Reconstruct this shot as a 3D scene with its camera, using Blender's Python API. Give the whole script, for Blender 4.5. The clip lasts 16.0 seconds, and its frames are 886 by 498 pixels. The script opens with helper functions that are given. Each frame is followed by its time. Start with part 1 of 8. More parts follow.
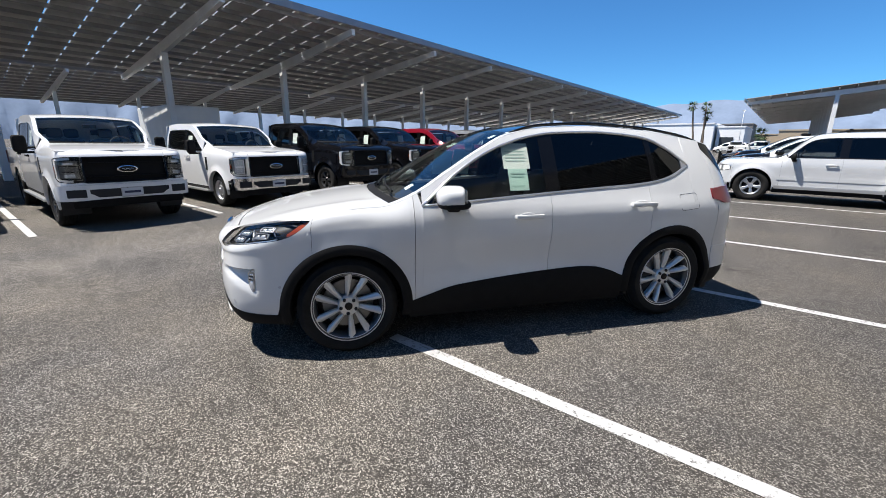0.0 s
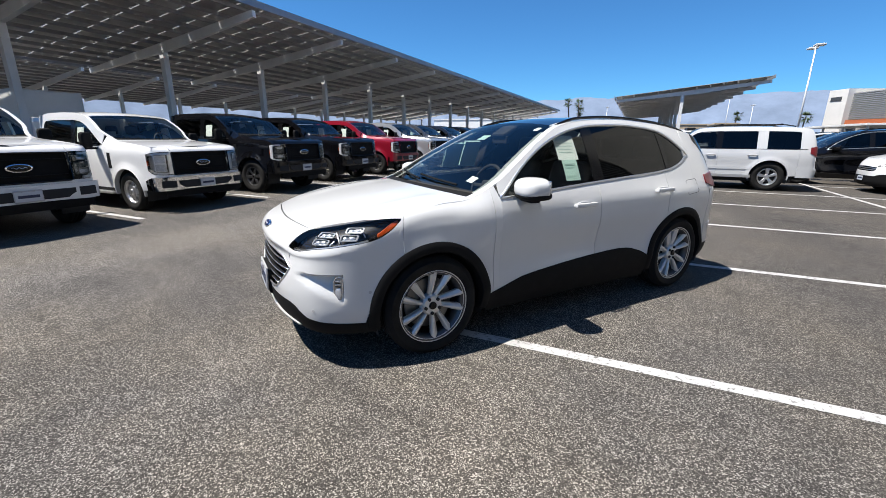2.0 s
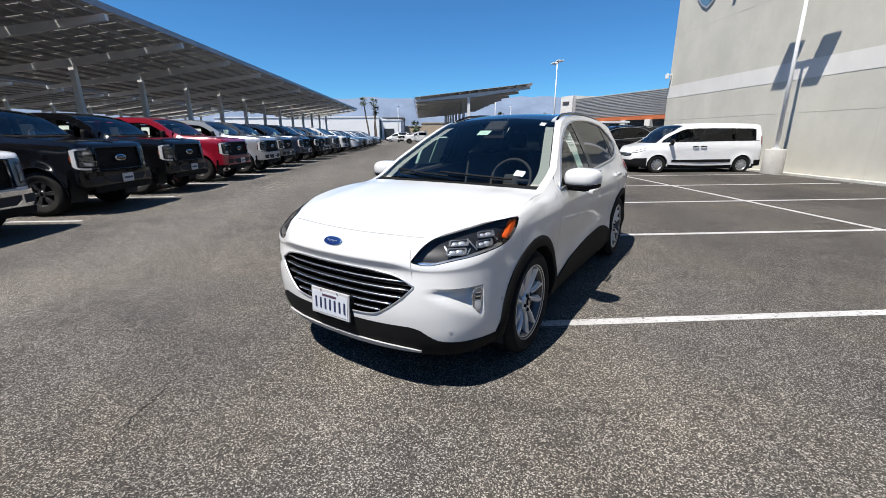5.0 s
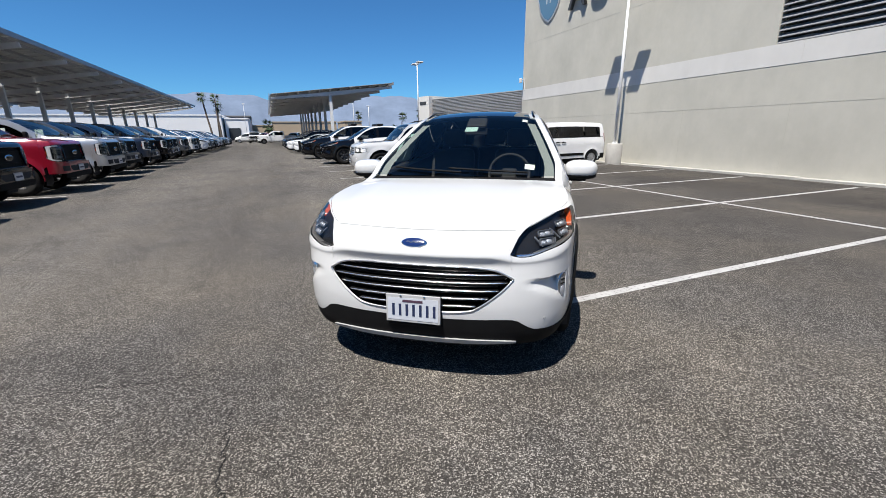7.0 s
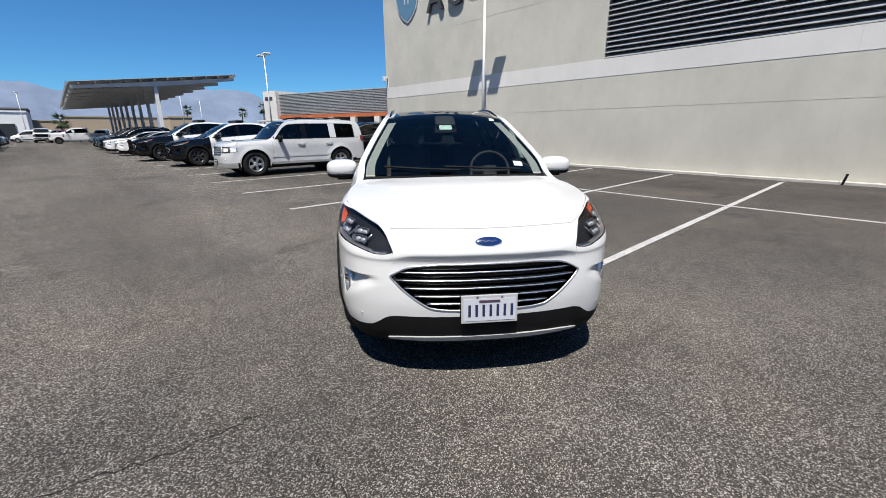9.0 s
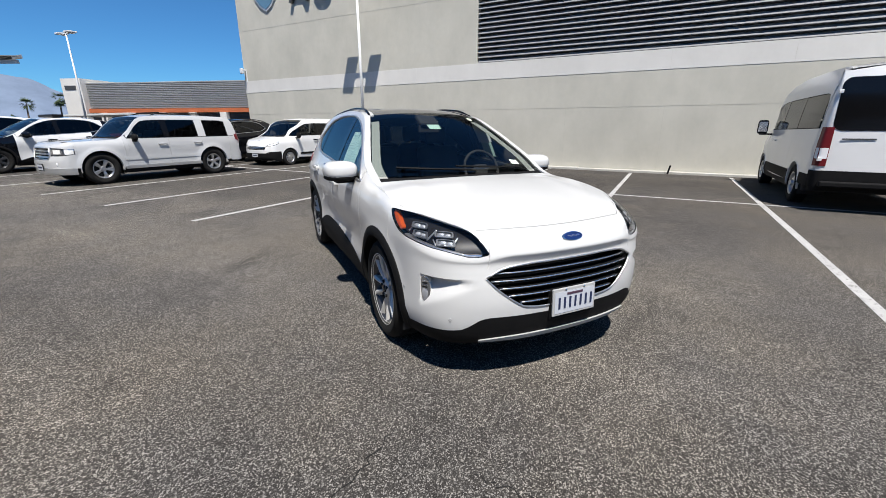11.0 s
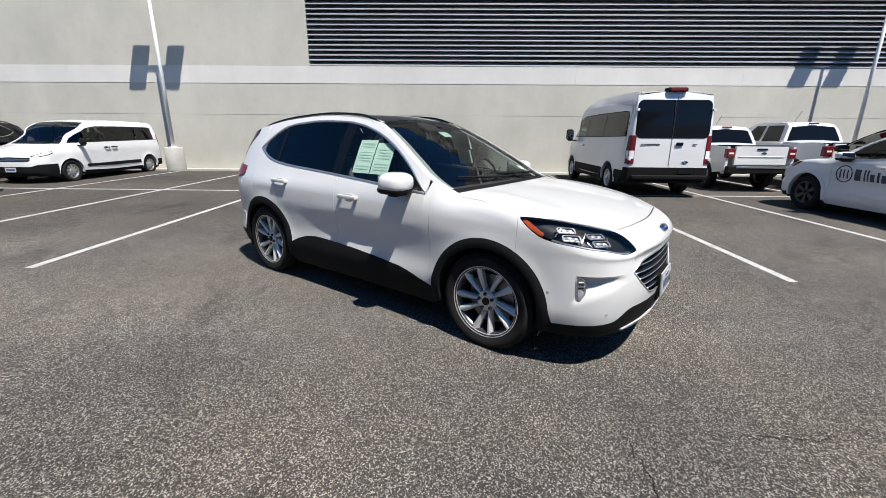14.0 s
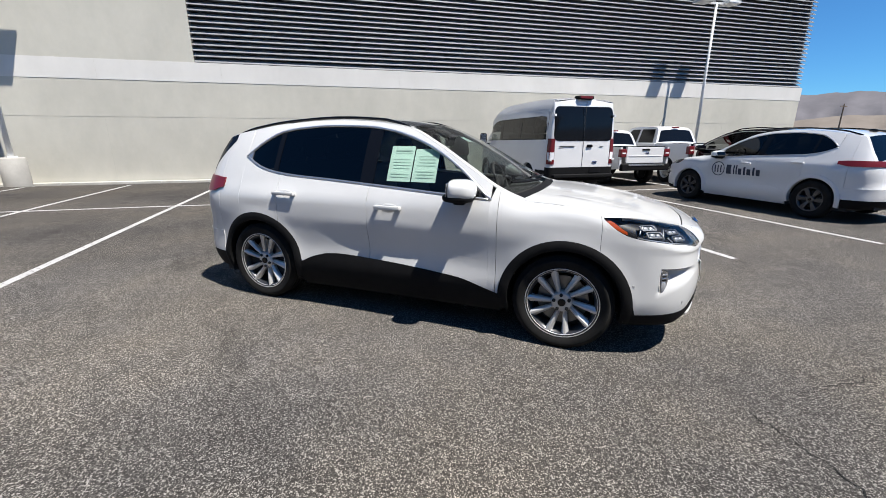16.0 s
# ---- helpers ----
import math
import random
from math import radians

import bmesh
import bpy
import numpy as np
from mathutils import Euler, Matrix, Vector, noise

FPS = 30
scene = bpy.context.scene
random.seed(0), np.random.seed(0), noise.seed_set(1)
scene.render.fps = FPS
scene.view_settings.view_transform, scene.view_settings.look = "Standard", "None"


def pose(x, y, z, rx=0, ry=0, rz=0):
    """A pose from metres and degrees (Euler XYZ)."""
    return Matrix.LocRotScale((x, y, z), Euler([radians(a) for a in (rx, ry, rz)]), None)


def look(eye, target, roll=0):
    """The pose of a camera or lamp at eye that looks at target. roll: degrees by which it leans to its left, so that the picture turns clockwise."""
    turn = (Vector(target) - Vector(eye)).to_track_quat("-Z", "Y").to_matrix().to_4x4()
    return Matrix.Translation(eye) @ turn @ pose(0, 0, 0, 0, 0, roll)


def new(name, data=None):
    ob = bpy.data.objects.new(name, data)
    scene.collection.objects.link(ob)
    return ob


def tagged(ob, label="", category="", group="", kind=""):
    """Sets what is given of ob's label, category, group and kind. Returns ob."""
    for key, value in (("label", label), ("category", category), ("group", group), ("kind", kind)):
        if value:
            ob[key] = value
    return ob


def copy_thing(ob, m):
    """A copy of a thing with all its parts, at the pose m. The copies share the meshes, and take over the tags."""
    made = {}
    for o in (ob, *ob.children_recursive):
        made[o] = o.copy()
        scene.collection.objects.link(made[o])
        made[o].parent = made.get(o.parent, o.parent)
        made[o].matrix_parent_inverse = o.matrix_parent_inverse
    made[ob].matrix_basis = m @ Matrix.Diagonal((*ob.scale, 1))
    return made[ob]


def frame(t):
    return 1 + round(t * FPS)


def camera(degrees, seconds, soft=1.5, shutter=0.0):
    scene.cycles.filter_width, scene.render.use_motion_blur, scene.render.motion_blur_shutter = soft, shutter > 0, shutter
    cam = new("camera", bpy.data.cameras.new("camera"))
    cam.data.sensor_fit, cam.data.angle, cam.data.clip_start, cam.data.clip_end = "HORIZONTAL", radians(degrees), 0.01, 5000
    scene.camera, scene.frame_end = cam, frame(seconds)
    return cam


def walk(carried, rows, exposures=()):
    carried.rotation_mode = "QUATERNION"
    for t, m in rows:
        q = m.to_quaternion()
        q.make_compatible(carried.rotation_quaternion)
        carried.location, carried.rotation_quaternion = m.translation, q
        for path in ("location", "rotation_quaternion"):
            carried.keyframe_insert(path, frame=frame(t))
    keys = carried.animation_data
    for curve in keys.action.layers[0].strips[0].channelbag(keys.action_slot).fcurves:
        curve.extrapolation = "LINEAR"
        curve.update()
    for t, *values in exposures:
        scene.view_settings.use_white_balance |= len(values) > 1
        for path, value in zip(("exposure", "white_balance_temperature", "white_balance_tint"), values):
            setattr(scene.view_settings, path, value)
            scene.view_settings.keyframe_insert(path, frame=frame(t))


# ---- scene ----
cam = camera(94.47, 16.0, soft=0.85)
ROWS = [
    (0, -0.024, -0.061, 1.495, 39.16, -14.61, -0.48),
    (0.5, -0.268, -0.277, 1.488, 35.77, -14.78, -0.39),
    (1, -0.557, -0.425, 1.485, 32.28, -14.99, -0.43),
    (1.5, -0.840, -0.630, 1.483, 28.52, -15.24, -0.53),
    (2, -1.139, -0.725, 1.479, 24.49, -15.41, -0.44),
    (2.5, -1.451, -0.890, 1.473, 20.29, -15.57, -0.22),
    (3, -1.768, -0.942, 1.471, 15.82, -15.55, -0.09),
    (3.5, -2.099, -1.035, 1.464, 11.17, -15.59, 0.05),
    (4, -2.418, -1.027, 1.457, 6.43, -15.56, 0.12),
    (6.5, -3.921, -0.742, 1.448, -17.44, -15.71, 0.70),
    (7, -4.229, -0.673, 1.442, -22.37, -15.85, 0.72),
    (7.5, -4.460, -0.526, 1.441, -27.33, -16.02, 0.61),
    (8, -4.733, -0.397, 1.444, -32.21, -16.09, 0.66),
    (8.5, -4.976, -0.225, 1.446, -37.33, -16.19, 0.54),
    (9, -5.204, -0.009, 1.453, -42.42, -16.31, 0.49),
    (9.5, -5.438, 0.211, 1.460, -47.42, -16.46, 0.43),
    (12, -6.215, 1.662, 1.472, -71.07, -16.35, -0.28),
    (12.5, -6.330, 2.005, 1.477, -75.70, -16.16, -0.38),
    (13, -6.365, 2.311, 1.465, -80.24, -15.93, -0.34),
    (13.5, -6.367, 2.640, 1.472, -84.70, -15.82, -0.48),
    (14, -6.396, 2.968, 1.480, -89.15, -15.77, -0.39),
    (14.5, -6.322, 3.286, 1.484, -93.41, -15.69, -0.36),
    (15, -6.308, 3.637, 1.488, -97.55, -15.58, -0.26),
    (15.5, -6.199, 3.926, 1.484, -101.46, -15.46, -0.20),
    (16, -6.134, 4.247, 1.488, -105.28, -15.23, -0.03),
]
walk(cam, [(t, pose(x, y, z, 90 + pitch, roll, yaw)) for t, x, y, z, yaw, pitch, roll in ROWS],
     ((0.0, 1.10), (3.5, 0.97), (7.5, 0.715), (9.5, 0.68), (13.0, 0.79), (16.0, 0.92)))

# world and sun
SUN_ELEV = 64.3
SUN_TO = Vector((0.78 * math.cos(radians(SUN_ELEV)), 0.62 * math.cos(radians(SUN_ELEV)), -math.sin(radians(SUN_ELEV))))
world = bpy.data.worlds.new("desert_sky")
scene.world = world
world.use_nodes = True
wn = world.node_tree
sky = wn.nodes.new("ShaderNodeTexSky")
sky.sky_type, sky.sun_disc = "NISHITA", False
sky.sun_elevation, sky.sun_rotation = radians(SUN_ELEV), math.atan2(-0.78, -0.62)
sky.air_density, sky.dust_density, sky.ozone_density, sky.altitude = 1.0, 0.1, 5.0, 1500
deep = wn.nodes.new("ShaderNodeMix")
deep.data_type, deep.blend_type = "RGBA", "MULTIPLY"
deep.inputs[0].default_value, deep.inputs[7].default_value = 1.0, (0.48, 0.96, 1.26, 1)
wn.links.new(sky.outputs[0], deep.inputs[6])
wn.links.new(deep.outputs[2], wn.nodes["Background"].inputs[0])
wn.nodes["Background"].inputs[1].default_value = 0.058
sun = new("sun", bpy.data.lights.new("sun", "SUN"))
sun.data.energy, sun.data.angle, sun.data.color = 5.0, radians(0.55), (1.0, 0.96, 0.9)
sun.matrix_world = look((0, 0, 60), Vector((0, 0, 60)) + SUN_TO)

# ---- materials ----
def mat(name, base=(0.5, 0.5, 0.5), rough=0.5, metal=0.0, spec=0.5, coat=0.0):
    m = bpy.data.materials.new(name)
    m.use_nodes = True
    b = m.node_tree.nodes["Principled BSDF"]
    b.inputs["Base Color"].default_value = (*base, 1)
    b.inputs["Roughness"].default_value = rough
    b.inputs["Metallic"].default_value = metal
    b.inputs["Specular IOR Level"].default_value = spec
    b.inputs["Coat Weight"].default_value = coat
    b.inputs["Coat Roughness"].default_value = 0.04
    return m


def node(m, kind, **values):
    n = m.node_tree.nodes.new(kind)
    for key, value in values.items():
        n.inputs[key].default_value = value
    return n


def link(m, a, b):
    m.node_tree.links.new(a, b)


def bsdf(m):
    return m.node_tree.nodes["Principled BSDF"]


def coords(m, kind="Object"):
    return m.node_tree.nodes.new("ShaderNodeTexCoord").outputs[kind]


def noise_tex(m, scale, detail=4, rough=0.6, vec=None, stretch=None):
    v = vec or coords(m)
    if stretch:
        mp = node(m, "ShaderNodeMapping")
        mp.inputs["Scale"].default_value = stretch
        link(m, v, mp.inputs["Vector"])
        v = mp.outputs[0]
    n = node(m, "ShaderNodeTexNoise", Scale=scale, Detail=detail, Roughness=rough)
    link(m, v, n.inputs["Vector"])
    return n.outputs["Fac"]


def ramp(m, fac, stops):
    r = m.node_tree.nodes.new("ShaderNodeValToRGB")
    while len(r.color_ramp.elements) < len(stops):
        r.color_ramp.elements.new(0.5)
    for e, (p, c) in zip(r.color_ramp.elements, stops):
        e.position = p
        e.color = (*c, 1) if len(c) == 3 else c
    link(m, fac, r.inputs[0])
    return r.outputs[0]


def blend(m, a, b, fac=0.5, how="MULTIPLY"):
    n = m.node_tree.nodes.new("ShaderNodeMix")
    n.data_type, n.blend_type = "RGBA", how
    for sock, v in ((n.inputs[0], fac), (n.inputs[6], a), (n.inputs[7], b)):
        if isinstance(v, (int, float)):
            sock.default_value = v
        elif isinstance(v, tuple):
            sock.default_value = (*v, 1)
        else:
            link(m, v, sock)
    return n.outputs[2]


def bump(m, height, strength=0.2, distance=0.01):
    b = node(m, "ShaderNodeBump", Strength=strength, Distance=distance)
    link(m, height, b.inputs["Height"])
    link(m, b.outputs[0], bsdf(m).inputs["Normal"])


def grey(v, warm=0.0):
    return (v * (1 + warm), v, v * (1 - warm))


def varied(name, base, rough=0.6, metal=0.0, scale=3.0, amount=0.25, fine=60.0, relief=0.05, distance=0.004):
    """A surface with stains at one scale and grain at another."""
    m = mat(name, base, rough, metal)
    big = ramp(m, noise_tex(m, scale), [(0.3, grey(1 - amount)), (0.7, grey(1.0))])
    small = ramp(m, noise_tex(m, fine, 3), [(0.3, grey(1 - amount * 0.5)), (0.7, grey(1.0))])
    c = blend(m, blend(m, base, big, 1.0), small, 1.0)
    link(m, c, bsdf(m).inputs["Base Color"])
    bump(m, noise_tex(m, fine, 3), relief * 4, distance)
    return m


def make_asphalt():
    m = mat("asphalt", (0.06, 0.06, 0.058), 0.9, spec=0.06)
    co = coords(m)
    v1 = node(m, "ShaderNodeTexVoronoi", Scale=178.0)
    link(m, co, v1.inputs["Vector"])
    v2 = node(m, "ShaderNodeTexVoronoi", Scale=330.0)
    link(m, co, v2.inputs["Vector"])
    s1 = node(m, "ShaderNodeSeparateColor")
    link(m, v1.outputs["Color"], s1.inputs[0])
    s2 = node(m, "ShaderNodeSeparateColor")
    link(m, v2.outputs["Color"], s2.inputs[0])
    a = ramp(m, s1.outputs[0], [(0.0, (0.022, 0.021, 0.020)), (0.42, (0.058, 0.056, 0.054)), (0.64, (0.12, 0.116, 0.11)), (0.78, (0.29, 0.28, 0.265)), (1.0, (0.80, 0.775, 0.735))])
    b = ramp(m, s2.outputs[1], [(0.0, (0.028, 0.027, 0.027)), (0.6, (0.085, 0.08, 0.077)), (0.85, (0.17, 0.16, 0.15)), (1.0, (0.40, 0.38, 0.36))])
    c = blend(m, a, b, 0.22, "MIX")
    c = blend(m, c, (0.152, 0.146, 0.139), 0.17, "MIX")
    # open-grained aisle, smoother stalls towards the building; fading by x also mimics distance blur
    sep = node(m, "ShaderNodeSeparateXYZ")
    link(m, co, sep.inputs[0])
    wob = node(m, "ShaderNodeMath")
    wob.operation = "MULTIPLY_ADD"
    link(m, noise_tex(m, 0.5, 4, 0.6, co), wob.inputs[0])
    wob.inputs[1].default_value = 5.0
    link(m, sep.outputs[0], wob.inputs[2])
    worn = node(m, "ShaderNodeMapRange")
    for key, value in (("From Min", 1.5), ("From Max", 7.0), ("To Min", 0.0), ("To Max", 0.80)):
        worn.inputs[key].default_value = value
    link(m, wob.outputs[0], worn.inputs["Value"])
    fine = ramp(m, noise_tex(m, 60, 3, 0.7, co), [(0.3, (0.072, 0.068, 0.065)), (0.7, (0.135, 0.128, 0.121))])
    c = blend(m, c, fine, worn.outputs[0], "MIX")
    patches = ramp(m, noise_tex(m, 0.45, 6, 0.65, co), [(0.26, (0.54, 0.55, 0.58)), (0.44, (0.86, 0.865, 0.88)), (0.6, (1.05, 1.03, 0.99)), (0.75, (1.28, 1.22, 1.13))])
    c = blend(m, c, patches, 1.0)
    # traffic lanes worn along the aisle, dark stains in the stalls
    lanes = ramp(m, noise_tex(m, 0.35, 3, 0.5, co, (1.0, 0.06, 1.0)), [(0.35, grey(0.72)), (0.65, grey(1.18))])
    c = blend(m, c, lanes, 0.85)
    stain = ramp(m, noise_tex(m, 0.9, 5, 0.7, co, (0.5, 1.6, 1.0)), [(0.30, grey(0.55)), (0.42, grey(1.0))])
    c = blend(m, c, stain, 0.8)
    mid = ramp(m, noise_tex(m, 5.0, 5, 0.7, co), [(0.3, grey(0.8)), (0.7, grey(1.15))])
    c = blend(m, c, mid, 0.8)
    c = blend(m, c, (0.62, 0.597, 0.57), 1.0)
    link(m, c, bsdf(m).inputs["Base Color"])
    bump(m, v1.outputs["Distance"], 0.5, 0.003)
    return m


def make_line_paint():
    m = mat("line_paint", (0.72, 0.71, 0.68), 0.7)
    co = coords(m)
    wear = noise_tex(m, 26, 6, 0.75, co)
    c = blend(m, (0.075, 0.072, 0.068), ramp(m, noise_tex(m, 2.0, 4, 0.6, co), [(0.3, grey(0.30, 0.02)), (0.7, grey(0.44, 0.02))]),
              ramp(m, wear, [(0.36, grey(0)), (0.46, grey(1))]), "MIX")
    link(m, c, bsdf(m).inputs["Base Color"])
    bump(m, noise_tex(m, 140, 3, 0.6, co), 0.3, 0.003)
    return m


def paint(name, base, metallic=0.0, rough=0.28):
    m = mat(name, base, rough, metallic, 0.5, 1.0)
    fine = ramp(m, noise_tex(m, 1.4, 5, 0.6), [(0.3, grey(0.94)), (0.7, grey(1.0))])
    link(m, blend(m, base, fine, 1.0), bsdf(m).inputs["Base Color"])
    dust = ramp(m, noise_tex(m, 7.0, 4, 0.7), [(0.35, grey(0.03)), (0.75, grey(0.12))])
    link(m, dust, bsdf(m).inputs["Coat Roughness"])
    return m


def glass(name, tint, gloss_rough=0.0, ior=1.5):
    """A thin pane: clear for what lies behind, tinted, with a mirror's gloss by Fresnel."""
    m = bpy.data.materials.new(name)
    m.use_nodes = True
    nt = m.node_tree
    nt.nodes.clear()
    out = nt.nodes.new("ShaderNodeOutputMaterial")
    mix = nt.nodes.new("ShaderNodeMixShader")
    tr = nt.nodes.new("ShaderNodeBsdfTransparent")
    gl = nt.nodes.new("ShaderNodeBsdfGlossy")
    fr = nt.nodes.new("ShaderNodeFresnel")
    fr.inputs["IOR"].default_value = ior
    tr.inputs[0].default_value = (*tint, 1)
    gl.inputs["Roughness"].default_value = gloss_rough
    nt.links.new(fr.outputs[0], mix.inputs[0])
    nt.links.new(tr.outputs[0], mix.inputs[1])
    nt.links.new(gl.outputs[0], mix.inputs[2])
    nt.links.new(mix.outputs[0], out.inputs[0])
    return m


def make_tyre():
    m = mat("tyre_rubber", (0.022, 0.022, 0.022), 0.85, spec=0.2)
    d = ramp(m, noise_tex(m, 9, 4), [(0.3, (0.007, 0.007, 0.007)), (0.75, (0.018, 0.017, 0.016))])
    link(m, d, bsdf(m).inputs["Base Color"])
    bump(m, noise_tex(m, 90, 2), 0.2, 0.002)
    return m


def make_stucco(name, base, amount=0.15):
    m = mat(name, base, 0.9, spec=0.2)
    co = coords(m)
    a = ramp(m, noise_tex(m, 0.35, 5, 0.6, co), [(0.3, grey(1 - amount)), (0.7, grey(1.0))])
    b = ramp(m, noise_tex(m, 1.1, 6, 0.68, co, (1, 1, 0.6)), [(0.3, grey(1 - amount * 0.7)), (0.65, grey(1.0))])
    link(m, blend(m, blend(m, base, a, 1.0), b, 1.0), bsdf(m).inputs["Base Color"])
    bump(m, noise_tex(m, 120, 4, 0.7, co), 0.35, 0.004)
    return m


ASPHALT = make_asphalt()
LINE = make_line_paint()
CRACK = mat("crack_tar", (0.018, 0.0175, 0.017), 0.95, 0, 0.1)
STUCCO = make_stucco("stucco_warm_grey", (0.53, 0.508, 0.44))
BAND = make_stucco("band_pale", (0.65, 0.63, 0.59), 0.10)
JOINT = mat("joint_sealant", (0.415, 0.398, 0.347), 0.9)
LOUVRE = varied("louvre_metal", (0.33, 0.332, 0.335), 0.45, 0.2, 1.2, 0.15)
# sheet behind the slats, coloured darker than they are so the gaps read dark
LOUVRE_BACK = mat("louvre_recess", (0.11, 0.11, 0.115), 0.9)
CONCRETE = varied("concrete", (0.38, 0.365, 0.335), 0.9, 0, 2.5, 0.22, 70, 0.1)
KERB = varied("kerb_white", (0.50, 0.485, 0.44), 0.85, 0, 1.5, 0.3, 40, 0.1)
POLE = varied("white_pole_paint", (0.70, 0.70, 0.69), 0.4, 0.0, 1.5, 0.1)
STEEL = varied("grey_steel_paint", (0.76, 0.76, 0.75), 0.5, 0.0, 0.8, 0.15)
FASCIA = varied("fascia_metal", (0.36, 0.375, 0.40), 0.5, 0.2, 0.5, 0.15)
PV = varied("solar_module_back", (0.52, 0.515, 0.49), 0.30, 0, 0.9, 0.35)
# purlins get a darker grey than the beams, their shade put into the colour
PURLIN = varied("galvanised_purlin_shade", (0.34, 0.34, 0.34), 0.4, 0.3, 0.8, 0.25)
PV_FRAME = mat("module_frame_aluminium", (0.6, 0.6, 0.62), 0.4, 0.8)
WHITE_PAINT = paint("car_white", (0.575, 0.575, 0.568))
bsdf(WHITE_PAINT).inputs["Specular IOR Level"].default_value = 0.15
WHITE_COOL = paint("fleet_white", (0.66, 0.66, 0.66), 0, 0.32)
DULL_WHITE = paint("weathered_white", (0.47, 0.475, 0.48), 0, 0.4)
BLACK_PAINT = paint("car_black", (0.004, 0.004, 0.005), 0, 0.25)
RED_PAINT = paint("car_red", (0.235, 0.005, 0.018), 0.1)
GREY_PAINT = paint("car_grey", (0.10, 0.105, 0.115), 0.5)
SILVER_PAINT = paint("car_silver", (0.48, 0.49, 0.50), 0.6)
BLUE_PAINT = paint("car_dark_blue", (0.015, 0.022, 0.04), 0.2)
CLAD = varied("black_plastic", (0.009, 0.009, 0.0095), 0.7, 0, 12, 0.3, 300, 0.06, 0.001)
bsdf(CLAD).inputs["Specular IOR Level"].default_value = 0.25
bsdf(CLAD).inputs["Specular IOR Level"].default_value = 0.12
bsdf(BLACK_PAINT).inputs["Specular IOR Level"].default_value = 0.0
bsdf(BLACK_PAINT).inputs["Coat Weight"].default_value = 1.0
GLOSS_BLACK = mat("gloss_black", (0.004, 0.004, 0.0045), 0.12, 0, 0.3, 0.0)
DARK = mat("dark_interior", (0.014, 0.014, 0.015), 0.8)
TRIM_GREY = mat("interior_grey", (0.075, 0.075, 0.08), 0.75)
SEAT = varied("seat_leather", (0.06, 0.058, 0.058), 0.55, 0, 8, 0.3, 200, 0.06, 0.001)
HEADLINER = mat("headliner", (0.24, 0.25, 0.24), 0.95)
CHROME = mat("chrome", (0.82, 0.82, 0.83), 0.08, 1.0)
SILVER_PLASTIC = mat("silver_plastic", (0.36, 0.36, 0.36), 0.4)
SATIN = mat("satin_silver", (0.62, 0.62, 0.62), 0.3, 0.9)
ALLOY = mat("alloy_machined", (0.62, 0.61, 0.59), 0.34, 0.4)
BRIGHT = mat("bright_chrome", (0.88, 0.88, 0.89), 0.26, 1.0)
ALLOY_DARK = mat("alloy_dark", (0.075, 0.075, 0.078), 0.3, 0.7)
STEEL_RIM = mat("rim_silver", (0.5, 0.5, 0.51), 0.32, 0.9)
DISC = mat("brake_disc", (0.2, 0.2, 0.2), 0.4, 0.9)
TYRE = make_tyre()
GLASS = glass("glass_clear", (0.60, 0.66, 0.64))
GLASS_SCREEN = glass("glass_windscreen", (0.84, 0.90, 0.87), 0.0, 1.4)
DASH = mat("dashboard_grey", (0.21, 0.225, 0.22), 0.85)
GLASS_SHADE = glass("glass_tinted", (0.26, 0.28, 0.28))
GLASS_DARK = glass("glass_privacy", (0.03, 0.033, 0.035))
GLASS_ROOF = mat("glass_roof", (0.004, 0.006, 0.012), 0.03, 0, 0.6, 0.5)
LENS = glass("lamp_lens", (0.96, 0.97, 0.98))
LAMP_INNER = mat("lamp_reflector", (0.36, 0.37, 0.39), 0.28, 0.9)
LAMP_BLACK = mat("lamp_bezel", (0.009, 0.009, 0.010), 0.4, 0, 0.15)
LENS_BLOCK = mat("lens_block", (0.50, 0.52, 0.56), 0.2, 0.6)
LAMP_FRAME = mat("lamp_frame", (0.085, 0.09, 0.10), 0.45, 0.4)
LAMP_DIM = mat("lamp_dim", (0.07, 0.07, 0.066), 0.3, 0.3)
BRACKET = mat("lamp_bracket", (0.62, 0.62, 0.63), 0.35, 0.2)
AMBER = mat("amber_reflector", (0.34, 0.050, 0.006), 0.3, 0, 0.4, 0.2)
RED_LENS = mat("red_lens", (0.125, 0.010, 0.014), 0.3, 0, 0.3, 0.2)
WHITE_LENS = mat("white_lens", (0.75, 0.75, 0.76), 0.15, 0, 0.5, 0.5)
EMBLEM_BLUE = mat("emblem_blue", (0.008, 0.02, 0.09), 0.15, 0, 0.5, 1.0)
PLATE = mat("plate_white", (0.44, 0.46, 0.50), 0.4)
PLATE_BAR = mat("plate_bar", (0.012, 0.02, 0.06), 0.5)
PLATE_RED = mat("plate_script", (0.06, 0.03, 0.05), 0.5)
PAPER = mat("paper_white", (0.75, 0.77, 0.74), 0.9)
PAPER_GREEN = mat("paper_green", (0.50, 0.66, 0.60), 0.9)
PAPER_INK = mat("paper_ink", (0.34, 0.46, 0.42), 0.9)
INK_NAVY = mat("letter_navy", (0.02, 0.03, 0.06), 0.4)
LETTER_DARK = mat("letter_dark", (0.05, 0.05, 0.05), 0.5)
SIGN_BLUE = mat("sign_blue", (0.10, 0.20, 0.29), 0.35)
ORANGE = varied("orange_band", (0.45, 0.125, 0.045), 0.6, 0, 0.6, 0.1)
TRUNK = varied("palm_trunk", (0.20, 0.15, 0.11), 0.95, 0, 4, 0.4, 30, 0.2, 0.02)
FROND = varied("palm_frond", (0.05, 0.085, 0.028), 0.7, 0, 3, 0.4)
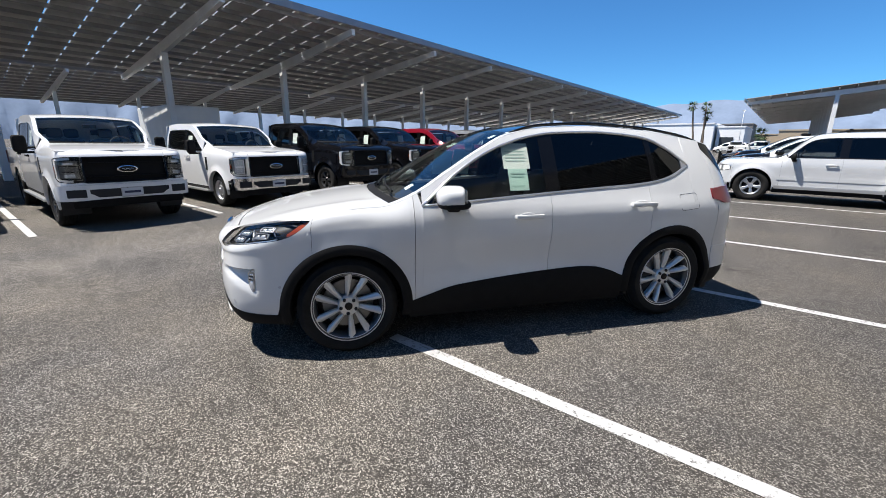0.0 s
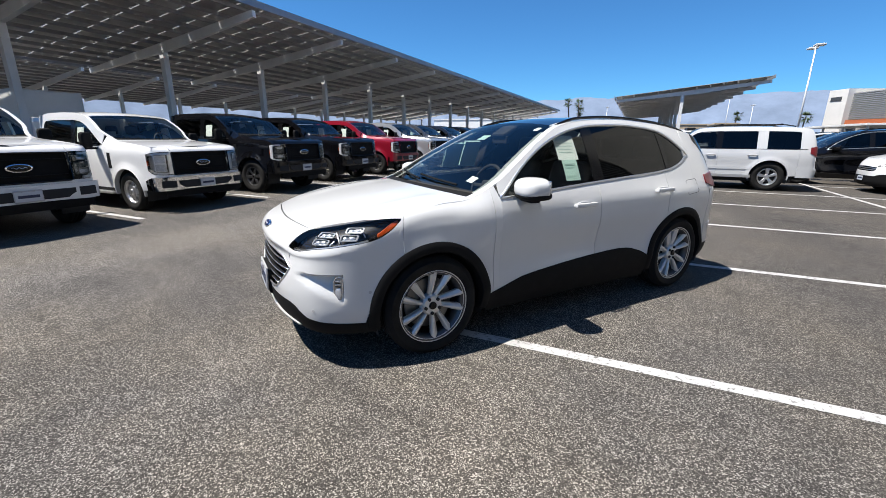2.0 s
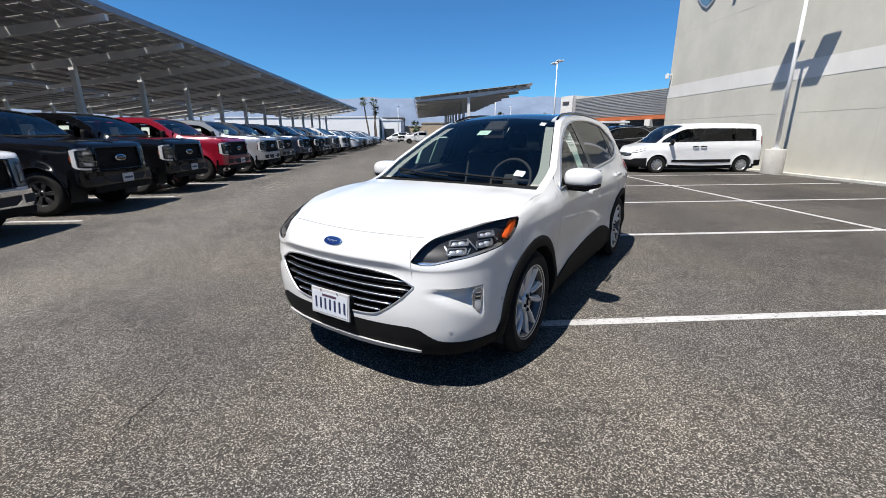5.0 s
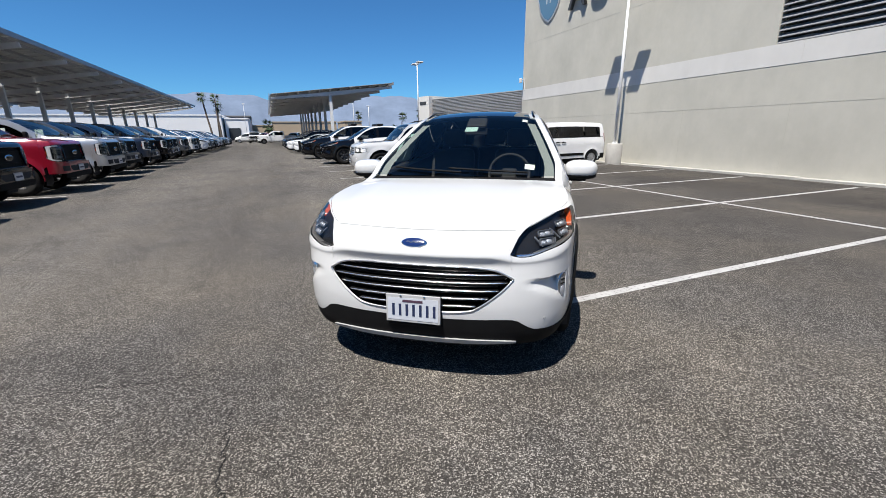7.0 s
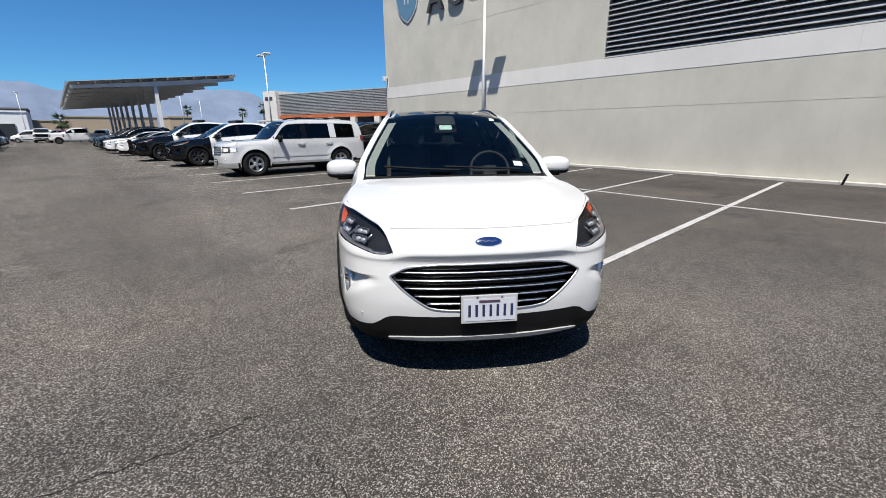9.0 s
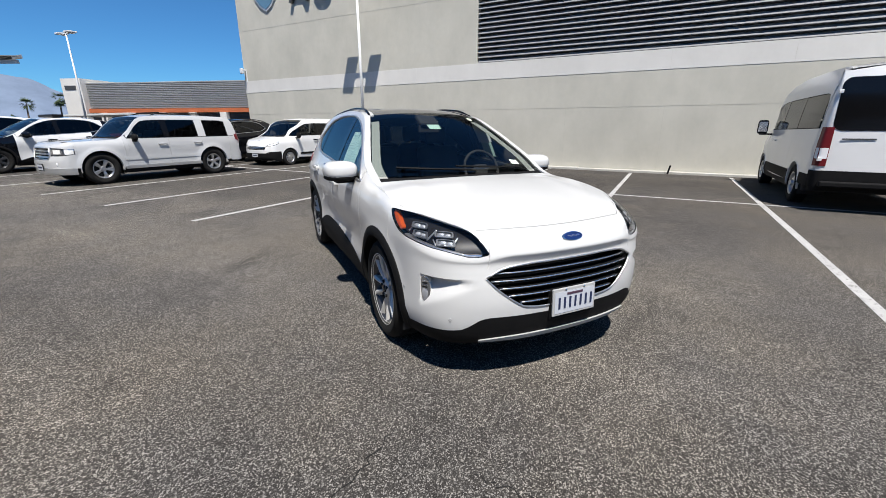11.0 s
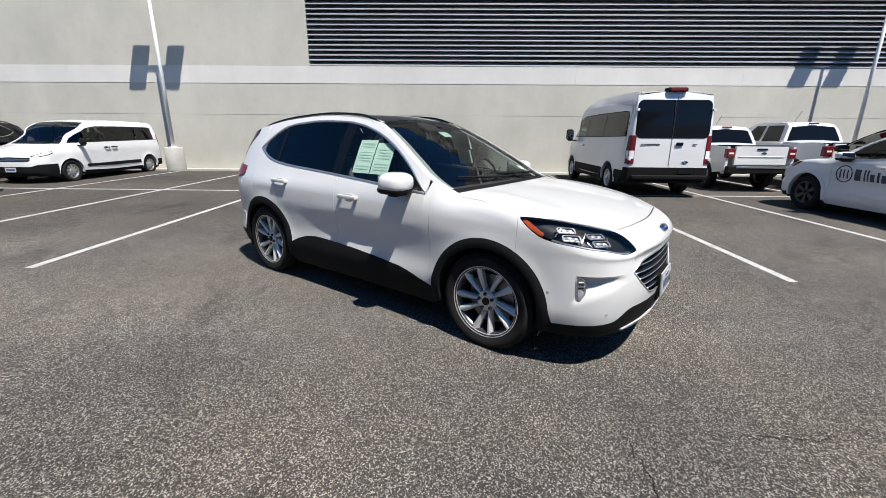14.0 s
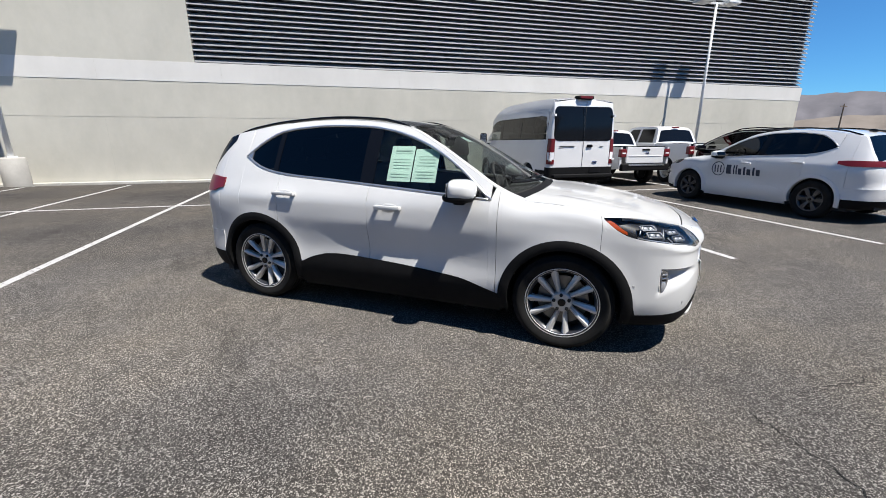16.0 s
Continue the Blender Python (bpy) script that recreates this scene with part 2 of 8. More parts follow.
BUSH = varied("bush_leaf", (0.045, 0.075, 0.03), 0.8, 0, 3, 0.4)

# ---- small mesh tools ----
def part(name, bm, material, parent=None, label="", smooth=False, sharp=None):
    """Links a bmesh as one mesh object, under a thing or a part."""
    me = bpy.data.meshes.new(name)
    if smooth:
        for f in bm.faces:
            f.smooth = True
    if sharp is not None:
        for e in bm.edges:
            if len(e.link_faces) == 2 and e.calc_face_angle(0) > sharp:
                e.smooth = False
    bm.to_mesh(me)
    bm.free()
    for mt in material if isinstance(material, (list, tuple)) else [material]:
        me.materials.append(mt)
    ob = new(name, me)
    if parent:
        ob.parent = parent
    if label:
        ob["label"] = label
    return ob


def joined(name, source, material, parent=None, label=""):
    """Another object on a mesh that is there already."""
    ob = new(name, source)
    ob.parent = parent
    if label:
        ob["label"] = label
    return ob


def thing(name, label, category, m=None, group="", kind=""):
    ob = new(name)
    ob.empty_display_size = 0.1
    if m is not None:
        ob.matrix_world = m
    return tagged(ob, label, category, group, kind)


def add_box(bm, x0, x1, y0, y1, z0, z1, m=None, bevel=0.0):
    b = bmesh.new()
    vs = [b.verts.new((x, y, z)) for x in (x0, x1) for y in (y0, y1) for z in (z0, z1)]
    for f in ((0, 1, 3, 2), (4, 6, 7, 5), (0, 4, 5, 1), (2, 3, 7, 6), (0, 2, 6, 4), (1, 5, 7, 3)):
        b.faces.new([vs[i] for i in f])
    if bevel > 0:
        bmesh.ops.bevel(b, geom=list(b.edges), offset=bevel, segments=2, affect="EDGES", profile=0.5)
    return add_bm(bm, b, m)


def add_bm(bm, b, m=None):
    me = bpy.data.meshes.new("tmp")
    if m is not None:
        b.transform(m)
    b.to_mesh(me)
    b.free()
    bm.from_mesh(me)
    bpy.data.meshes.remove(me)
    return bm


def boxed(x0, x1, y0, y1, z0, z1, bevel=0.0, m=None):
    return add_box(bmesh.new(), x0, x1, y0, y1, z0, z1, m, bevel)


def add_tube(bm, pts, radius, sides=10, caps=True):
    """A round tube along points; radius is one number or one for each point."""
    pts = [Vector(p) for p in pts]
    rad = radius if isinstance(radius, (list, tuple)) else [radius] * len(pts)
    rings = []
    up = Vector((0, 0, 1))
    for i, p in enumerate(pts):
        t = (pts[min(i + 1, len(pts) - 1)] - pts[max(i - 1, 0)]).normalized()
        a = t.cross(up if abs(t.z) < 0.9 else Vector((1, 0, 0))).normalized()
        b = t.cross(a)
        rings.append([bm.verts.new(p + (a * math.cos(k * math.tau / sides) + b * math.sin(k * math.tau / sides)) * rad[i]) for k in range(sides)])
    for r0, r1 in zip(rings, rings[1:]):
        for k in range(sides):
            bm.faces.new((r0[k], r0[(k + 1) % sides], r1[(k + 1) % sides], r1[k]))
    if caps:
        bm.faces.new(rings[0][::-1])
        bm.faces.new(rings[-1])
    return bm


def tube(pts, radius, sides=10):
    return add_tube(bmesh.new(), pts, radius, sides)


def add_lathe(bm, profile, sides=32, axis="Y", close=False):
    """Turns (radius, along) points round an axis."""
    rings = []
    for r, h in profile:
        ring = []
        for k in range(sides):
            a = k * math.tau / sides
            c, s = r * math.cos(a), r * math.sin(a)
            ring.append(bm.verts.new({"Y": (c, h, s), "Z": (c, s, h), "X": (h, c, s)}[axis]))
        rings.append(ring)
    pairs = list(zip(rings, rings[1:])) + ([(rings[-1], rings[0])] if close else [])
    for r0, r1 in pairs:
        for k in range(sides):
            bm.faces.new((r0[k], r0[(k + 1) % sides], r1[(k + 1) % sides], r1[k]))
    return bm


def sheet(outline, depth, axis="X"):
    """A plate of an outline of (u, v) points, in the plane across the axis, with thickness depth towards minus axis."""
    bm = bmesh.new()
    to = {"X": lambda u, v, w: (w, u, v), "Y": lambda u, v, w: (u, w, v), "Z": lambda u, v, w: (u, v, w)}[axis]
    front = [bm.verts.new(to(u, v, 0)) for u, v in outline]
    back = [bm.verts.new(to(u, v, -depth)) for u, v in outline]
    bm.faces.new(front)
    bm.faces.new(back[::-1])
    n = len(outline)
    for i in range(n):
        bm.faces.new((front[i], back[i], back[(i + 1) % n], front[(i + 1) % n]))
    bmesh.ops.recalc_face_normals(bm, faces=bm.faces)
    return bm


def ground_z(x, y):
    """The lot rises a little to the north, dips in the aisle and falls at the foot of the building."""
    rise = 0.006 * max(0.0, min(6.0, y - 2)) + 0.0014 * max(0.0, min(14.0, y - 8))
    dip = 0.036 * math.exp(-((x + 4.0) ** 2 + (y + 0.7) ** 2) / 12.5)
    return rise - dip - 0.16 * max(0.0, min(1.1, (x - 9.2) / 1.8))


# ---- ground, lines and kerb ----
def build_ground():
    xs = [-3000, -600, -150, -60, -30, -18, -14] + [-12 + 0.5 * k for k in range(33)] + [6, 9.2, 10, 11.18, 12.4, 20, 60, 200, 800, 3000]
    ys = [-3000, -600, -150, -60, -25, -14] + [-9 + 0.5 * k for k in range(40)] + [12, 16, 22, 25, 60, 120, 300, 900, 3000]
    bm = bmesh.new()
    grid = [[bm.verts.new((x, y, ground_z(x, y))) for y in ys] for x in xs]
    for i in range(len(xs) - 1):
        for j in range(len(ys) - 1):
            bm.faces.new((grid[i][j], grid[i + 1][j], grid[i + 1][j + 1], grid[i][j + 1]))
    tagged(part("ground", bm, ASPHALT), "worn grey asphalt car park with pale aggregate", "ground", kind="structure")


def ground_strip(name, a, b, width, lift=0.004, material=None):
    a, b = Vector((*a, 0)), Vector((*b, 0))
    n = max(2, int((b - a).length / 0.5))
    side = (b - a).normalized().cross(Vector((0, 0, 1))) * width / 2
    bm = bmesh.new()
    rows = []
    for i in range(n + 1):
        p = a.lerp(b, i / n)
        wob = 1 + 0.05 * noise.noise((p.x * 3, p.y * 3, 0))
        rows.append([bm.verts.new((q.x, q.y, ground_z(q.x, q.y) + lift)) for q in (p - side * wob, p + side * wob)])
    for r0, r1 in zip(rows, rows[1:]):
        bm.faces.new((r0[0], r0[1], r1[1], r1[0]))
    return part(name, bm, material or LINE)


def build_lines():
    for k in range(-3, 10):
        y = 2.024 + 2.7586 * k
        ob = ground_strip("stall_line", (-0.7 if k == 1 else -2.22, y), (9.4 + 0.05 * (k % 3), y), 0.098)
        tagged(ob, "worn white painted parking stall line on asphalt", "road marking", "stall lines", "structure")
    tagged(ground_strip("stall_line", (3.98, -14), (3.98, 32), 0.105, 0.007), "long white painted line between two stall rows", "road marking", "stall lines", "structure")
    for k in range(-2, 24):
        y = 0.75 + 2.86 * k
        ob = ground_strip("stall_line", (-14.5, y), (-9.0, y), 0.105)
        tagged(ob, "worn white painted parking stall line on asphalt", "road marking", "stall lines", "structure")


def crack(pts):
    bm = bmesh.new()
    rng = random.Random(len(pts) * 7 + int(pts[0][0] * 10))
    fine = []
    for (x0, y0), (x1, y1) in zip(pts, pts[1:]):
        for i in range(8):
            t = i / 8
            fine.append((x0 + (x1 - x0) * t + rng.uniform(-0.018, 0.018), y0 + (y1 - y0) * t + rng.uniform(-0.018, 0.018)))
    fine.append(pts[-1])
    rows = []
    for i, (x, y) in enumerate(fine):
        q = fine[min(i + 1, len(fine) - 1)]
        p = fine[max(i - 1, 0)]
        d = Vector((q[0] - p[0], q[1] - p[1], 0)).normalized().cross(Vector((0, 0, 1))) * rng.uniform(0.0016, 0.0046)
        g = ground_z(x, y) + 0.004
        rows.append([bm.verts.new((x - d.x, y - d.y, g)), bm.verts.new((x + d.x, y + d.y, g))])
    for r0, r1 in zip(rows, rows[1:]):
        bm.faces.new((r0[0], r0[1], r1[1], r1[0]))
    tagged(part("pavement_crack", bm, CRACK), "thin dark crack in the asphalt", "crack", "pavement cracks", "structure")


def build_cracks():
    crack([(-4.52, 2.06), (-4.88, 2.04), (-5.14, 2.06), (-5.4, 2.13), (-5.7, 2.15)])
    crack([(-4.60, 0.80), (-4.59, 0.96), (-4.61, 1.12), (-4.60, 1.34), (-4.60, 1.58)])
    crack([(-7.5, 3.0), (-7.2, 5.0), (-7.5, 9.0), (-7.3, 14.0)])
    crack([(3.6, 3.2), (5.2, 3.5), (7.8, 3.3), (10.4, 3.6)])
    crack([(4.8, 6.5), (6.6, 6.2), (8.9, 6.6)])


# ---- main building ----
WALL_X, SOUTH, NORTH, HIGH = 11.05, -19.95, 23.08, 12.5
LOUVRE_Y, BAND_LOW, BAND_TOP = 8.53, 3.36, 4.0


def build_building():
    tagged(part("wall_west", boxed(WALL_X, WALL_X + 0.4, LOUVRE_Y, NORTH, -0.4, HIGH), STUCCO), "tall warm grey stucco building wall", "wall", kind="structure")
    tagged(part("wall_west_lower", boxed(WALL_X, WALL_X + 0.4, SOUTH, LOUVRE_Y, -0.4, BAND_TOP), STUCCO), "lower stucco building wall under the louvres", "wall", kind="structure")
    tagged(part("wall_north", boxed(WALL_X + 0.4, WALL_X + 40, NORTH - 0.4, NORTH, -0.4, HIGH), STUCCO), "plain end wall of the building", "wall", kind="structure")
    tagged(part("wall_south", boxed(WALL_X + 0.4, WALL_X + 40, SOUTH, SOUTH + 0.4, -0.4, HIGH), STUCCO), "plain end wall of the building", "wall", kind="structure")
    tagged(part("roof", boxed(WALL_X + 0.4, WALL_X + 40, SOUTH + 0.4, NORTH - 0.4, HIGH - 0.4, HIGH - 0.1), CONCRETE), "flat roof of the building", "roof", kind="structure")
    band = thing("trim_band", "pale painted band along the wall", "trim", kind="structure")
    cuts = [SOUTH - 0.03, -15.1, -8.5, -1.99, 1.35, 7.71, 11.5, 18.1, NORTH + 0.03]
    for y, y1 in zip(cuts, cuts[1:]):
        part("band_panel", boxed(WALL_X - 0.009, WALL_X - 0.002, y, y1 - 0.004, BAND_LOW, BAND_TOP, 0.002), BAND, band)
    # louvre field with its slats
    lou = thing("louvre_screen", "dark grey metal louvre screen across the upper wall", "louvre", kind="structure")
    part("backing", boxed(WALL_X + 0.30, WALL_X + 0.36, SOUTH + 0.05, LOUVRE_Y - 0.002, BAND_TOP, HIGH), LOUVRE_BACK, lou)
    pitch = 0.18
    prof = [(0.24, 0.15), (0.10, 0.06), (0.04, 0.025), (0.035, 0.0), (0.06, -0.010), (0.24, 0.085)]
    rungs = int((HIGH - BAND_TOP) / pitch)
    edges = [LOUVRE_Y - 0.01, 2.9, -2.8, -8.5, -14.2, SOUTH + 0.05]
    for y1, y0 in zip(edges, edges[1:]):
        bm = bmesh.new()
        ends = [[bm.verts.new((WALL_X + px, y, pz)) for px, pz in prof] for y in (y0 + 0.003, y1 - 0.003)]
        n = len(prof)
        for i in range(n):
            bm.faces.new((ends[0][i], ends[0][(i + 1) % n], ends[1][(i + 1) % n], ends[1][i]))
        bm.faces.new(ends[0][::-1])
        bm.faces.new(ends[1])
        bmesh.ops.recalc_face_normals(bm, faces=bm.faces)
        me = None
        for k in range(rungs):
            if me is None:
                ob = part("slat", bm, LOUVRE, lou)
                me = ob.data
            else:
                ob = joined("slat", me, LOUVRE, lou)
            ob.location.z = BAND_TOP + 0.03 + k * pitch
    # joints in the stucco
    jo = thing("trim_joint", "thin control joints in the stucco", "trim", kind="structure")
    part("joint", boxed(WALL_X - 0.004, WALL_X - 0.001, SOUTH, NORTH, 2.17, 2.18), JOINT, jo)
    part("joint", boxed(WALL_X - 0.004, WALL_X - 0.001, LOUVRE_Y + 0.2, NORTH, 6.55, 6.565), JOINT, jo)
    for y in (-18.4, -15.1, -11.8, -8.5, -5.3, -1.99, 1.35, 4.74, 7.75, 11.5, 14.8, 18.1, 21.4):
        part("joint", boxed(WALL_X - 0.004, WALL_X - 0.001, y, y + 0.008, -0.3, 2.168), JOINT, jo)
    # kerb at the foot of the wall
    kerb = thing("kerb", "pale concrete kerb at the foot of the wall", "kerb", kind="structure")
    y = SOUTH
    while y < NORTH:
        part("kerb_stone", boxed(10.74, WALL_X - 0.002, y, y + 2.99, -0.3, -0.05 + ground_z(0, y), 0.012), KERB, kerb)
        y += 3.0
    # small pipe stub with a dark top by the wall
    t = thing("wall_pipe", "short dark pipe leaning at the foot of the wall", "pipe", pose(10.55, 0.95, -0.12))
    part("pipe", tube([(0, 0, 0), (0.05, -0.06, 0.30)], 0.03), CLAD, t)
    # corner camera
    t = thing("security_camera", "small white security camera on the building corner", "camera", pose(WALL_X, 22.9, 4.55))
    part("bracket", boxed(-0.30, 0.0, -0.04, 0.04, 0.0, 0.07, 0.01), WHITE_COOL, t)
    part("housing", boxed(-0.36, -0.22, -0.09, 0.09, -0.18, 0.1, 0.03), WHITE_COOL, t)
    part("conduit", tube([(-0.02, -0.05, 0), (-0.03, -0.05, -0.6)], 0.02), STEEL, t)


def build_sign():
    """The shield and the letters high on the wall; only their lower ends are ever seen."""
    t = thing("wall_sign_shield", "blue shield-shaped sign with a white rim on the wall", "sign", pose(WALL_X - 0.06, 20.65, 8.5))
    out = [(-0.68, 0.95), (-0.66, 0.1), (-0.5, -0.35), (-0.25, -0.62), (0, -0.75), (0.25, -0.62), (0.5, -0.35), (0.66, 0.1), (0.68, 0.95), (0, 1.15)]
    out = [(u * 1.46, v * 1.46) for u, v in out]
    part("rim", sheet([(u * 1.1, v * 1.1) for u, v in out], -0.12, "X"), PLATE, t)
    part("face", sheet(out, 0.02, "X"), SIGN_BLUE, t, "blue shield face")
    for u in (-0.18, 0.14):
        part("bar", boxed(-0.035, -0.022, u, u + 0.09, -0.25, 0.35), PLATE, t)
    # two upright letters beside it
    for ch, y in (("A", 18.2), ("U", 16.6)):
        cu = bpy.data.curves.new("letter", "FONT")
        cu.body, cu.size, cu.extrude, cu.align_x = ch, 1.9, 0.09, "CENTER"
        tmp = bpy.data.objects.new("letter", cu)
        me = bpy.data.meshes.new_from_object(tmp)
        bpy.data.objects.remove(tmp)
        me.materials.clear()
        me.materials.append(LETTER_DARK)
        ob = new("wall_letter", me)
        ob.matrix_world = pose(WALL_X - 0.1, y, 7.45, 90, 0, -90)
        tagged(ob, "large dark standing letter on the building wall", "letter", "wall letters")


def lamp_pole(x, y, high=8.4, block=True, heads=True):
    t = thing("lamp_pole", "white lamp pole on a round concrete base", "lamp pole", pose(x, y, ground_z(x, y)), "lamp poles")
    if block:
        bm = add_lathe(bmesh.new(), [(0.0, 0.90), (0.30, 0.90), (0.335, 0.86), (0.335, -0.05)], 28, "Z")
        part("base", bm, CONCRETE, t, "round concrete base", True, 0.6)
    part("base_plate", add_lathe(bmesh.new(), [(0, 0.945), (0.17, 0.945), (0.17, 0.9)], 4, "Z"), POLE, t)
    part("shaft", tube([(0, 0, 0.9), (0, 0, high)], [0.072, 0.05], 14), POLE, t, smooth=True)
    if heads:
        part("arm", boxed(-0.04, 0.04, -0.45, 0.45, high - 0.05, high + 0.04, 0.01), POLE, t)
        for s in (-1, 1):
            part("head", boxed(-0.30, 0.30, s * 0.68 - 0.33, s * 0.68 + 0.33, high - 0.02, high + 0.10, 0.03), POLE, t, "flat white lamp head")
    return t


# ---- solar canopies ----
def canopy(name, x_hi, z_hi, x_lo, z_lo, x_col, beams, y0, y1, count, label, half=0.54):
    """Beams across, purlins along, rows of modules above them; count: module columns that are objects of their own."""
    t = thing(name, label, "solar canopy")
    way = Vector((x_lo - x_hi, 0, z_lo - z_hi))
    run = way.length
    u = way.normalized()
    up = u.cross(Vector((0, 1, 0))).normalized()
    if up.z < 0:
        up = -up
    def at(a, h):
        return Vector((x_hi, 0, z_hi)) + u * a + up * h
    me_beam = me_col = None
    for y in beams:
        if me_beam is None:
            bm = bmesh.new()
            depth = [(0.0, 0.26), (run * 0.45, 0.42), (run, 0.22)]
            for yy0, yy1, lo, hi in ((-0.05, 0.05, None, None),):
                sec = []
                for a, d in depth:
                    sec.append([bm.verts.new(at(a, h) + Vector((0, w, 0))) for h, w in ((0, -0.09), (0, 0.09), (-d, 0.09), (-d, -0.09))])
                for s0, s1 in zip(sec, sec[1:]):
                    for i in range(4):
                        bm.faces.new((s0[i], s0[(i + 1) % 4], s1[(i + 1) % 4], s1[i]))
                bm.faces.new(sec[0][::-1])
                bm.faces.new(sec[-1])
            bmesh.ops.recalc_face_normals(bm, faces=bm.faces)
            ob = part("beam", bm, STEEL, t)
            me_beam = ob.data
            zc = at((x_col - x_hi) / u.x, 0).z
            bm = boxed(x_col - 0.15, x_col + 0.15, -0.125, 0.125, -0.1, zc - 0.3, 0.01)
            obc = part("column", bm, STEEL, t)
            me_col = obc.data
        else:
            ob, obc = joined("beam", me_beam, STEEL, t), joined("column", me_col, STEEL, t)
        ob.location.y = obc.location.y = y
    rows = 6
    pitch = run / rows
    for r in range(rows):
        for a in (r * pitch + 0.45, r * pitch + 1.55):
            bm = bmesh.new()
            for w, h in ((0, 0),):
                vs = []
                for y in (y0, y1):
                    vs.append([bm.verts.new(at(a + da, hh) + Vector((0, y, 0))) for da, hh in ((-0.035, 0.05), (0.035, 0.05), (0.035, 0.2), (-0.035, 0.2))])
                for i in range(4):
                    bm.faces.new((vs[0][i], vs[0][(i + 1) % 4], vs[1][(i + 1) % 4], vs[1][i]))
                bm.faces.new(vs[0][::-1])
                bm.faces.new(vs[1])
            bmesh.ops.recalc_face_normals(bm, faces=bm.faces)
            part("purlin", bm, PURLIN, t)
    # eave trims
    for a, dz in ((-0.12, 0.30), (run + 0.12, 0.30)):
        bm = bmesh.new()
        vs = []
        for y in (y0 - 0.05, y1 + 0.05):
            vs.append([bm.verts.new(at(a + da, hh) + Vector((0, y, 0))) for da, hh in ((-0.03, 0.08), (0.03, 0.08), (0.03, 0.36), (-0.03, 0.36))])
        for i in range(4):
            bm.faces.new((vs[0][i], vs[0][(i + 1) % 4], vs[1][(i + 1) % 4], vs[1][i]))
        bm.faces.new(vs[0][::-1])
        bm.faces.new(vs[1])
        bmesh.ops.recalc_face_normals(bm, faces=bm.faces)
        part("eave_trim", bm, FASCIA, t)
    # modules
    cols = int((y1 - y0) / 1.14)
    far = bmesh.new()
    me = None
    for c in range(cols):
        for r in range(rows):
            mid = at(r * pitch + pitch / 2, 0.26) + Vector((0, y0 + 0.57 + c * 1.14, 0))
            m = Matrix.Translation(mid) @ Matrix(((u.x, 0, up.x, 0), (0, 1, 0, 0), (u.z, 0, up.z, 0), (0, 0, 0, 1)))
            lx, ly = pitch / 2 - (0.02 if half < 0.55 else 0.004), half
            if c < count:
                if me is None:
                    bm = boxed(-lx, lx, -ly, ly, -0.005, 0.03)
                    for s in (-1, 1):
                        add_box(bm, -lx, lx, s * ly - (0.03 if s > 0 else 0), s * ly + (0 if s > 0 else 0.03), -0.03, -0.006)
                    ob = part("solar_panel", bm, PV, t)
                    me = ob.data
                else:
                    ob = joined("solar_panel", me, PV, t)
                ob.matrix_local = m
            else:
                add_box_raw(far, lx, ly, m)
    if len(far.verts):
        ob = part("solar_panel_field", far, PV, t)
        ob["kind"] = "stuff"
    else:
        far.free()
    return t


def add_box_raw(bm, lx, ly, m):
    vs = [bm.verts.new(m @ Vector((x, y, z))) for x in (-lx, lx) for y in (-ly, ly) for z in (-0.005, 0.03)]
    for f in ((0, 1, 3, 2), (4, 6, 7, 5), (0, 4, 5, 1), (2, 3, 7, 6), (0, 2, 6, 4), (1, 5, 7, 3)):
        bm.faces.new([vs[i] for i in f])


BEAMS = [7.36 + 5.69 * k for k in range(-3, 15)]


def build_canopies():
    canopy("solar_canopy", -15.95, 6.36, -28.2, 4.81, -22.0, BEAMS, -12.4, 88.5, 50, "long grey steel solar canopy over parked trucks")
    canopy("solar_canopy", -40.5, 6.36, -52.75, 4.81, -46.55, BEAMS, -12.4, 88.5, 0, "grey steel solar canopy behind the first")
    canopy("solar_canopy", 9.4, 6.62, -3.5, 5.2, 2.5, [47.7 + 5.69 * k for k in range(9)], 47.2, 95.0, 0, "solar canopy end-on above parked cars", 0.567)


# ---- distance ----
def smooth_step(t):
    t = max(0.0, min(1.0, t))
    return t * t * (3 - 2 * t)


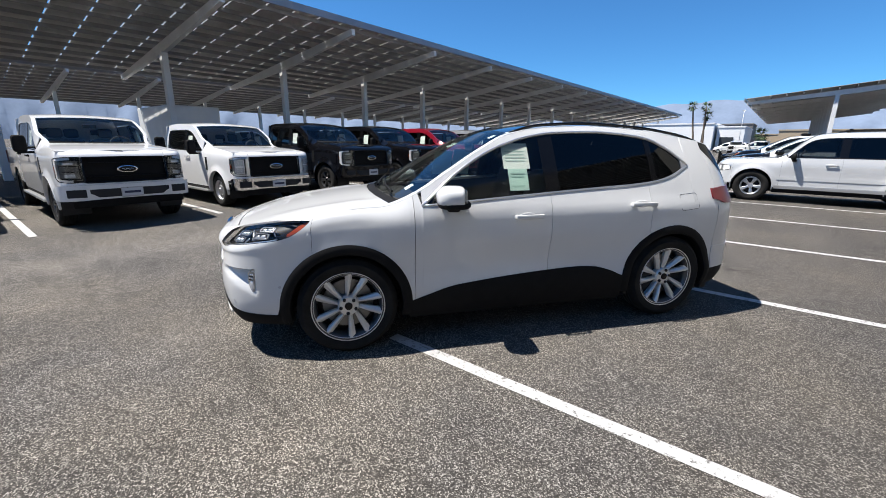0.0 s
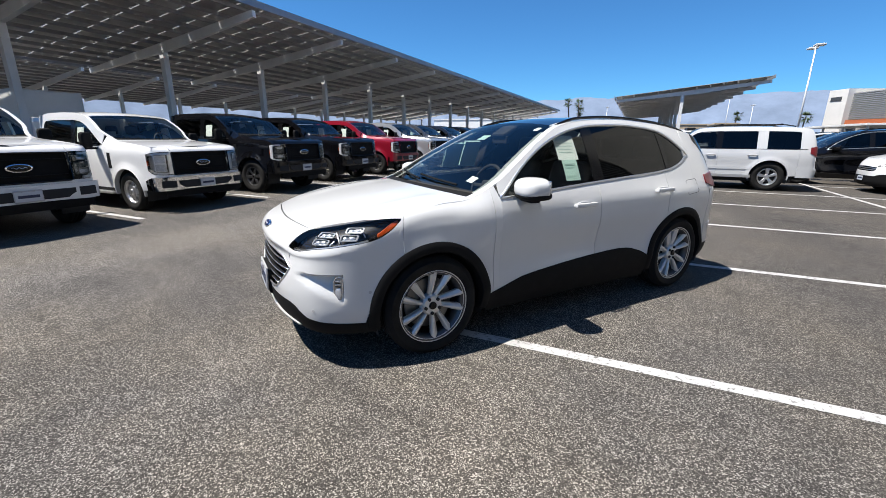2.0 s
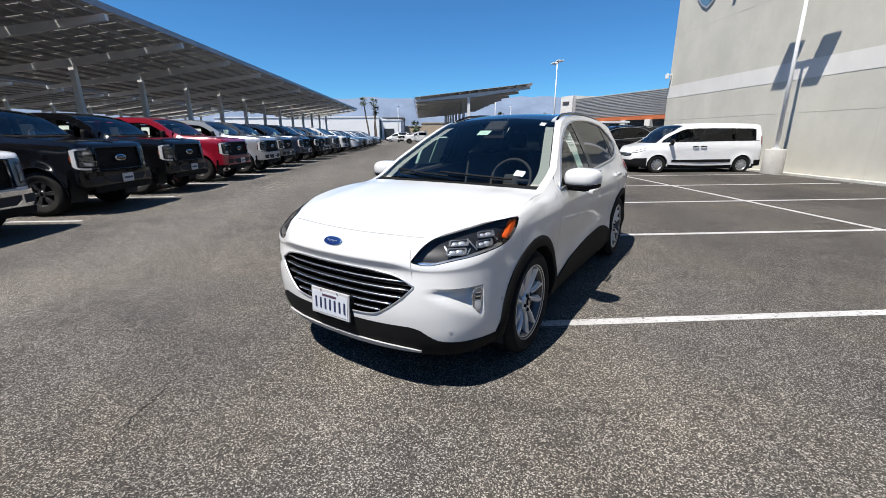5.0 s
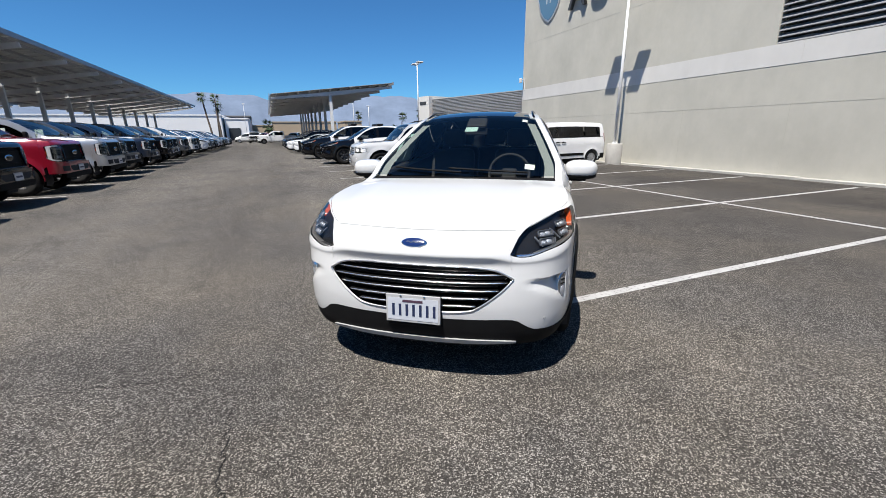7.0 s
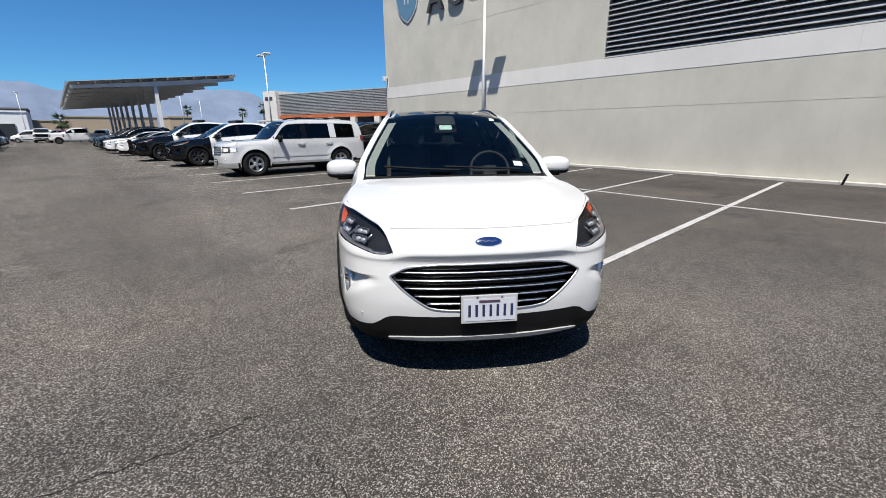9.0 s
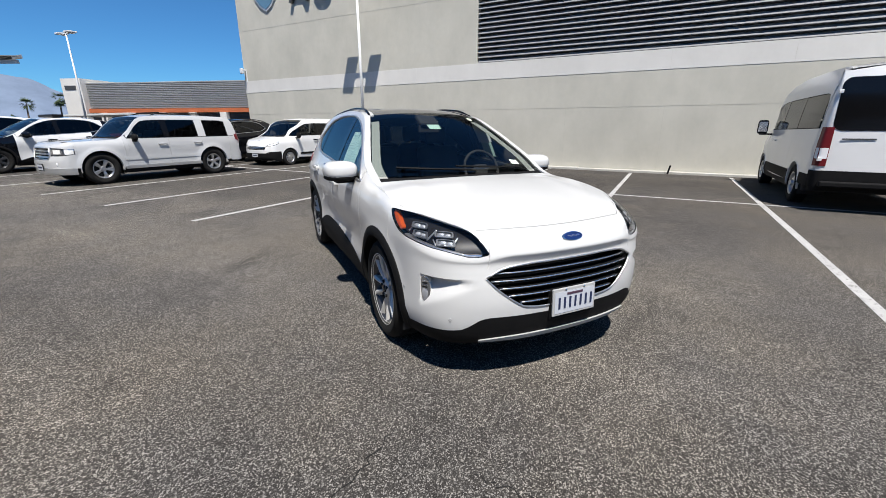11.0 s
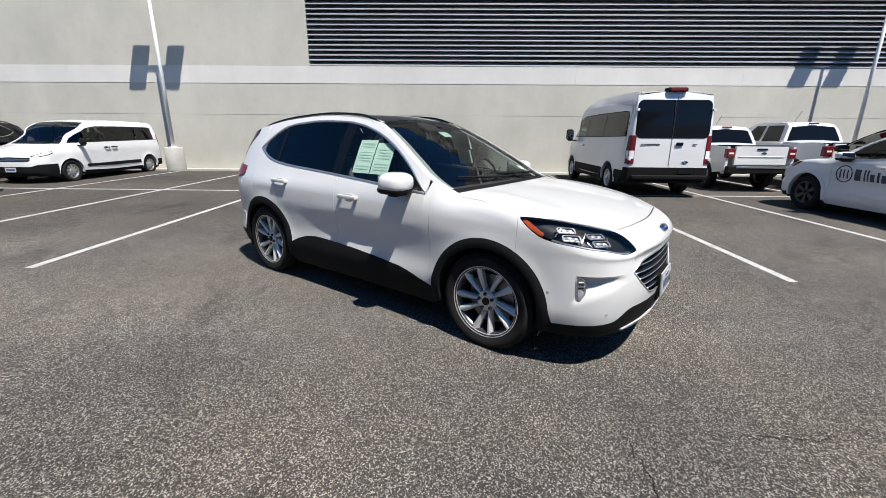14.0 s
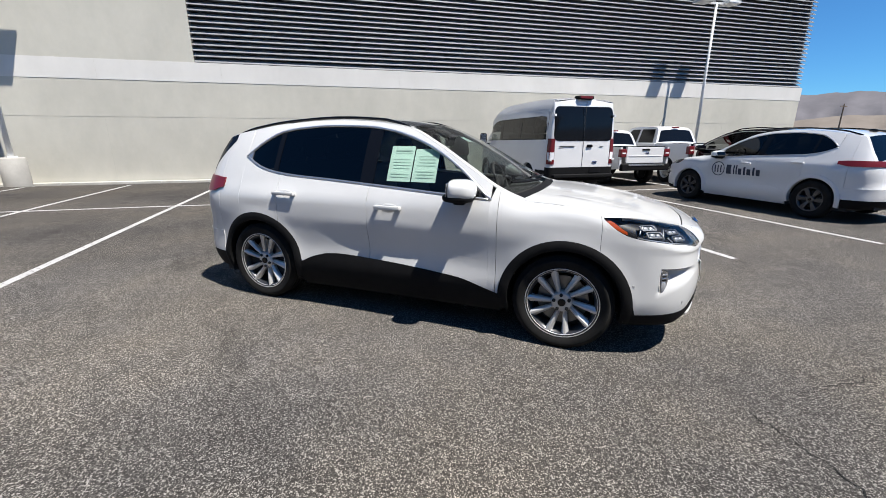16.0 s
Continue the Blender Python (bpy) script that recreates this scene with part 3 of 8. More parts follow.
def build_mountains():
    """Two hazy ridges of one mesh each, far off, haze painted as colour and glow."""
    def ridge(name, dist, height, base, colour, seed, a0, a1, glow):
        m = mat(name + "_rock_haze", colour, 1.0, spec=0.0)
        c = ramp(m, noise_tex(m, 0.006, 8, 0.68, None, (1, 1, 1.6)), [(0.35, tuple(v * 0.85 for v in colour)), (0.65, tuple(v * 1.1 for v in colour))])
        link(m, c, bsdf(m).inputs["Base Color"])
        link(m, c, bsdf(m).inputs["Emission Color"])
        # the ridge emits its own colour, standing in for bright air before it
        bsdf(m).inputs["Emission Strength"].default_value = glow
        bm = bmesh.new()
        n, k = 420, 10
        grid = []
        for i in range(n + 1):
            az = a0 + (a1 - a0) * i / n
            h = height(az) * (0.94 + 0.20 * noise.fractal((az * 7 + seed, seed, 0), 1.1, 2.1, 6))
            col = []
            for j in range(k + 1):
                f = j / k
                d = dist * (0.86 + 0.14 * f) * (1 + 0.05 * noise.noise((az * 40, f * 3, seed)) * (1 - f))
                z = base + max(h, 5) * f ** 1.25 * (1 + 0.25 * noise.noise((az * 50, f * 5, seed + 3)) * (1 - f))
                col.append(bm.verts.new((d * math.sin(az), d * math.cos(az), z)))
            grid.append(col)
        for i in range(n):
            for j in range(k):
                bm.faces.new((grid[i][j], grid[i + 1][j], grid[i + 1][j + 1], grid[i][j + 1]))
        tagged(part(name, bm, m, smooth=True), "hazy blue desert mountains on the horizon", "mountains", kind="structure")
    def near_h(az):
        d = math.degrees(az)
        return 195 + 60 * math.exp(-((d - 13) / 9) ** 2) + 40 * math.exp(-((d + 8) / 10) ** 2) - 60 * math.exp(-((d - 22) / 5) ** 2) + 200 * smooth_step((-50 - d) / 25)
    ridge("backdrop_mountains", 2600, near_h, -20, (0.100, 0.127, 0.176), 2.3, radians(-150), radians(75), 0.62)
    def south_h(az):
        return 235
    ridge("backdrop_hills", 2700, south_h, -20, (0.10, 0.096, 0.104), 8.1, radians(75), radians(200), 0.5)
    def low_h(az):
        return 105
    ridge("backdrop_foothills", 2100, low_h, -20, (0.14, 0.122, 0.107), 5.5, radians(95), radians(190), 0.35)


def building_block(name, label, x0, x1, y0, y1, h, material, extras=()):
    t = thing(name, label, "building")
    part("wall", boxed(x0, x1, y0, y1, -0.3, h), material, t)
    part("parapet", boxed(x0 - 0.15, x1 + 0.15, y0 - 0.15, y1 + 0.15, h + 0.003, h + 0.35), material, t)
    for (a, b, c, d, e, f), mt, nm in extras:
        part(nm, boxed(a, b, c, d, e, f), mt, t)
    return t


def build_far():
    white = varied("warehouse_white", (0.80, 0.80, 0.79), 0.8, 0, 0.05, 0.1)
    tan = varied("building_tan", (0.44, 0.345, 0.24), 0.9, 0, 0.05, 0.15)
    grey_b = varied("building_grey", (0.21, 0.195, 0.18), 0.9, 0, 0.05, 0.15)
    dark = mat("far_window", (0.04, 0.045, 0.05), 0.2)
    building_block("warehouse", "long white warehouse far across the lot", -64, -15.5, 130, 165, 6.6, white)
    building_block("warehouse", "white warehouse with a dark door", -15.0, -9.0, 133, 160, 5.8, white, [((-14.2, -11.2, 132.8, 132.99, 0, 3.4), dark, "door")])
    building_block("office_building", "distant brown office building with windows", -19.5, -9.6, 170, 190, 7.9, grey_b, [((-18.6 + 3 * k, -17.4 + 3 * k, 169.8, 169.99, 5.6, 7.2), dark, "window") for k in range(3)])
    building_block("store", "low tan building far off", -2.4, 18, 150, 170, 5.3, tan)
    building_block("store", "tan building behind the canopy", 15.5, 20.2, 118, 130, 4.6, tan, [((16, 18, 117.8, 117.99, 0.5, 2.6), dark, "door")])
    building_block("store", "low sandy building row far off", -28, 0, 190, 205, 5.0, tan)
    # showroom with a ribbed parapet and an orange band
    a, b = Vector((22.0, 74.0, 0)), Vector((34.0, 40.5, 0))
    yaw = math.degrees(math.atan2(b.y - a.y, b.x - a.x))
    ln = (b - a).length
    t = thing("showroom", "grey showroom with ribbed parapet and orange band", "building", pose(a.x, a.y, 0, 0, 0, yaw))
    part("wall", boxed(3.0, ln, 0.6, 14, -0.3, 7.2), STUCCO, t)
    part("tower", boxed(0, 3.0, -0.3, 14, -0.3, 7.7), BAND, t, "pale corner tower")
    for k in range(15):
        part("rib", boxed(3.0, ln, 0.38, 0.58, 3.95 + k * 0.22, 4.07 + k * 0.22), LOUVRE, t)
    part("orange_band", boxed(2.8, ln, 0.1, 0.59, 3.35, 3.85), ORANGE, t, "orange band")
    part("glazing", boxed(3.0, ln, 0.5, 0.59, -0.3, 3.3), dark, t)
    for k in range(8):
        part("pillar", boxed(5 + k * 4.4, 5.9 + k * 4.4, -0.2, 0.49, -0.3, 3.34), BAND, t)
    part("letter_bar", boxed(0.5, 2.2, -0.36, -0.31, 6.3, 6.8), LETTER_DARK, t)
    # white carport in front of it
    t = thing("carport", "small white steel carport frame", "carport", pose(17.5, 50, 0))
    part("roof", boxed(0, 5, 0, 16, 2.7, 2.9, 0.02), POLE, t)
    for x in (0.3, 4.7):
        for y in (0.4, 5.4, 10.4, 15.4):
            part("post", boxed(x - 0.08, x + 0.08, y - 0.08, y + 0.08, -0.2, 2.7), POLE, t)


def palm(x, y, h, lean, seed, crown=1.25, fronds=30):
    rng = random.Random(seed)
    t = thing("palm_tree", "tall thin desert fan palm with a shaggy crown", "palm tree", pose(x, y, 0), "palms")
    pts = [(lean * (k / 8) ** 1.5 + 0.05 * math.sin(k), 0.04 * math.cos(k * 2), h * k / 8 - 0.1) for k in range(9)]
    part("trunk", tube(pts, [0.20 - 0.009 * k for k in range(9)], 9), TRUNK, t, smooth=True)
    bm = bmesh.new()
    top = Vector(pts[-1])
    for i in range(fronds):
        a, e = rng.uniform(0, math.tau), rng.uniform(-1.1, 1.1)
        d = Vector((math.cos(a) * math.cos(e), math.sin(a) * math.cos(e), math.sin(e)))
        ln = crown * rng.uniform(0.75, 1.1)
        side = d.cross(Vector((0, 0, 1))).normalized()
        prev = None
        mid = top + d * ln * 0.45
        for j in range(9):
            fan = (j - 4) / 4 * 0.9
            tip = mid + (d * math.cos(fan) + side * math.sin(fan)) * ln * 0.6 + Vector((0, 0, -0.25 * abs(fan) * ln))
            w = 0.05 * crown
            q = (d * -math.sin(fan) + side * math.cos(fan)) * w
            bm.faces.new([bm.verts.new(p) for p in (mid - q, mid + q, tip)])
        bm.faces.new([bm.verts.new(p) for p in (top - side * 0.03, top + side * 0.03, mid + side * 0.02, mid - side * 0.02)])
    part("crown", bm, FROND, t)
    return t


def bush(x, y, r, seed):
    rng = random.Random(seed)
    t = thing("tree", "rounded dark green street tree far off", "tree", pose(x, y, 0), "far trees")
    part("trunk", tube([(0, 0, -0.1), (0.1, 0, r * 0.9)], [0.16, 0.09], 7), TRUNK, t)
    bm = bmesh.new()
    for i in range(420):
        d = Vector((rng.gauss(0, 1), rng.gauss(0, 1), rng.gauss(0, 0.8))).normalized() * r * rng.uniform(0.45, 1.0) ** 0.6
        p = Vector((0, 0, r * 1.35)) + d
        q = Euler((rng.uniform(0, 6), rng.uniform(0, 6), rng.uniform(0, 6))).to_matrix()
        s = rng.uniform(0.14, 0.3) * r * 0.6
        bm.faces.new([bm.verts.new(p + q @ Vector(v) * s) for v in ((-1, -0.5, 0), (1, -0.4, 0), (0.7, 0.6, 0.2), (-0.6, 0.5, 0.1))])
    part("crown", bm, BUSH, t)


def build_plants():
    palm(-14.4, 95, 8.7, -1.0, 1)
    palm(-12.9, 95.5, 8.5, -0.3, 2)
    palm(-13.4, 97, 7.0, 0.4, 3)
    palm(19.5, 120, 6.6, 0.3, 4, 1.5)
    palm(33, 122, 6.4, 0.2, 5, 1.7)
    palm(38, 120, 7.6, 0.3, 6, 1.9)
    palm(-4.1, 96, 3.4, 0.1, 7, 1.7, 34)
    bush(29.5, 118, 1.6, 8)


def utility_pole(x, y, h):
    t = thing("utility_pole", "dark wooden utility pole far beyond the lot", "utility pole", pose(x, y, 0), "utility poles")
    part("post", tube([(0, 0, -0.2), (0, 0, h)], [0.2, 0.14], 8), TRUNK, t)
    part("crossarm", boxed(-0.08, 0.08, -1.1, 1.1, h - 0.7, h - 0.5), TRUNK, t)


build_ground()
build_lines()
build_cracks()
build_building()
build_sign()
lamp_pole(9.85, 13.68, 7.06)
lamp_pole(9.92, -12.40, 7.15)
lamp_pole(10.1, 40.6, 8.0)
lamp_pole(14.0, 96.0, 9.5, False)
lamp_pole(-9.5, 128, 9.5, False)
lamp_pole(21, 112, 8.5, False)
build_canopies()
build_mountains()
build_far()
build_plants()
utility_pole(70, -118, 9.5)
utility_pole(-40, 180, 11)

# ---- vehicle shells ----
def hermite(points):
    """A smooth curve through (x, y) points that does not overshoot."""
    pts = sorted(points)
    xs, ys = [p[0] for p in pts], [p[1] for p in pts]
    n = len(xs)
    sl = [(ys[i + 1] - ys[i]) / (xs[i + 1] - xs[i]) for i in range(n - 1)]
    tg = [sl[0]] + [0.0 if sl[i - 1] * sl[i] <= 0 else 2 * sl[i - 1] * sl[i] / (sl[i - 1] + sl[i]) for i in range(1, n - 1)] + [sl[-1]]

    def f(x):
        if x <= xs[0]:
            return ys[0]
        if x >= xs[-1]:
            return ys[-1]
        lo, hi = 0, n - 1
        while hi - lo > 1:
            mid = (lo + hi) // 2
            if xs[mid] <= x:
                lo = mid
            else:
                hi = mid
        h = xs[hi] - xs[lo]
        t = (x - xs[lo]) / h
        return (ys[lo] * (1 + 2 * t) * (1 - t) ** 2 + tg[lo] * h * t * (1 - t) ** 2 + ys[hi] * t * t * (3 - 2 * t) + tg[hi] * h * t * t * (t - 1))
    return f


def smooth01(t):
    t = max(0.0, min(1.0, t))
    return t * t * (3 - 2 * t)


class Shell:
    """A car's outer skin. a runs round the plan from the middle of the nose (0) to the middle of the tail, signed by side (left is plus);
    the skin below the shoulder is point(a, z), the hood, screens and roof are top(x, y)."""

    def __init__(self, s):
        self.s = s
        ctl = s["plan"]
        pts = []
        ext = [(ctl[0][0], -ctl[1][1])] + ctl + [(ctl[-1][0], -ctl[-2][1])]
        for i in range(1, len(ext) - 2):
            p0, p1, p2, p3 = (Vector(p) for p in ext[i - 1:i + 3])
            for k in range(12):
                t = k / 12
                pts.append(0.5 * ((2 * p1) + (p2 - p0) * t + (2 * p0 - 5 * p1 + 4 * p2 - p3) * t * t + (3 * p1 - p0 - 3 * p2 + p3) * t ** 3))
        pts.append(Vector(ctl[-1]))
        self.pts, self.acc = pts, [0.0]
        for p, q in zip(pts, pts[1:]):
            self.acc.append(self.acc[-1] + (q - p).length)
        self.length = self.acc[-1]
        self.nor = []
        for i in range(len(pts)):
            d = (pts[min(i + 1, len(pts) - 1)] - pts[max(i - 1, 0)]).normalized()
            self.nor.append(Vector((-d.y, d.x)) * (1 if -d.y * 1 + 0 > -2 else 1))
        for i, nv in enumerate(self.nor):
            c = pts[i]
            if nv.dot(Vector((c.x * 0.3, c.y + 0.01))) < 0:
                self.nor[i] = -nv
        self.nor[0], self.nor[-1] = Vector((1, 0)), Vector((-1, 0))
        self.ds, self.df, self.dr = hermite(s["ds"]), hermite(s["df"]), hermite(s["dr"])
        self.dsf = hermite(s["dsf"]) if "dsf" in s else self.ds
        self.zc, self.kk = hermite(s["zc"]), hermite(s["k"])
        self.edges = {}
        self.brim = None
        if "brim" in s:
            keys = [(self.a_y(p) if k == "y" else self.a_x(p), x, y, z) for k, p, x, y, z in s["brim"]]
            self.brim = [hermite([(q[0], q[i]) for q in keys]) for i in (1, 2, 3)]
            self.brim_x = s.get("brim_x", (1.0, 1.3))
        self.dimples = []
        self.dimples = [(self.a_y(y), z, sa, sz, h) for y, z, sa, sz, h in s.get("dimples", ())]

    def plan(self, a):
        a = max(0.0, min(self.length, a))
        lo, hi = 0, len(self.acc) - 1
        while hi - lo > 1:
            mid = (lo + hi) // 2
            if self.acc[mid] <= a:
                lo = mid
            else:
                hi = mid
        t = (a - self.acc[lo]) / max(1e-9, self.acc[hi] - self.acc[lo])
        return self.pts[lo].lerp(self.pts[hi], t), self.nor[lo].lerp(self.nor[hi], t).normalized()

    def a_x(self, x):
        """Where along the plan x lies, on the flank."""
        lo, hi = 0.0, self.length
        for _ in range(30):
            mid = (lo + hi) / 2
            if self.plan(mid)[0].x > x:
                lo = mid
            else:
                hi = mid
        return lo

    def a_y(self, y):
        """Where along the plan y lies, on the nose."""
        lo, hi = 0.0, self.length / 2
        for _ in range(30):
            mid = (lo + hi) / 2
            if self.plan(mid)[0].y < y:
                lo = mid
            else:
                hi = mid
        return lo

    def point(self, a, z, off=0.0, flat=False):
        c, n = self.plan(abs(a))
        w = n.y * n.y
        if n.x > 0:
            w = w ** self.s.get("corner", 1.0)
        f = smooth01((c.x - self.s.get("fx0", 0.7)) / 0.5)
        d = w * (self.ds(z) * (1 - f) + self.dsf(z) * f) + (1 - w) * (self.df(z) if n.x > 0 else self.dr(z))
        for xa in self.s["axles"]:
            r = math.hypot(c.x - xa, z - axle_z(self.s, xa))
            d += self.s.get("flare", 0.018) * w * math.exp(-((r - self.s["arch"]) / 0.07) ** 2)
        for x0, z0, sx, sz, h in self.s.get("dents", ()):
            d += h * w * math.exp(-((c.x - x0) / sx) ** 2 - ((z - z0) / sz) ** 2)
        for a0, z0, sa, sz, h in self.dimples:
            d += h * math.exp(-((abs(a) - a0) / sa) ** 2 - ((z - z0) / sz) ** 2)
        p = c + n * (d + off)
        g = smooth01((c.x - self.brim_x[0]) / (self.brim_x[1] - self.brim_x[0])) if self.brim else 0.0
        if g > 0 and not flat:
            # above the shoulder the skin bends over to the brim of the hood
            ex, ey, zs = (f(abs(a)) for f in self.brim)
            ze = self.top(ex, ey)
            zs = min(zs, ze - 0.04)
            if z > zs:
                t = min(1.0, (z - zs) / (ze - zs))
                u = 0.5 * (1 - math.sqrt(max(0.0, 1 - t * t))) + 0.5 * t ** 1.5
                b = self.point(abs(a), zs, 0.0, True)
                q = Vector((b.x + (ex - b.x) * u, b.y + (ey - b.y) * u)) + n * off
                p = p * (1 - g) + q * g
                z = z + g * off * 0.6 * t
        return Vector((p.x, p.y if a >= 0 else -p.y, z))

    def top(self, x, y):
        z = self.zc(x) - self.kk(x) * y * y
        for y0, w, h, xa, xb in self.s.get("folds", ()):
            z += h * math.exp(-((abs(y) - y0) / w) ** 2) * smooth01((x - xa) / 0.25) * smooth01((xb - x) / 0.3)
        return z

    def edge(self, a):
        """Height at which the flank meets hood, screens or roof."""
        key = round(abs(a), 5)
        if key not in self.edges and self.brim and self.plan(key)[0].x >= self.brim_x[1]:
            self.edges[key] = self.top(self.brim[0](key), self.brim[1](key))
        if key not in self.edges:
            lo, hi = 0.3, 3.2
            for _ in range(26):
                mid = (lo + hi) / 2
                p = self.point(key, mid)
                if self.top(p.x, p.y) > mid:
                    lo = mid
                else:
                    hi = mid
            self.edges[key] = lo
        return self.edges[key]

    def edge_curve(self, n=240):
        """(x, y) of the meeting line from nose to tail, as a function y(x) and its ends."""
        if not hasattr(self, "ec"):
            pts = []
            for i in range(n + 1):
                a = self.length * i / n
                p = self.point(a, self.edge(a))
                pts.append((p.x, p.y))
            mono = []
            last = 1e9
            for x, y in pts:
                if x < last - 0.002:
                    mono.append((x, y))
                    last = x
            self.ec = hermite(mono)
            self.ec_front, self.ec_back = mono[0][0], mono[-1][0]
        return self.ec


def grid_mesh(rows, lip=None):
    """A mesh of rows of points, all of one length; lip: rows as well, deeper, whose rim is joined on."""
    bm = bmesh.new()
    vs = [[bm.verts.new(p) for p in row] for row in rows]
    for r0, r1 in zip(vs, vs[1:]):
        for i in range(len(r0) - 1):
            bm.faces.new((r0[i], r0[i + 1], r1[i + 1], r1[i]))
    if lip:
        ring = [(0, i) for i in range(len(rows[0]))] + [(j, len(rows[0]) - 1) for j in range(1, len(rows))] + \
               [(len(rows) - 1, i) for i in range(len(rows[0]) - 2, -1, -1)] + [(j, 0) for j in range(len(rows) - 2, 0, -1)]
        low = [bm.verts.new(lip[j][i]) for j, i in ring]
        n = len(ring)
        for k in range(n):
            (j0, i0), (j1, i1) = ring[k], ring[(k + 1) % n]
            f = bm.faces.new((vs[j0][i0], low[k], low[(k + 1) % n], vs[j1][i1]))
        for k in range(n):
            (j0, i0), (j1, i1) = ring[k], ring[(k + 1) % n]
            e = bm.edges.get((vs[j0][i0], vs[j1][i1]))
            if e:
                e.smooth = False
    return bm


def flank(sh, a0, a1, lo, hi, off=0.0, depth=0.012, step=0.05, nv=10, extra=()):
    """A panel of the skin between a0 and a1, from lo(a) up to hi(a)."""
    n = max(2, int(abs(a1 - a0) / step))
    al = sorted(set([a0 + (a1 - a0) * i / n for i in range(n + 1)] + [e for e in extra if min(a0, a1) < e < max(a0, a1)]))
    rows, lip = [], []
    for a in al:
        z0, z1 = lo(a), hi(a)
        z1 = max(z1, z0 + 0.0005)
        rows.append([sh.point(a, z0 + (z1 - z0) * j / nv, off) for j in range(nv + 1)])
        lip.append([sh.point(a, z0 + (z1 - z0) * j / nv, off - depth) for j in range(nv + 1)] if depth else None)
    bm = grid_mesh(rows, lip if depth else None)
    bmesh.ops.dissolve_degenerate(bm, dist=0.0004, edges=bm.edges)
    return facing(bm, sh)


def facing(bm, sh):
    """Turns faces outwards."""
    bm.normal_update()
    ref = max(bm.faces, key=lambda f: f.calc_area())
    bmesh.ops.recalc_face_normals(bm, faces=bm.faces)
    ref = max(bm.faces, key=lambda f: f.calc_area())
    if ref.normal.dot(ref.calc_center_median() - Vector((0, 0, 0.5))) < 0:
        bmesh.ops.reverse_faces(bm, faces=bm.faces)
    return bm


def deck(sh, x0, x1, inset=0.004, off=0.0, depth=0.012, nx=16, ny=16, front=None, back=None, inner=None):
    """A panel of hood, screen or roof between x0 and x1 (x0 ahead); front(v), back(v): x by v from -1 to 1; inner: half-width limit by x."""
    y_of = sh.edge_curve()
    rows, lip = [], []
    for i in range(nx + 1):
        t = i / nx
        row, low = [], []
        for j in range(ny + 1):
            v = -1 + 2 * j / ny
            xa = front(v) if front else x0
            xb = back(v) if back else x1
            x = xa + (xb - xa) * t
            half = y_of(x) - inset
            if inner:
                half = min(half, inner(x))
            y = v * half
            row.append(Vector((x, y, sh.top(x, y) + off)))
            low.append(Vector((x, y, sh.top(x, y) + off - depth)))
        rows.append(row)
        lip.append(low)
    bm = grid_mesh(rows, lip if depth else None)
    bm.normal_update()
    bmesh.ops.recalc_face_normals(bm, faces=bm.faces)
    ref = max(bm.faces, key=lambda f: f.calc_area())
    if ref.normal.z < 0:
        bmesh.ops.reverse_faces(bm, faces=bm.faces)
    return bm


def strip(sh, pts, radius, off=0.0, sides=6):
    """A thin bead along (a, z) points of the skin."""
    return tube([sh.point(a, z, off) for a, z in pts], radius, sides)


def flip(bm):
    """Mirrors a bmesh to the other side."""
    bm.transform(Matrix.Diagonal((1, -1, 1, 1)))
    bmesh.ops.reverse_faces(bm, faces=bm.faces)
    return bm


def both(name, make, material, parent, label="", smooth=True, sharp=None):
    """The same part on the left and on the right."""
    obs = []
    for s in (1, -1):
        bm = make()
        if s < 0:
            flip(bm)
        obs.append(part(name, bm, material, parent, label, smooth, sharp))
    return obs


# ---- wheels ----
def tyre_mesh(r, w, rim, sides=44):
    h = w / 2
    prof = [(rim, -h * 0.8), (rim + 0.01, -h * 0.92), ((r + rim) / 2, -h), (r - 0.035, -h * 0.97), (r - 0.012, -h * 0.86), (r, -h * 0.66)]
    for g in (-0.4, 0.0, 0.4):
        prof += [(r, h * (g - 0.06)), (r - 0.008, h * (g - 0.05)), (r - 0.008, h * (g + 0.05)), (r, h * (g + 0.06))]
    prof += [(r, h * 0.66), (r - 0.012, h * 0.86), (r - 0.035, h * 0.97), ((r + rim) / 2 + 0.02, h), ((r + rim) / 2 + 0.016, h * 1.0 + 0.002), ((r + rim) / 2, h), (rim + 0.01, h * 0.92), (rim, h * 0.8)]
    return add_lathe(bmesh.new(), prof, sides)


def spoke(bm, ang, r0, r1, w0, w1, y0, y1, thick, skew=0.0, facet=False):
    """A tapered spoke from r0 to r1, its face at y0 and y1."""
    vs = []
    for r, w, y in ((r0, w0, y0), ((r0 + r1) / 2, (w0 + w1) / 2, (y0 + y1) / 2 + 0.006), (r1, w1, y1)):
        sk = skew * (r - r0) / (r1 - r0)
        ring = []
        for dw, dy in (((-1, -0.019), (-0.1, 0.0), (0.45, 0.001), (1, -0.012)) if facet else ((-1, -0.005), (-0.6, 0.0), (0.6, 0.0), (1, -0.005))) + ((1, -thick), (-1, -thick)):
            t = dw * w / 2 + sk
            ring.append(bm.verts.new((r * math.cos(ang) - t * math.sin(ang), y + dy, r * math.sin(ang) + t * math.cos(ang))))
        vs.append(ring)
    for q0, q1 in zip(vs, vs[1:]):
        for k in range(6):
            bm.faces.new((q0[k], q0[(k + 1) % 6], q1[(k + 1) % 6], q1[k]))
    bm.faces.new(vs[0][::-1])
    bm.faces.new(vs[-1])


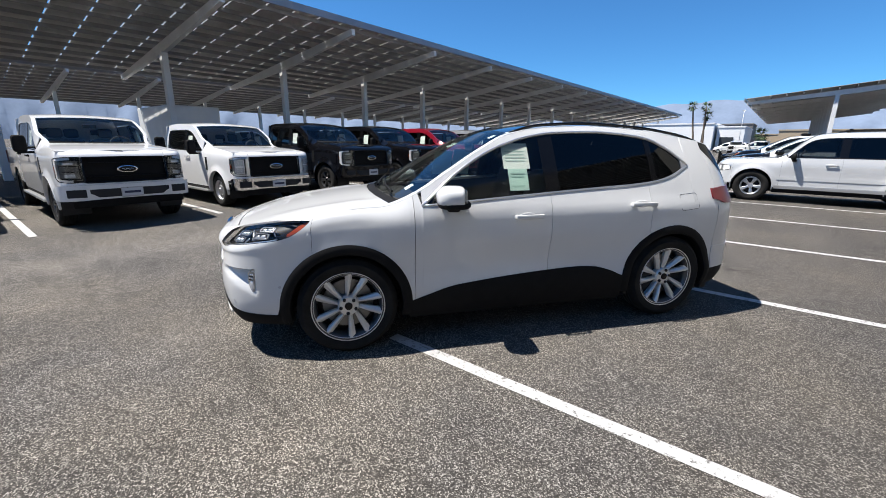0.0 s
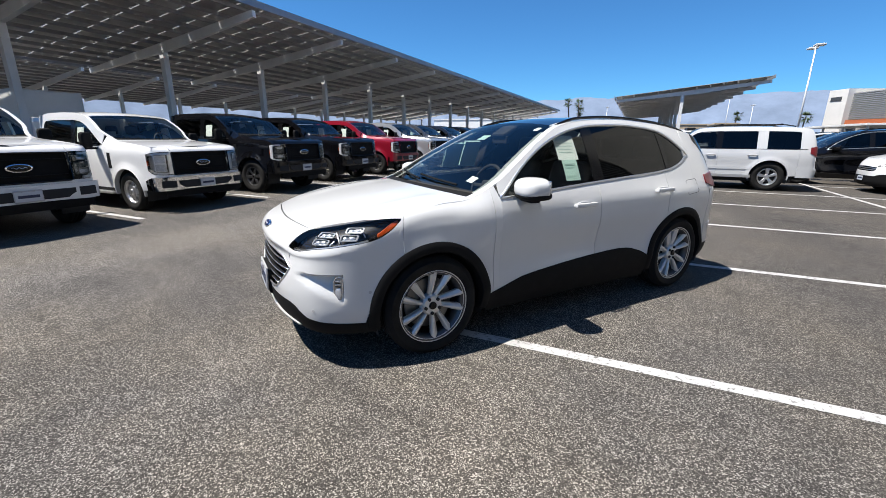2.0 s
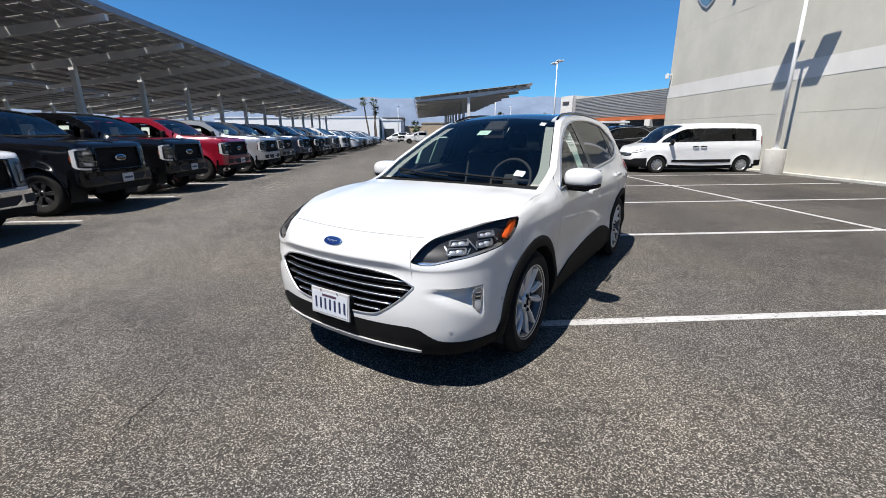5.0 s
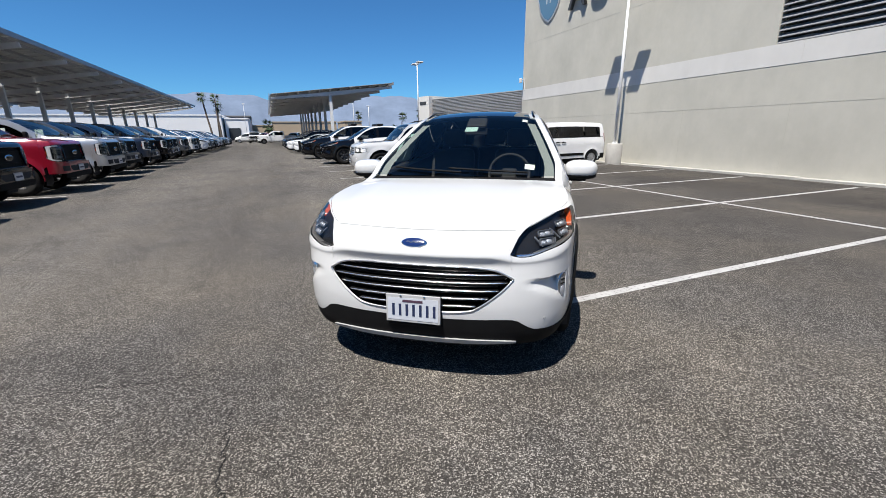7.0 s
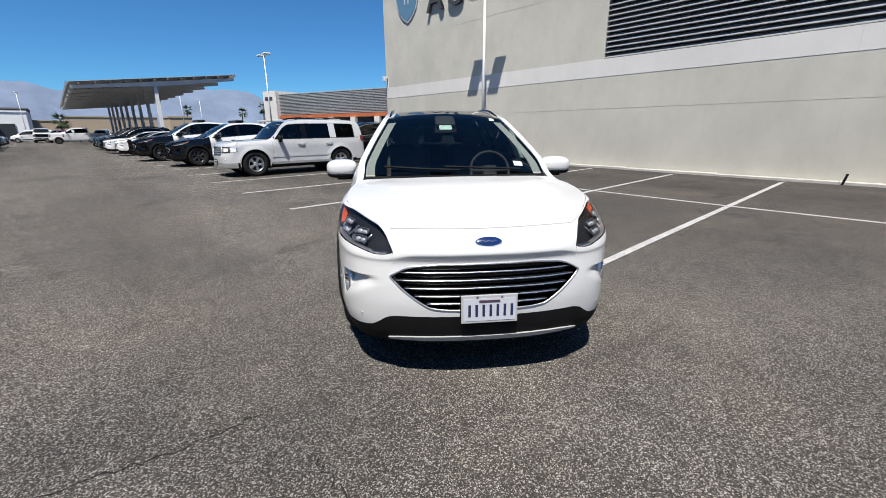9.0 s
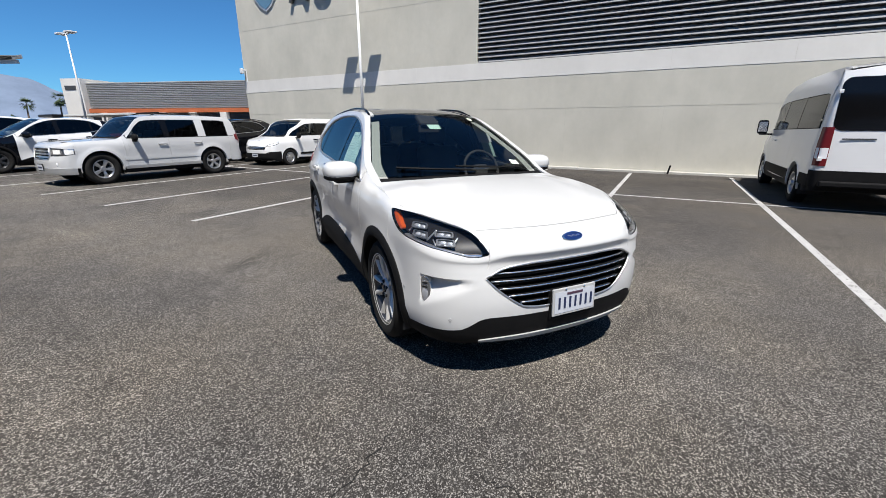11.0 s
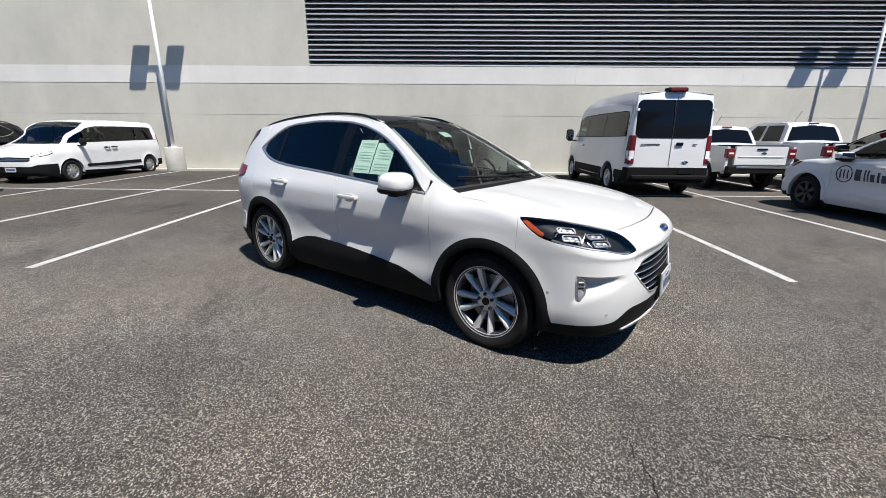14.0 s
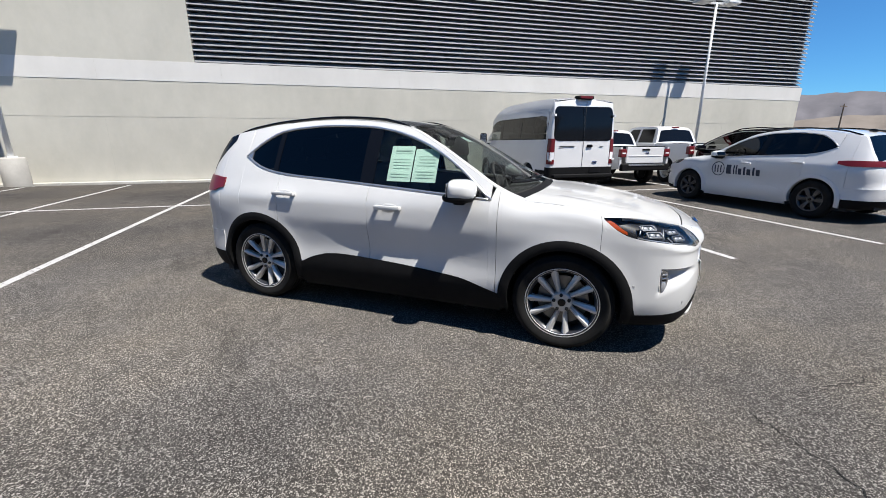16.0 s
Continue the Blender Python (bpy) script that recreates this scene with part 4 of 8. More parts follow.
def wheel(parent, x, y, r, w, rim, style, side, rot=0.0, z=None):
    """A wheel with its outer face towards side (+1 left, -1 right)."""
    sides = 44 if style == "ten" else 28
    t = part("wheel", tyre_mesh(r, w, rim - 0.004, sides), TYRE, parent, "black rubber tyre", True, 0.7)
    t.location = (x, y, r if z is None else z)
    t.rotation_euler = (0, rot, 0 if side > 0 else math.pi)
    h = w / 2
    metal = {"ten": ALLOY, "black": ALLOY_DARK, "five": STEEL_RIM, "steel": STEEL_RIM, "cover": STEEL_RIM}[style]
    bm = add_lathe(bmesh.new(), [(rim - 0.006, -h * 0.85), (rim - 0.03, -h * 0.4), (rim - 0.035, h * 0.55), (rim - 0.018, h * 0.78), (rim + 0.002, h * 0.92), (rim + 0.004, h * 0.84)], sides)
    part("rim", bm, ALLOY_DARK if style == "ten" else metal, t, "", True, 0.7)
    if style == "ten":
        lip = add_lathe(bmesh.new(), [(rim - 0.014, h * 0.78), (rim - 0.011, h * 0.84), (rim - 0.004, h * 0.86), (rim + 0.003, h * 0.935), (rim + 0.007, h * 0.93), (rim + 0.007, h * 0.85)], sides)
        part("rim_lip", lip, metal, t, "bright rim lip", True, 0.7)
    bm = add_lathe(bmesh.new(), [(0.05, h * 0.1), (rim * 0.72, h * 0.1), (rim * 0.72, h * 0.0)], 24)
    part("brake_disc", bm, DISC if style == "ten" else DARK, t)
    part("wheel_back", add_lathe(bmesh.new(), [(0.0, -h * 0.3), (rim - 0.03, -h * 0.3)], sides), DARK, t)
    face = h * 0.80
    bm = bmesh.new()
    if style == "ten":
        for k in range(10):
            spoke(bm, k * math.tau / 10, 0.055, rim - 0.010, 0.024, 0.056, face - 0.026, face + 0.004, 0.045, 0.060 if k % 2 else 0.030, True)
        add_lathe(bm, [(0.0, face - 0.008), (0.066, face - 0.010), (0.076, face - 0.024), (0.079, face - 0.07)], 24)
    elif style == "steel":
        for k in range(8):
            spoke(bm, k * math.tau / 8, 0.07, rim - 0.01, 0.08, 0.07, face - 0.01, face - 0.045, 0.03)
        add_lathe(bm, [(0.0, face + 0.035), (0.05, face + 0.03), (0.06, face - 0.0), (0.11, face - 0.005), (0.12, face - 0.04)], 20)
    elif style == "cover":
        for k in range(9):
            spoke(bm, k * math.tau / 9, 0.05, rim - 0.006, 0.05, 0.09, face - 0.0, face - 0.015, 0.03)
        add_lathe(bm, [(0.0, face + 0.012), (0.08, face + 0.006), (0.095, face - 0.02)], 20)
    else:
        n = 6 if style == "black" else 5
        for k in range(n):
            for d in ((-0.11, 0.11) if style == "five" else (-0.1, 0.1)):
                spoke(bm, k * math.tau / n + d, 0.05, rim - 0.012, 0.035, 0.05, face - 0.015, face, 0.04)
        add_lathe(bm, [(0.0, face), (0.055, face - 0.002), (0.07, face - 0.02), (0.07, face - 0.06)], 20)
    part("spokes", bm, metal, t, "silver alloy spokes" if style == "ten" else "", False)
    cap = add_lathe(bmesh.new(), [(0.0, face + 0.004), (0.026, face + 0.002), (0.030, face - 0.012)], 16)
    if style in ("ten", "five", "black"):
        part("hub_cap", cap, GLOSS_BLACK if style != "five" else SATIN, t)
        places = [(0.056 * math.cos(k * math.tau / 5 + 0.3), 0, 0.056 * math.sin(k * math.tau / 5 + 0.3)) for k in range(5)]
        up = 0.004 if style == "ten" else 0.0
        nut = lambda: add_lathe(bmesh.new(), [(0.0, face + up), (0.012, face + up - 0.002), (0.013, face - 0.03)], 10)
        if style == "ten":
            first = part("lug_nut", nut(), DARK, t)
            first.location = places[0]
            for p in places[1:]:
                joined("lug_nut", first.data, DARK, t).location = p
        else:
            bm = bmesh.new()
            for p in places:
                add_bm(bm, nut(), Matrix.Translation(p))
            part("lug_nuts", bm, metal, t)
    else:
        cap.free()
    return t


# ---- common pieces ----
def oval(rx, rz, depth, n=28):
    """An upright oval boss whose face looks along +x."""
    bm = bmesh.new()
    rings = []
    for s, d in ((1.0, 0.0), (1.0, depth * 0.6), (0.92, depth)):
        rings.append([bm.verts.new((d, rx * s * math.cos(k * math.tau / n), rz * s * math.sin(k * math.tau / n))) for k in range(n)])
    for r0, r1 in zip(rings, rings[1:]):
        for k in range(n):
            bm.faces.new((r0[k], r0[(k + 1) % n], r1[(k + 1) % n], r1[k]))
    bm.faces.new(rings[-1])
    bm.faces.new(rings[0][::-1])
    bmesh.ops.recalc_face_normals(bm, faces=bm.faces)
    return bm


def emblem(parent, x, y, z, rx, rz, tilt=0.0, yaw=0.0, face=None, label="oval chrome and blue emblem"):
    e = part("emblem", oval(rx, rz, 0.012), CHROME, parent, label, True, 0.8)
    e.matrix_local = pose(x, y, z, 0, -tilt, yaw)
    f = part("emblem_face", oval(rx * 0.86, rz * 0.8, 0.003), face or EMBLEM_BLUE, e, "", True, 0.8)
    f.location.x = 0.0125
    curl = [(0.0, rx * (-0.55 + 1.1 * k / 20), rz * (0.15 * math.sin(k * 0.8) + 0.02)) for k in range(21)]
    g = part("emblem_bar", tube(curl, rz * 0.07, 5), SATIN, e)
    g.location.x = 0.0158
    return e


def number_plate(parent, x, y, z, yaw=0.0, tilt=0.0, framed=True, dark=False):
    p = part("number_plate", boxed(0.0, 0.012, -0.162, 0.162, -0.084, 0.084, 0.004), SILVER_PLASTIC if framed else CLAD, parent, "white number plate in a metal frame")
    p.matrix_local = pose(x, y, z, 0, -tilt, yaw)
    part("plate_face", boxed(0.0125, 0.0145, -0.15, 0.15, -0.068, 0.064), PLATE, p)
    if dark:
        part("plate_bar", boxed(0.015, 0.0165, -0.12, 0.12, -0.022, 0.018), PLATE_BAR, p)
    else:
        for k in range(7):
            yy = -0.123 + k * 0.0405
            part("plate_bar", boxed(0.015, 0.0165, yy, yy + 0.015, -0.042, 0.028), PLATE_BAR, p)
        part("plate_bar", boxed(0.015, 0.0165, -0.06, 0.06, 0.040, 0.054), PLATE_RED, p)
    for yy in (-0.07, 0.07):
        part("plate_screw", add_lathe(bmesh.new(), [(0, 0.0195), (0.007, 0.0175), (0.007, 0.0145)], 8, "X"), CHROME, p).location = (0, yy, 0.074)
    return p


def rounded(sx, sy, sz, power=2.6, seg=18):
    """A rounded lump between a ball and a box."""
    bm = bmesh.new()
    bmesh.ops.create_uvsphere(bm, u_segments=seg * 2, v_segments=seg, radius=1.0)
    for v in bm.verts:
        c = v.co
        l = (abs(c.x) ** power + abs(c.y) ** power + abs(c.z) ** power) ** (1 / power)
        v.co = Vector((c.x / l * sx, c.y / l * sy, c.z / l * sz))
    return bm


def seat(parent, x, y, z, w=0.5, back=0.62, rest=True):
    bm = boxed(-0.26, 0.26, -w / 2, w / 2, 0.0, 0.16, 0.05)
    part("seat_cushion", bm, SEAT, parent, "", True).matrix_local = pose(x, y, z)
    part("seat_back", boxed(-0.08, 0.08, -w / 2, w / 2, 0.0, back, 0.06), SEAT, parent, "", True).matrix_local = pose(x - 0.24, y, z + 0.1, 0, -16, 0)
    if rest:
        part("headrest", boxed(-0.05, 0.05, -0.13, 0.13, 0.0, 0.2, 0.045), SEAT, parent, "", True).matrix_local = pose(x - 0.43, y, z + 0.72, 0, -8, 0)


def steering(parent, x, y, z):
    bm = bmesh.new()
    n = 26
    add_tube(bm, [(0.0, 0.18 * math.cos(k * math.tau / n), 0.18 * math.sin(k * math.tau / n)) for k in range(n + 1)], 0.014, 8, False)
    add_box(bm, -0.03, 0.01, -0.07, 0.07, -0.06, 0.05, None, 0.02)
    add_box(bm, -0.01, 0.005, -0.17, 0.17, -0.02, 0.01)
    part("steering_wheel", bm, DARK, parent, "", True).matrix_local = pose(x, y, z, 0, -24, 0)


def side_mirror(parent, x, y, z, side, body, sx=0.085, sy=0.125, sz=0.085):
    bm = rounded(sx, sy, sz, 2.8 if sz < 0.12 else 5.0)
    low = [v for v in bm.verts if v.co.x < -sx * 0.5]
    for v in low:
        v.co.x = -sx * 0.5 + (v.co.x + sx * 0.5) * 0.15
    m = part("side_mirror", bm, body, parent, "door mirror", True)
    m.matrix_local = pose(x, side * y, z, 0, 0, -side * 8)
    bm = boxed(-0.01, 0.0, -sy * 0.8, sy * 0.8, -sz * 0.7, sz * 0.75, 0.004)
    part("mirror_glass", bm, CHROME, m).location = (-sx * 0.58, 0, 0)
    if sx > 0.1:
        part("mirror_lower", rounded(sx * 0.97, sy * 0.97, sz * 0.45, 2.8, 10), CLAD, m, "black lower mirror shell", True).location = (-0.004, 0, -sz * 0.62)
    part("mirror_base", boxed(-0.035, 0.05, -0.1 if side < 0 else -0.16, 0.16 if side < 0 else 0.1, -0.02, 0.02, 0.012), CLAD, m).location = (-0.005, -side * 0.05, -sz * 1.02)
    return m


def door_handle(parent, sh, a, z, material, side, w=0.115):
    p = sh.point(a, z)
    q = sh.point(a + 0.05, z)
    yaw = math.degrees(math.atan2(q.y - p.y, q.x - p.x)) + 180
    bm = boxed(-w, w, 0.022, 0.042, -0.017, 0.017, 0.008)
    add_box(bm, -w, -w + 0.035, 0.0, 0.03, -0.015, 0.015, None, 0.006)
    add_box(bm, w - 0.04, w, 0.0, 0.03, -0.015, 0.015, None, 0.006)
    h = part("door_handle", bm, material, parent, "", True, 0.6)
    h.matrix_local = Matrix.Diagonal((1, side, 1, 1)) @ pose(p.x, p.y, p.z, 0, 0, yaw)
    c = part("handle_cup", rounded(w * 0.62, 0.006, 0.03, 2.2, 8), material, parent, "", True)
    c.matrix_local = Matrix.Diagonal((1, side, 1, 1)) @ pose(p.x + 0.01, p.y + 0.001, p.z, 0, 0, yaw)


def arch_low(sh, zb, extra=0.0):
    """Lower limit of a flank panel: the sill, or the rim of a wheel arch."""
    s = sh.s
    r = s["arch"] + extra
    def f(a):
        x = sh.plan(abs(a))[0].x
        for xa in s["axles"]:
            if abs(x - xa) < r:
                return max(zb(x) if callable(zb) else zb, axle_z(s, xa) + math.sqrt(max(0.0, r * r - (x - xa) ** 2)))
        return zb(x) if callable(zb) else zb
    return f


def arch_marks(sh, extra=0.0):
    out = []
    r = sh.s["arch"] + extra
    for xa in sh.s["axles"]:
        for k in range(-10, 11):
            out.append(sh.a_x(xa + r * math.sin(k / 10 * math.pi / 2) * 0.9995))
    return out


def arch_ring(sh, xa, r0, r1, a0=-22, a1=202, off=0.012, depth=0.03, n=40, rear_low=None):
    """The cladding round a wheel arch."""
    rows, lip = [], []
    for i in range(n + 1):
        ang = radians(a0 + (a1 - a0) * i / n)
        row, low = [], []
        for j in range(5):
            r = r0 + (r1 - r0) * j / 4
            x, z = xa + r * math.cos(ang), axle_z(sh.s, xa) + r * math.sin(ang)
            a = sh.a_x(x)
            o = off if 0 < j < 4 else off - 0.006
            row.append(sh.point(a, z, o))
            low.append(sh.point(a, z, -depth if j == 4 else -0.08))
        rows.append(row)
        lip.append(low)
    return facing(grid_mesh(rows, lip), sh)


def axle_z(s, xa):
    """Height of a wheel's middle: the ground is a little lower under one axle than under the other."""
    return s["wheel"] + s.get("axle_dz", (0.0, 0.0))[0 if xa > 0 else 1]


def under(parent, sh, z0, z1, x0, x1, half):
    part("underbody", boxed(x0, x1, -half, half, z0, z1, 0.03), DARK, parent)

# ---- vehicles ----
def fog_place(sh):
    """Where along the front the fog lamp's outer edge lies."""
    return sh.a_y(0.765) + 0.148


def pocket(sh):
    """The wedge-shaped hollow in the bumper that runs from the grille's corner out to the fog lamp."""
    a0, a1 = sh.a_y(0.595), fog_place(sh)
    def dent(a, z):
        f = (abs(a) - a0) / (a1 - a0)
        if f <= 0.0 or abs(a) > a1 + 0.014:
            return 0.0
        f = min(f, 1.0)
        high, low = 0.626 + 0.020 * f, 0.626 - 0.160 * f
        if z <= low or z >= high + 0.006:
            return 0.0
        u = min((z - low) / max(high - low, 0.001) * 1.5, 1.0)
        fade = 1.0 if z < high else 1.0 - (z - high) / 0.006
        return -0.048 * min(1.0, 1.25 * f) * u * fade
    return dent


def lamp_bezel(rx, rz, depth, sg):
    """An upright lamp bezel, wide above and drawn to a point below, straight on its outer side."""
    bm = bmesh.new()
    outline = [(0.95, 0.80), (0.70, 1.0), (0.1, 0.98), (-0.5, 0.86), (-0.85, 0.6), (-0.95, 0.25), (-0.85, -0.15), (-0.55, -0.55), (-0.1, -0.9), (0.25, -1.0), (0.5, -0.85), (0.8, -0.1)]
    rings = [[bm.verts.new((d, sg * rx * k * y, rz * k * z)) for y, z in outline] for k, d in ((1.0, 0.0), (1.0, depth * 0.7), (0.93, depth))]
    n = len(outline)
    for r0, r1 in zip(rings, rings[1:]):
        for k in range(n):
            bm.faces.new((r0[k], r0[(k + 1) % n], r1[(k + 1) % n], r1[k]))
    bm.faces.new(rings[-1])
    bm.faces.new(rings[0][::-1])
    bmesh.ops.recalc_face_normals(bm, faces=bm.faces)
    return bm


def vehicle(s, name, label, category, m, group="", paint_mat=None):
    """A car of the shape s: panels, glass, lamps, grille, trim, cabin and wheels, each a part."""
    body = paint_mat or s["paint"]
    t = thing(name, label, category, m, group)
    sh = Shell(s)
    X = sh.a_x
    fine = s.get("fine", 1.0)
    st, nv = 0.045 / fine, max(4, int(10 * fine))
    xf, xr = s["axles"]
    axles = (xf, xr) if s.get("rear_arch", True) else (xf,)
    back_x = xr + s["arch"] if s.get("rear_arch", True) else s["tail_x"] - 0.05
    belt, dlo = hermite(s["belt"]), hermite(s["dlo"])
    sill = hermite(s["sill"])
    d0, d1 = s["dlo"][0][0], s["dlo"][-1][0]
    d0, d1 = max(d0, d1), min(d0, d1)
    low = arch_low(sh, sill, s.get("clad", 0.0))
    marks = arch_marks(sh, s.get("clad", 0.0))
    gap = 0.0018
    slack = 0.0 if sh.brim else 0.003
    edge = lambda a: sh.edge(a) - (slack if sh.plan(abs(a))[0].x > 1.3 else 0.003)
    lap = 0.0008 if sh.brim else 0.004
    belt_a = lambda a: belt(sh.plan(abs(a))[0].x) - 0.003
    dlo_a = lambda a: dlo(sh.plan(abs(a))[0].x)
    seams = s["seams"]
    bumper_x, tail_x = s["bumper_x"], s["tail_x"]
    # fender, doors, quarter
    cuts = [bumper_x] + [q[0] for q in seams] + [tail_x]
    names = ["front_fender"] + [q[1] for q in seams]
    doors = []
    for (x0, x1), nm in zip(zip(cuts, cuts[1:]), names):
        def make(x0=x0, x1=x1):
            def hi(a):
                x = sh.plan(abs(a))[0].x
                return belt_a(a) if d1 < x < d0 else edge(a)
            bm = None
            inner = [x for x in (d0 - 0.002, d1 + 0.002) if x1 < x < x0]
            pieces = [x0] + sorted(inner, reverse=True) + [x1]
            bm = bmesh.new()
            for i, (p, q) in enumerate(zip(pieces, pieces[1:])):
                e0 = (0.0006 if x0 == bumper_x else gap) if i == 0 else 0.0002
                e1 = gap if i == len(pieces) - 2 else 0.0002
                add_bm(bm, flank(sh, X(p) + e0, X(q) - e1, low, hi, 0.0, 0.012, st, nv, marks))
            return bm
        pair = both(nm, make, body, t, "", True)
        if "door" in nm:
            doors.append((pair, x0, x1))
    both("side_frame", lambda: flank(sh, X(d0) + 0.002, X(d1) - 0.002, dlo_a, edge, 0.0, 0.012, st, 3), s.get("frame_mat", body), t)
    # side glass
    for x0, x1, gm in s["panes"]:
        both("side_window", lambda x0=x0, x1=x1: flank(sh, X(x0), X(x1), lambda a: belt_a(a) + 0.012, lambda a: max(dlo_a(a) - 0.012, belt_a(a) + 0.013), -0.008, 0, st, 6), gm, t)
    for ob in t.children:
        if ob.name.startswith('side_window') and ob.data.materials[0] is not GLASS_DARK:
            ob.visible_shadow = False
    for x0, x1, *pm in s["pillars"]:
        both("pillar", lambda x0=x0, x1=x1: flank(sh, X(x0), X(x1), belt_a, dlo_a, -0.004, 0.01, 0.04, 6), pm[0] if pm else GLOSS_BLACK, t)
    if s.get("bright", True):
        n = 40
        pts_top = [d0 + (d1 - d0) * i / n for i in range(n + 1)]
        both("window_trim", lambda: strip(sh, [(X(x), dlo(x) - 0.004) for x in pts_top], 0.012, -0.004), s.get("trim_mat", SATIN), t)
        both("belt_trim", lambda: strip(sh, [(X(x), belt(x) + 0.004) for x in pts_top], 0.011, -0.004), s.get("trim_mat", SATIN), t)
    else:
        n = 24
        pts_top = [d0 + (d1 - d0) * i / n for i in range(n + 1)]
        both("belt_trim", lambda: strip(sh, [(X(x), belt(x) + 0.004) for x in pts_top], 0.010, -0.004), CLAD, t)
    # hood, screens and roof
    hood0, hood1, ws0, ws1, rf1, rg1 = s["top_x"]
    y_of = sh.edge_curve()
    nose = lambda v: hood0 - s.get("hood_bow", 0.10) * v * v - s.get("hood_round", 0.0) * max(0.0, abs(v) - 0.7) ** 2
    cowl = lambda v: hood1 - 0.10 * v * v
    wsb = lambda v: ws0 - 0.10 * v * v
    pil = s.get("pillar_w", 0.05)
    part("hood", deck(sh, hood0, hood1, 0.0025, 0.0, 0.014, 18, 22, nose, cowl), body, t, "", True)
    part("cowl", deck(sh, hood1 - 0.01, ws0, 0.02, -0.012, 0.0, 3, 16, lambda v: cowl(v) - 0.006, lambda v: wsb(v) - 0.01), CLAD, t, "black cowl", True)
    part("windshield", deck(sh, ws0, ws1, pil, 0.002, 0.0, 14, 18, wsb), s.get("ws_mat", GLASS), t, "windscreen", True).visible_shadow = False
    rp = s.get("roof_inset", pil)
    if s.get("glass_roof"):
        mid = s["glass_roof"]
        part("roof_glass", deck(sh, ws1 - 0.004, mid, rp, 0.001, 0.006, 18, 18), GLASS_ROOF, t, "dark glass roof", True)
        part("roof", deck(sh, mid - 0.004, rf1, 0.0, 0.0, 0.012, 6, 18), body, t, "", True)
        end = mid
    else:
        part("roof", deck(sh, ws1 - 0.004, rf1, rp, 0.0, 0.008, 16, 18), body, t, "", True)
        end = rf1
    def band(x0, x1, w, off=0.0):
        rows, lip = [], []
        for i in range(25):
            x = x0 + (x1 - x0) * i / 24
            half = y_of(x)
            rows.append([Vector((x, y, sh.top(x, y) + off)) for y in (half - w, half - w * 0.6, half - w * 0.25, half)])
            lip.append([Vector((x, y, sh.top(x, y) + off - 0.012)) for y in (half - w, half - w * 0.6, half - w * 0.25, half)])
        bm = grid_mesh(rows, lip)
        bmesh.ops.recalc_face_normals(bm, faces=bm.faces)
        return bm
    both("windscreen_pillar", lambda: band(hood1 - 0.02, ws1, pil - 0.004), s.get("frame_mat", body), t)
    both("roof_side", lambda: band(ws1, end if s.get("glass_roof") else rf1, rp - 0.003), body, t)
    if rg1 is not None:
        part("rear_window", deck(sh, rf1 - 0.006, rg1, 0.06, -0.004, 0.0, 6, 14), GLASS_DARK, t, "dark rear screen", True)
        both("rear_pillar", lambda: band(rf1 - 0.004, rg1, 0.058), body, t)
        part("tailgate_top", deck(sh, rg1 - 0.004, sh.ec_back + 0.01, 0.0, 0.0, 0.01, 4, 14), body, t, "", True)
    # dark strip laid under the hood's front gap to paint its shade
    if s.get("hood_gap"):
        rows = []
        for dx_ in (-0.014, 0.022):
            rows.append([Vector((nose(v) + dx_, v * y_of(nose(v)) * 0.985, sh.top(nose(v) + dx_, v * y_of(nose(v)) * 0.985) - 0.009)) for v in (-1 + j / 16 for j in range(33))])
        part("hood_seal", grid_mesh(rows), DARK, t, "dark strip painted as shade in the hood's front gap", True)
    # front: fascia round grille and lamps
    gr, hl = s["grille"], s["lamp"]
    ga = gr["a"]
    g_top, g_bot = hermite(gr["top"]), hermite(gr["bot"])
    l0, l1 = (hl["pts"][0], hl["pts"][-1])
    def to_a(q):
        return {"y": sh.a_y, "x": X, "a": float}[q[0]](q[1])
    lamp_top = hermite([(to_a(q), q[2]) for q in hl["pts"]])
    lamp_bot = hermite([(to_a(q), q[3]) for q in hl["pts"]])
    la0, la1 = to_a(l0), to_a(l1)
    A1 = X(bumper_x)
    chin = hermite(s["chin"])
    low_front = arch_low(sh, lambda x: 0.0, s.get("clad", 0.0))
    fl = lambda a: max(chin(abs(a)), low_front(a))
    def holes(a):
        b = abs(a)
        e = edge(b)
        if la0 <= b <= la1:
            h1 = min(lamp_top(b), e - lap)
            h0 = min(lamp_bot(b), h1 - 0.001)
        else:
            h0 = h1 = e - lap
        g0, g1 = (g_bot(b), g_top(b)) if b <= ga else (g_bot(ga), g_bot(ga))
        g0 = max(g0, fl(a) + 0.001)
        g1 = min(max(g1, g0), h0 - 0.0005) if h0 > g0 else g0
        h0 = max(h0, g1 + 0.0005)
        h1 = max(h1, h0)
        return [(fl(a), g0), (g1, h0), (h1, max(e, h1 + 0.0005))]
    dent = s["dent"](sh) if "dent" in s else (lambda a, z: 0.0)
    n = max(30, int(2 * A1 / st))
    extra = [sg * (s["fog_a"](sh) + q) for q in (0.012, 0.02) for sg in (1, -1)] if "fog_a" in s else []
    al = sorted(set(extra + [-A1 + gap + (2 * A1 - 2 * gap) * i / n for i in range(n + 1)] + [sg * q for q in (la0, la0 - 0.002, ga, ga + 0.002, la1, la1 + 0.002) for sg in (-1, 1)] + [q for q in marks if q < A1 - gap] + [-q for q in marks if q < A1 - gap]))
    bm = bmesh.new()
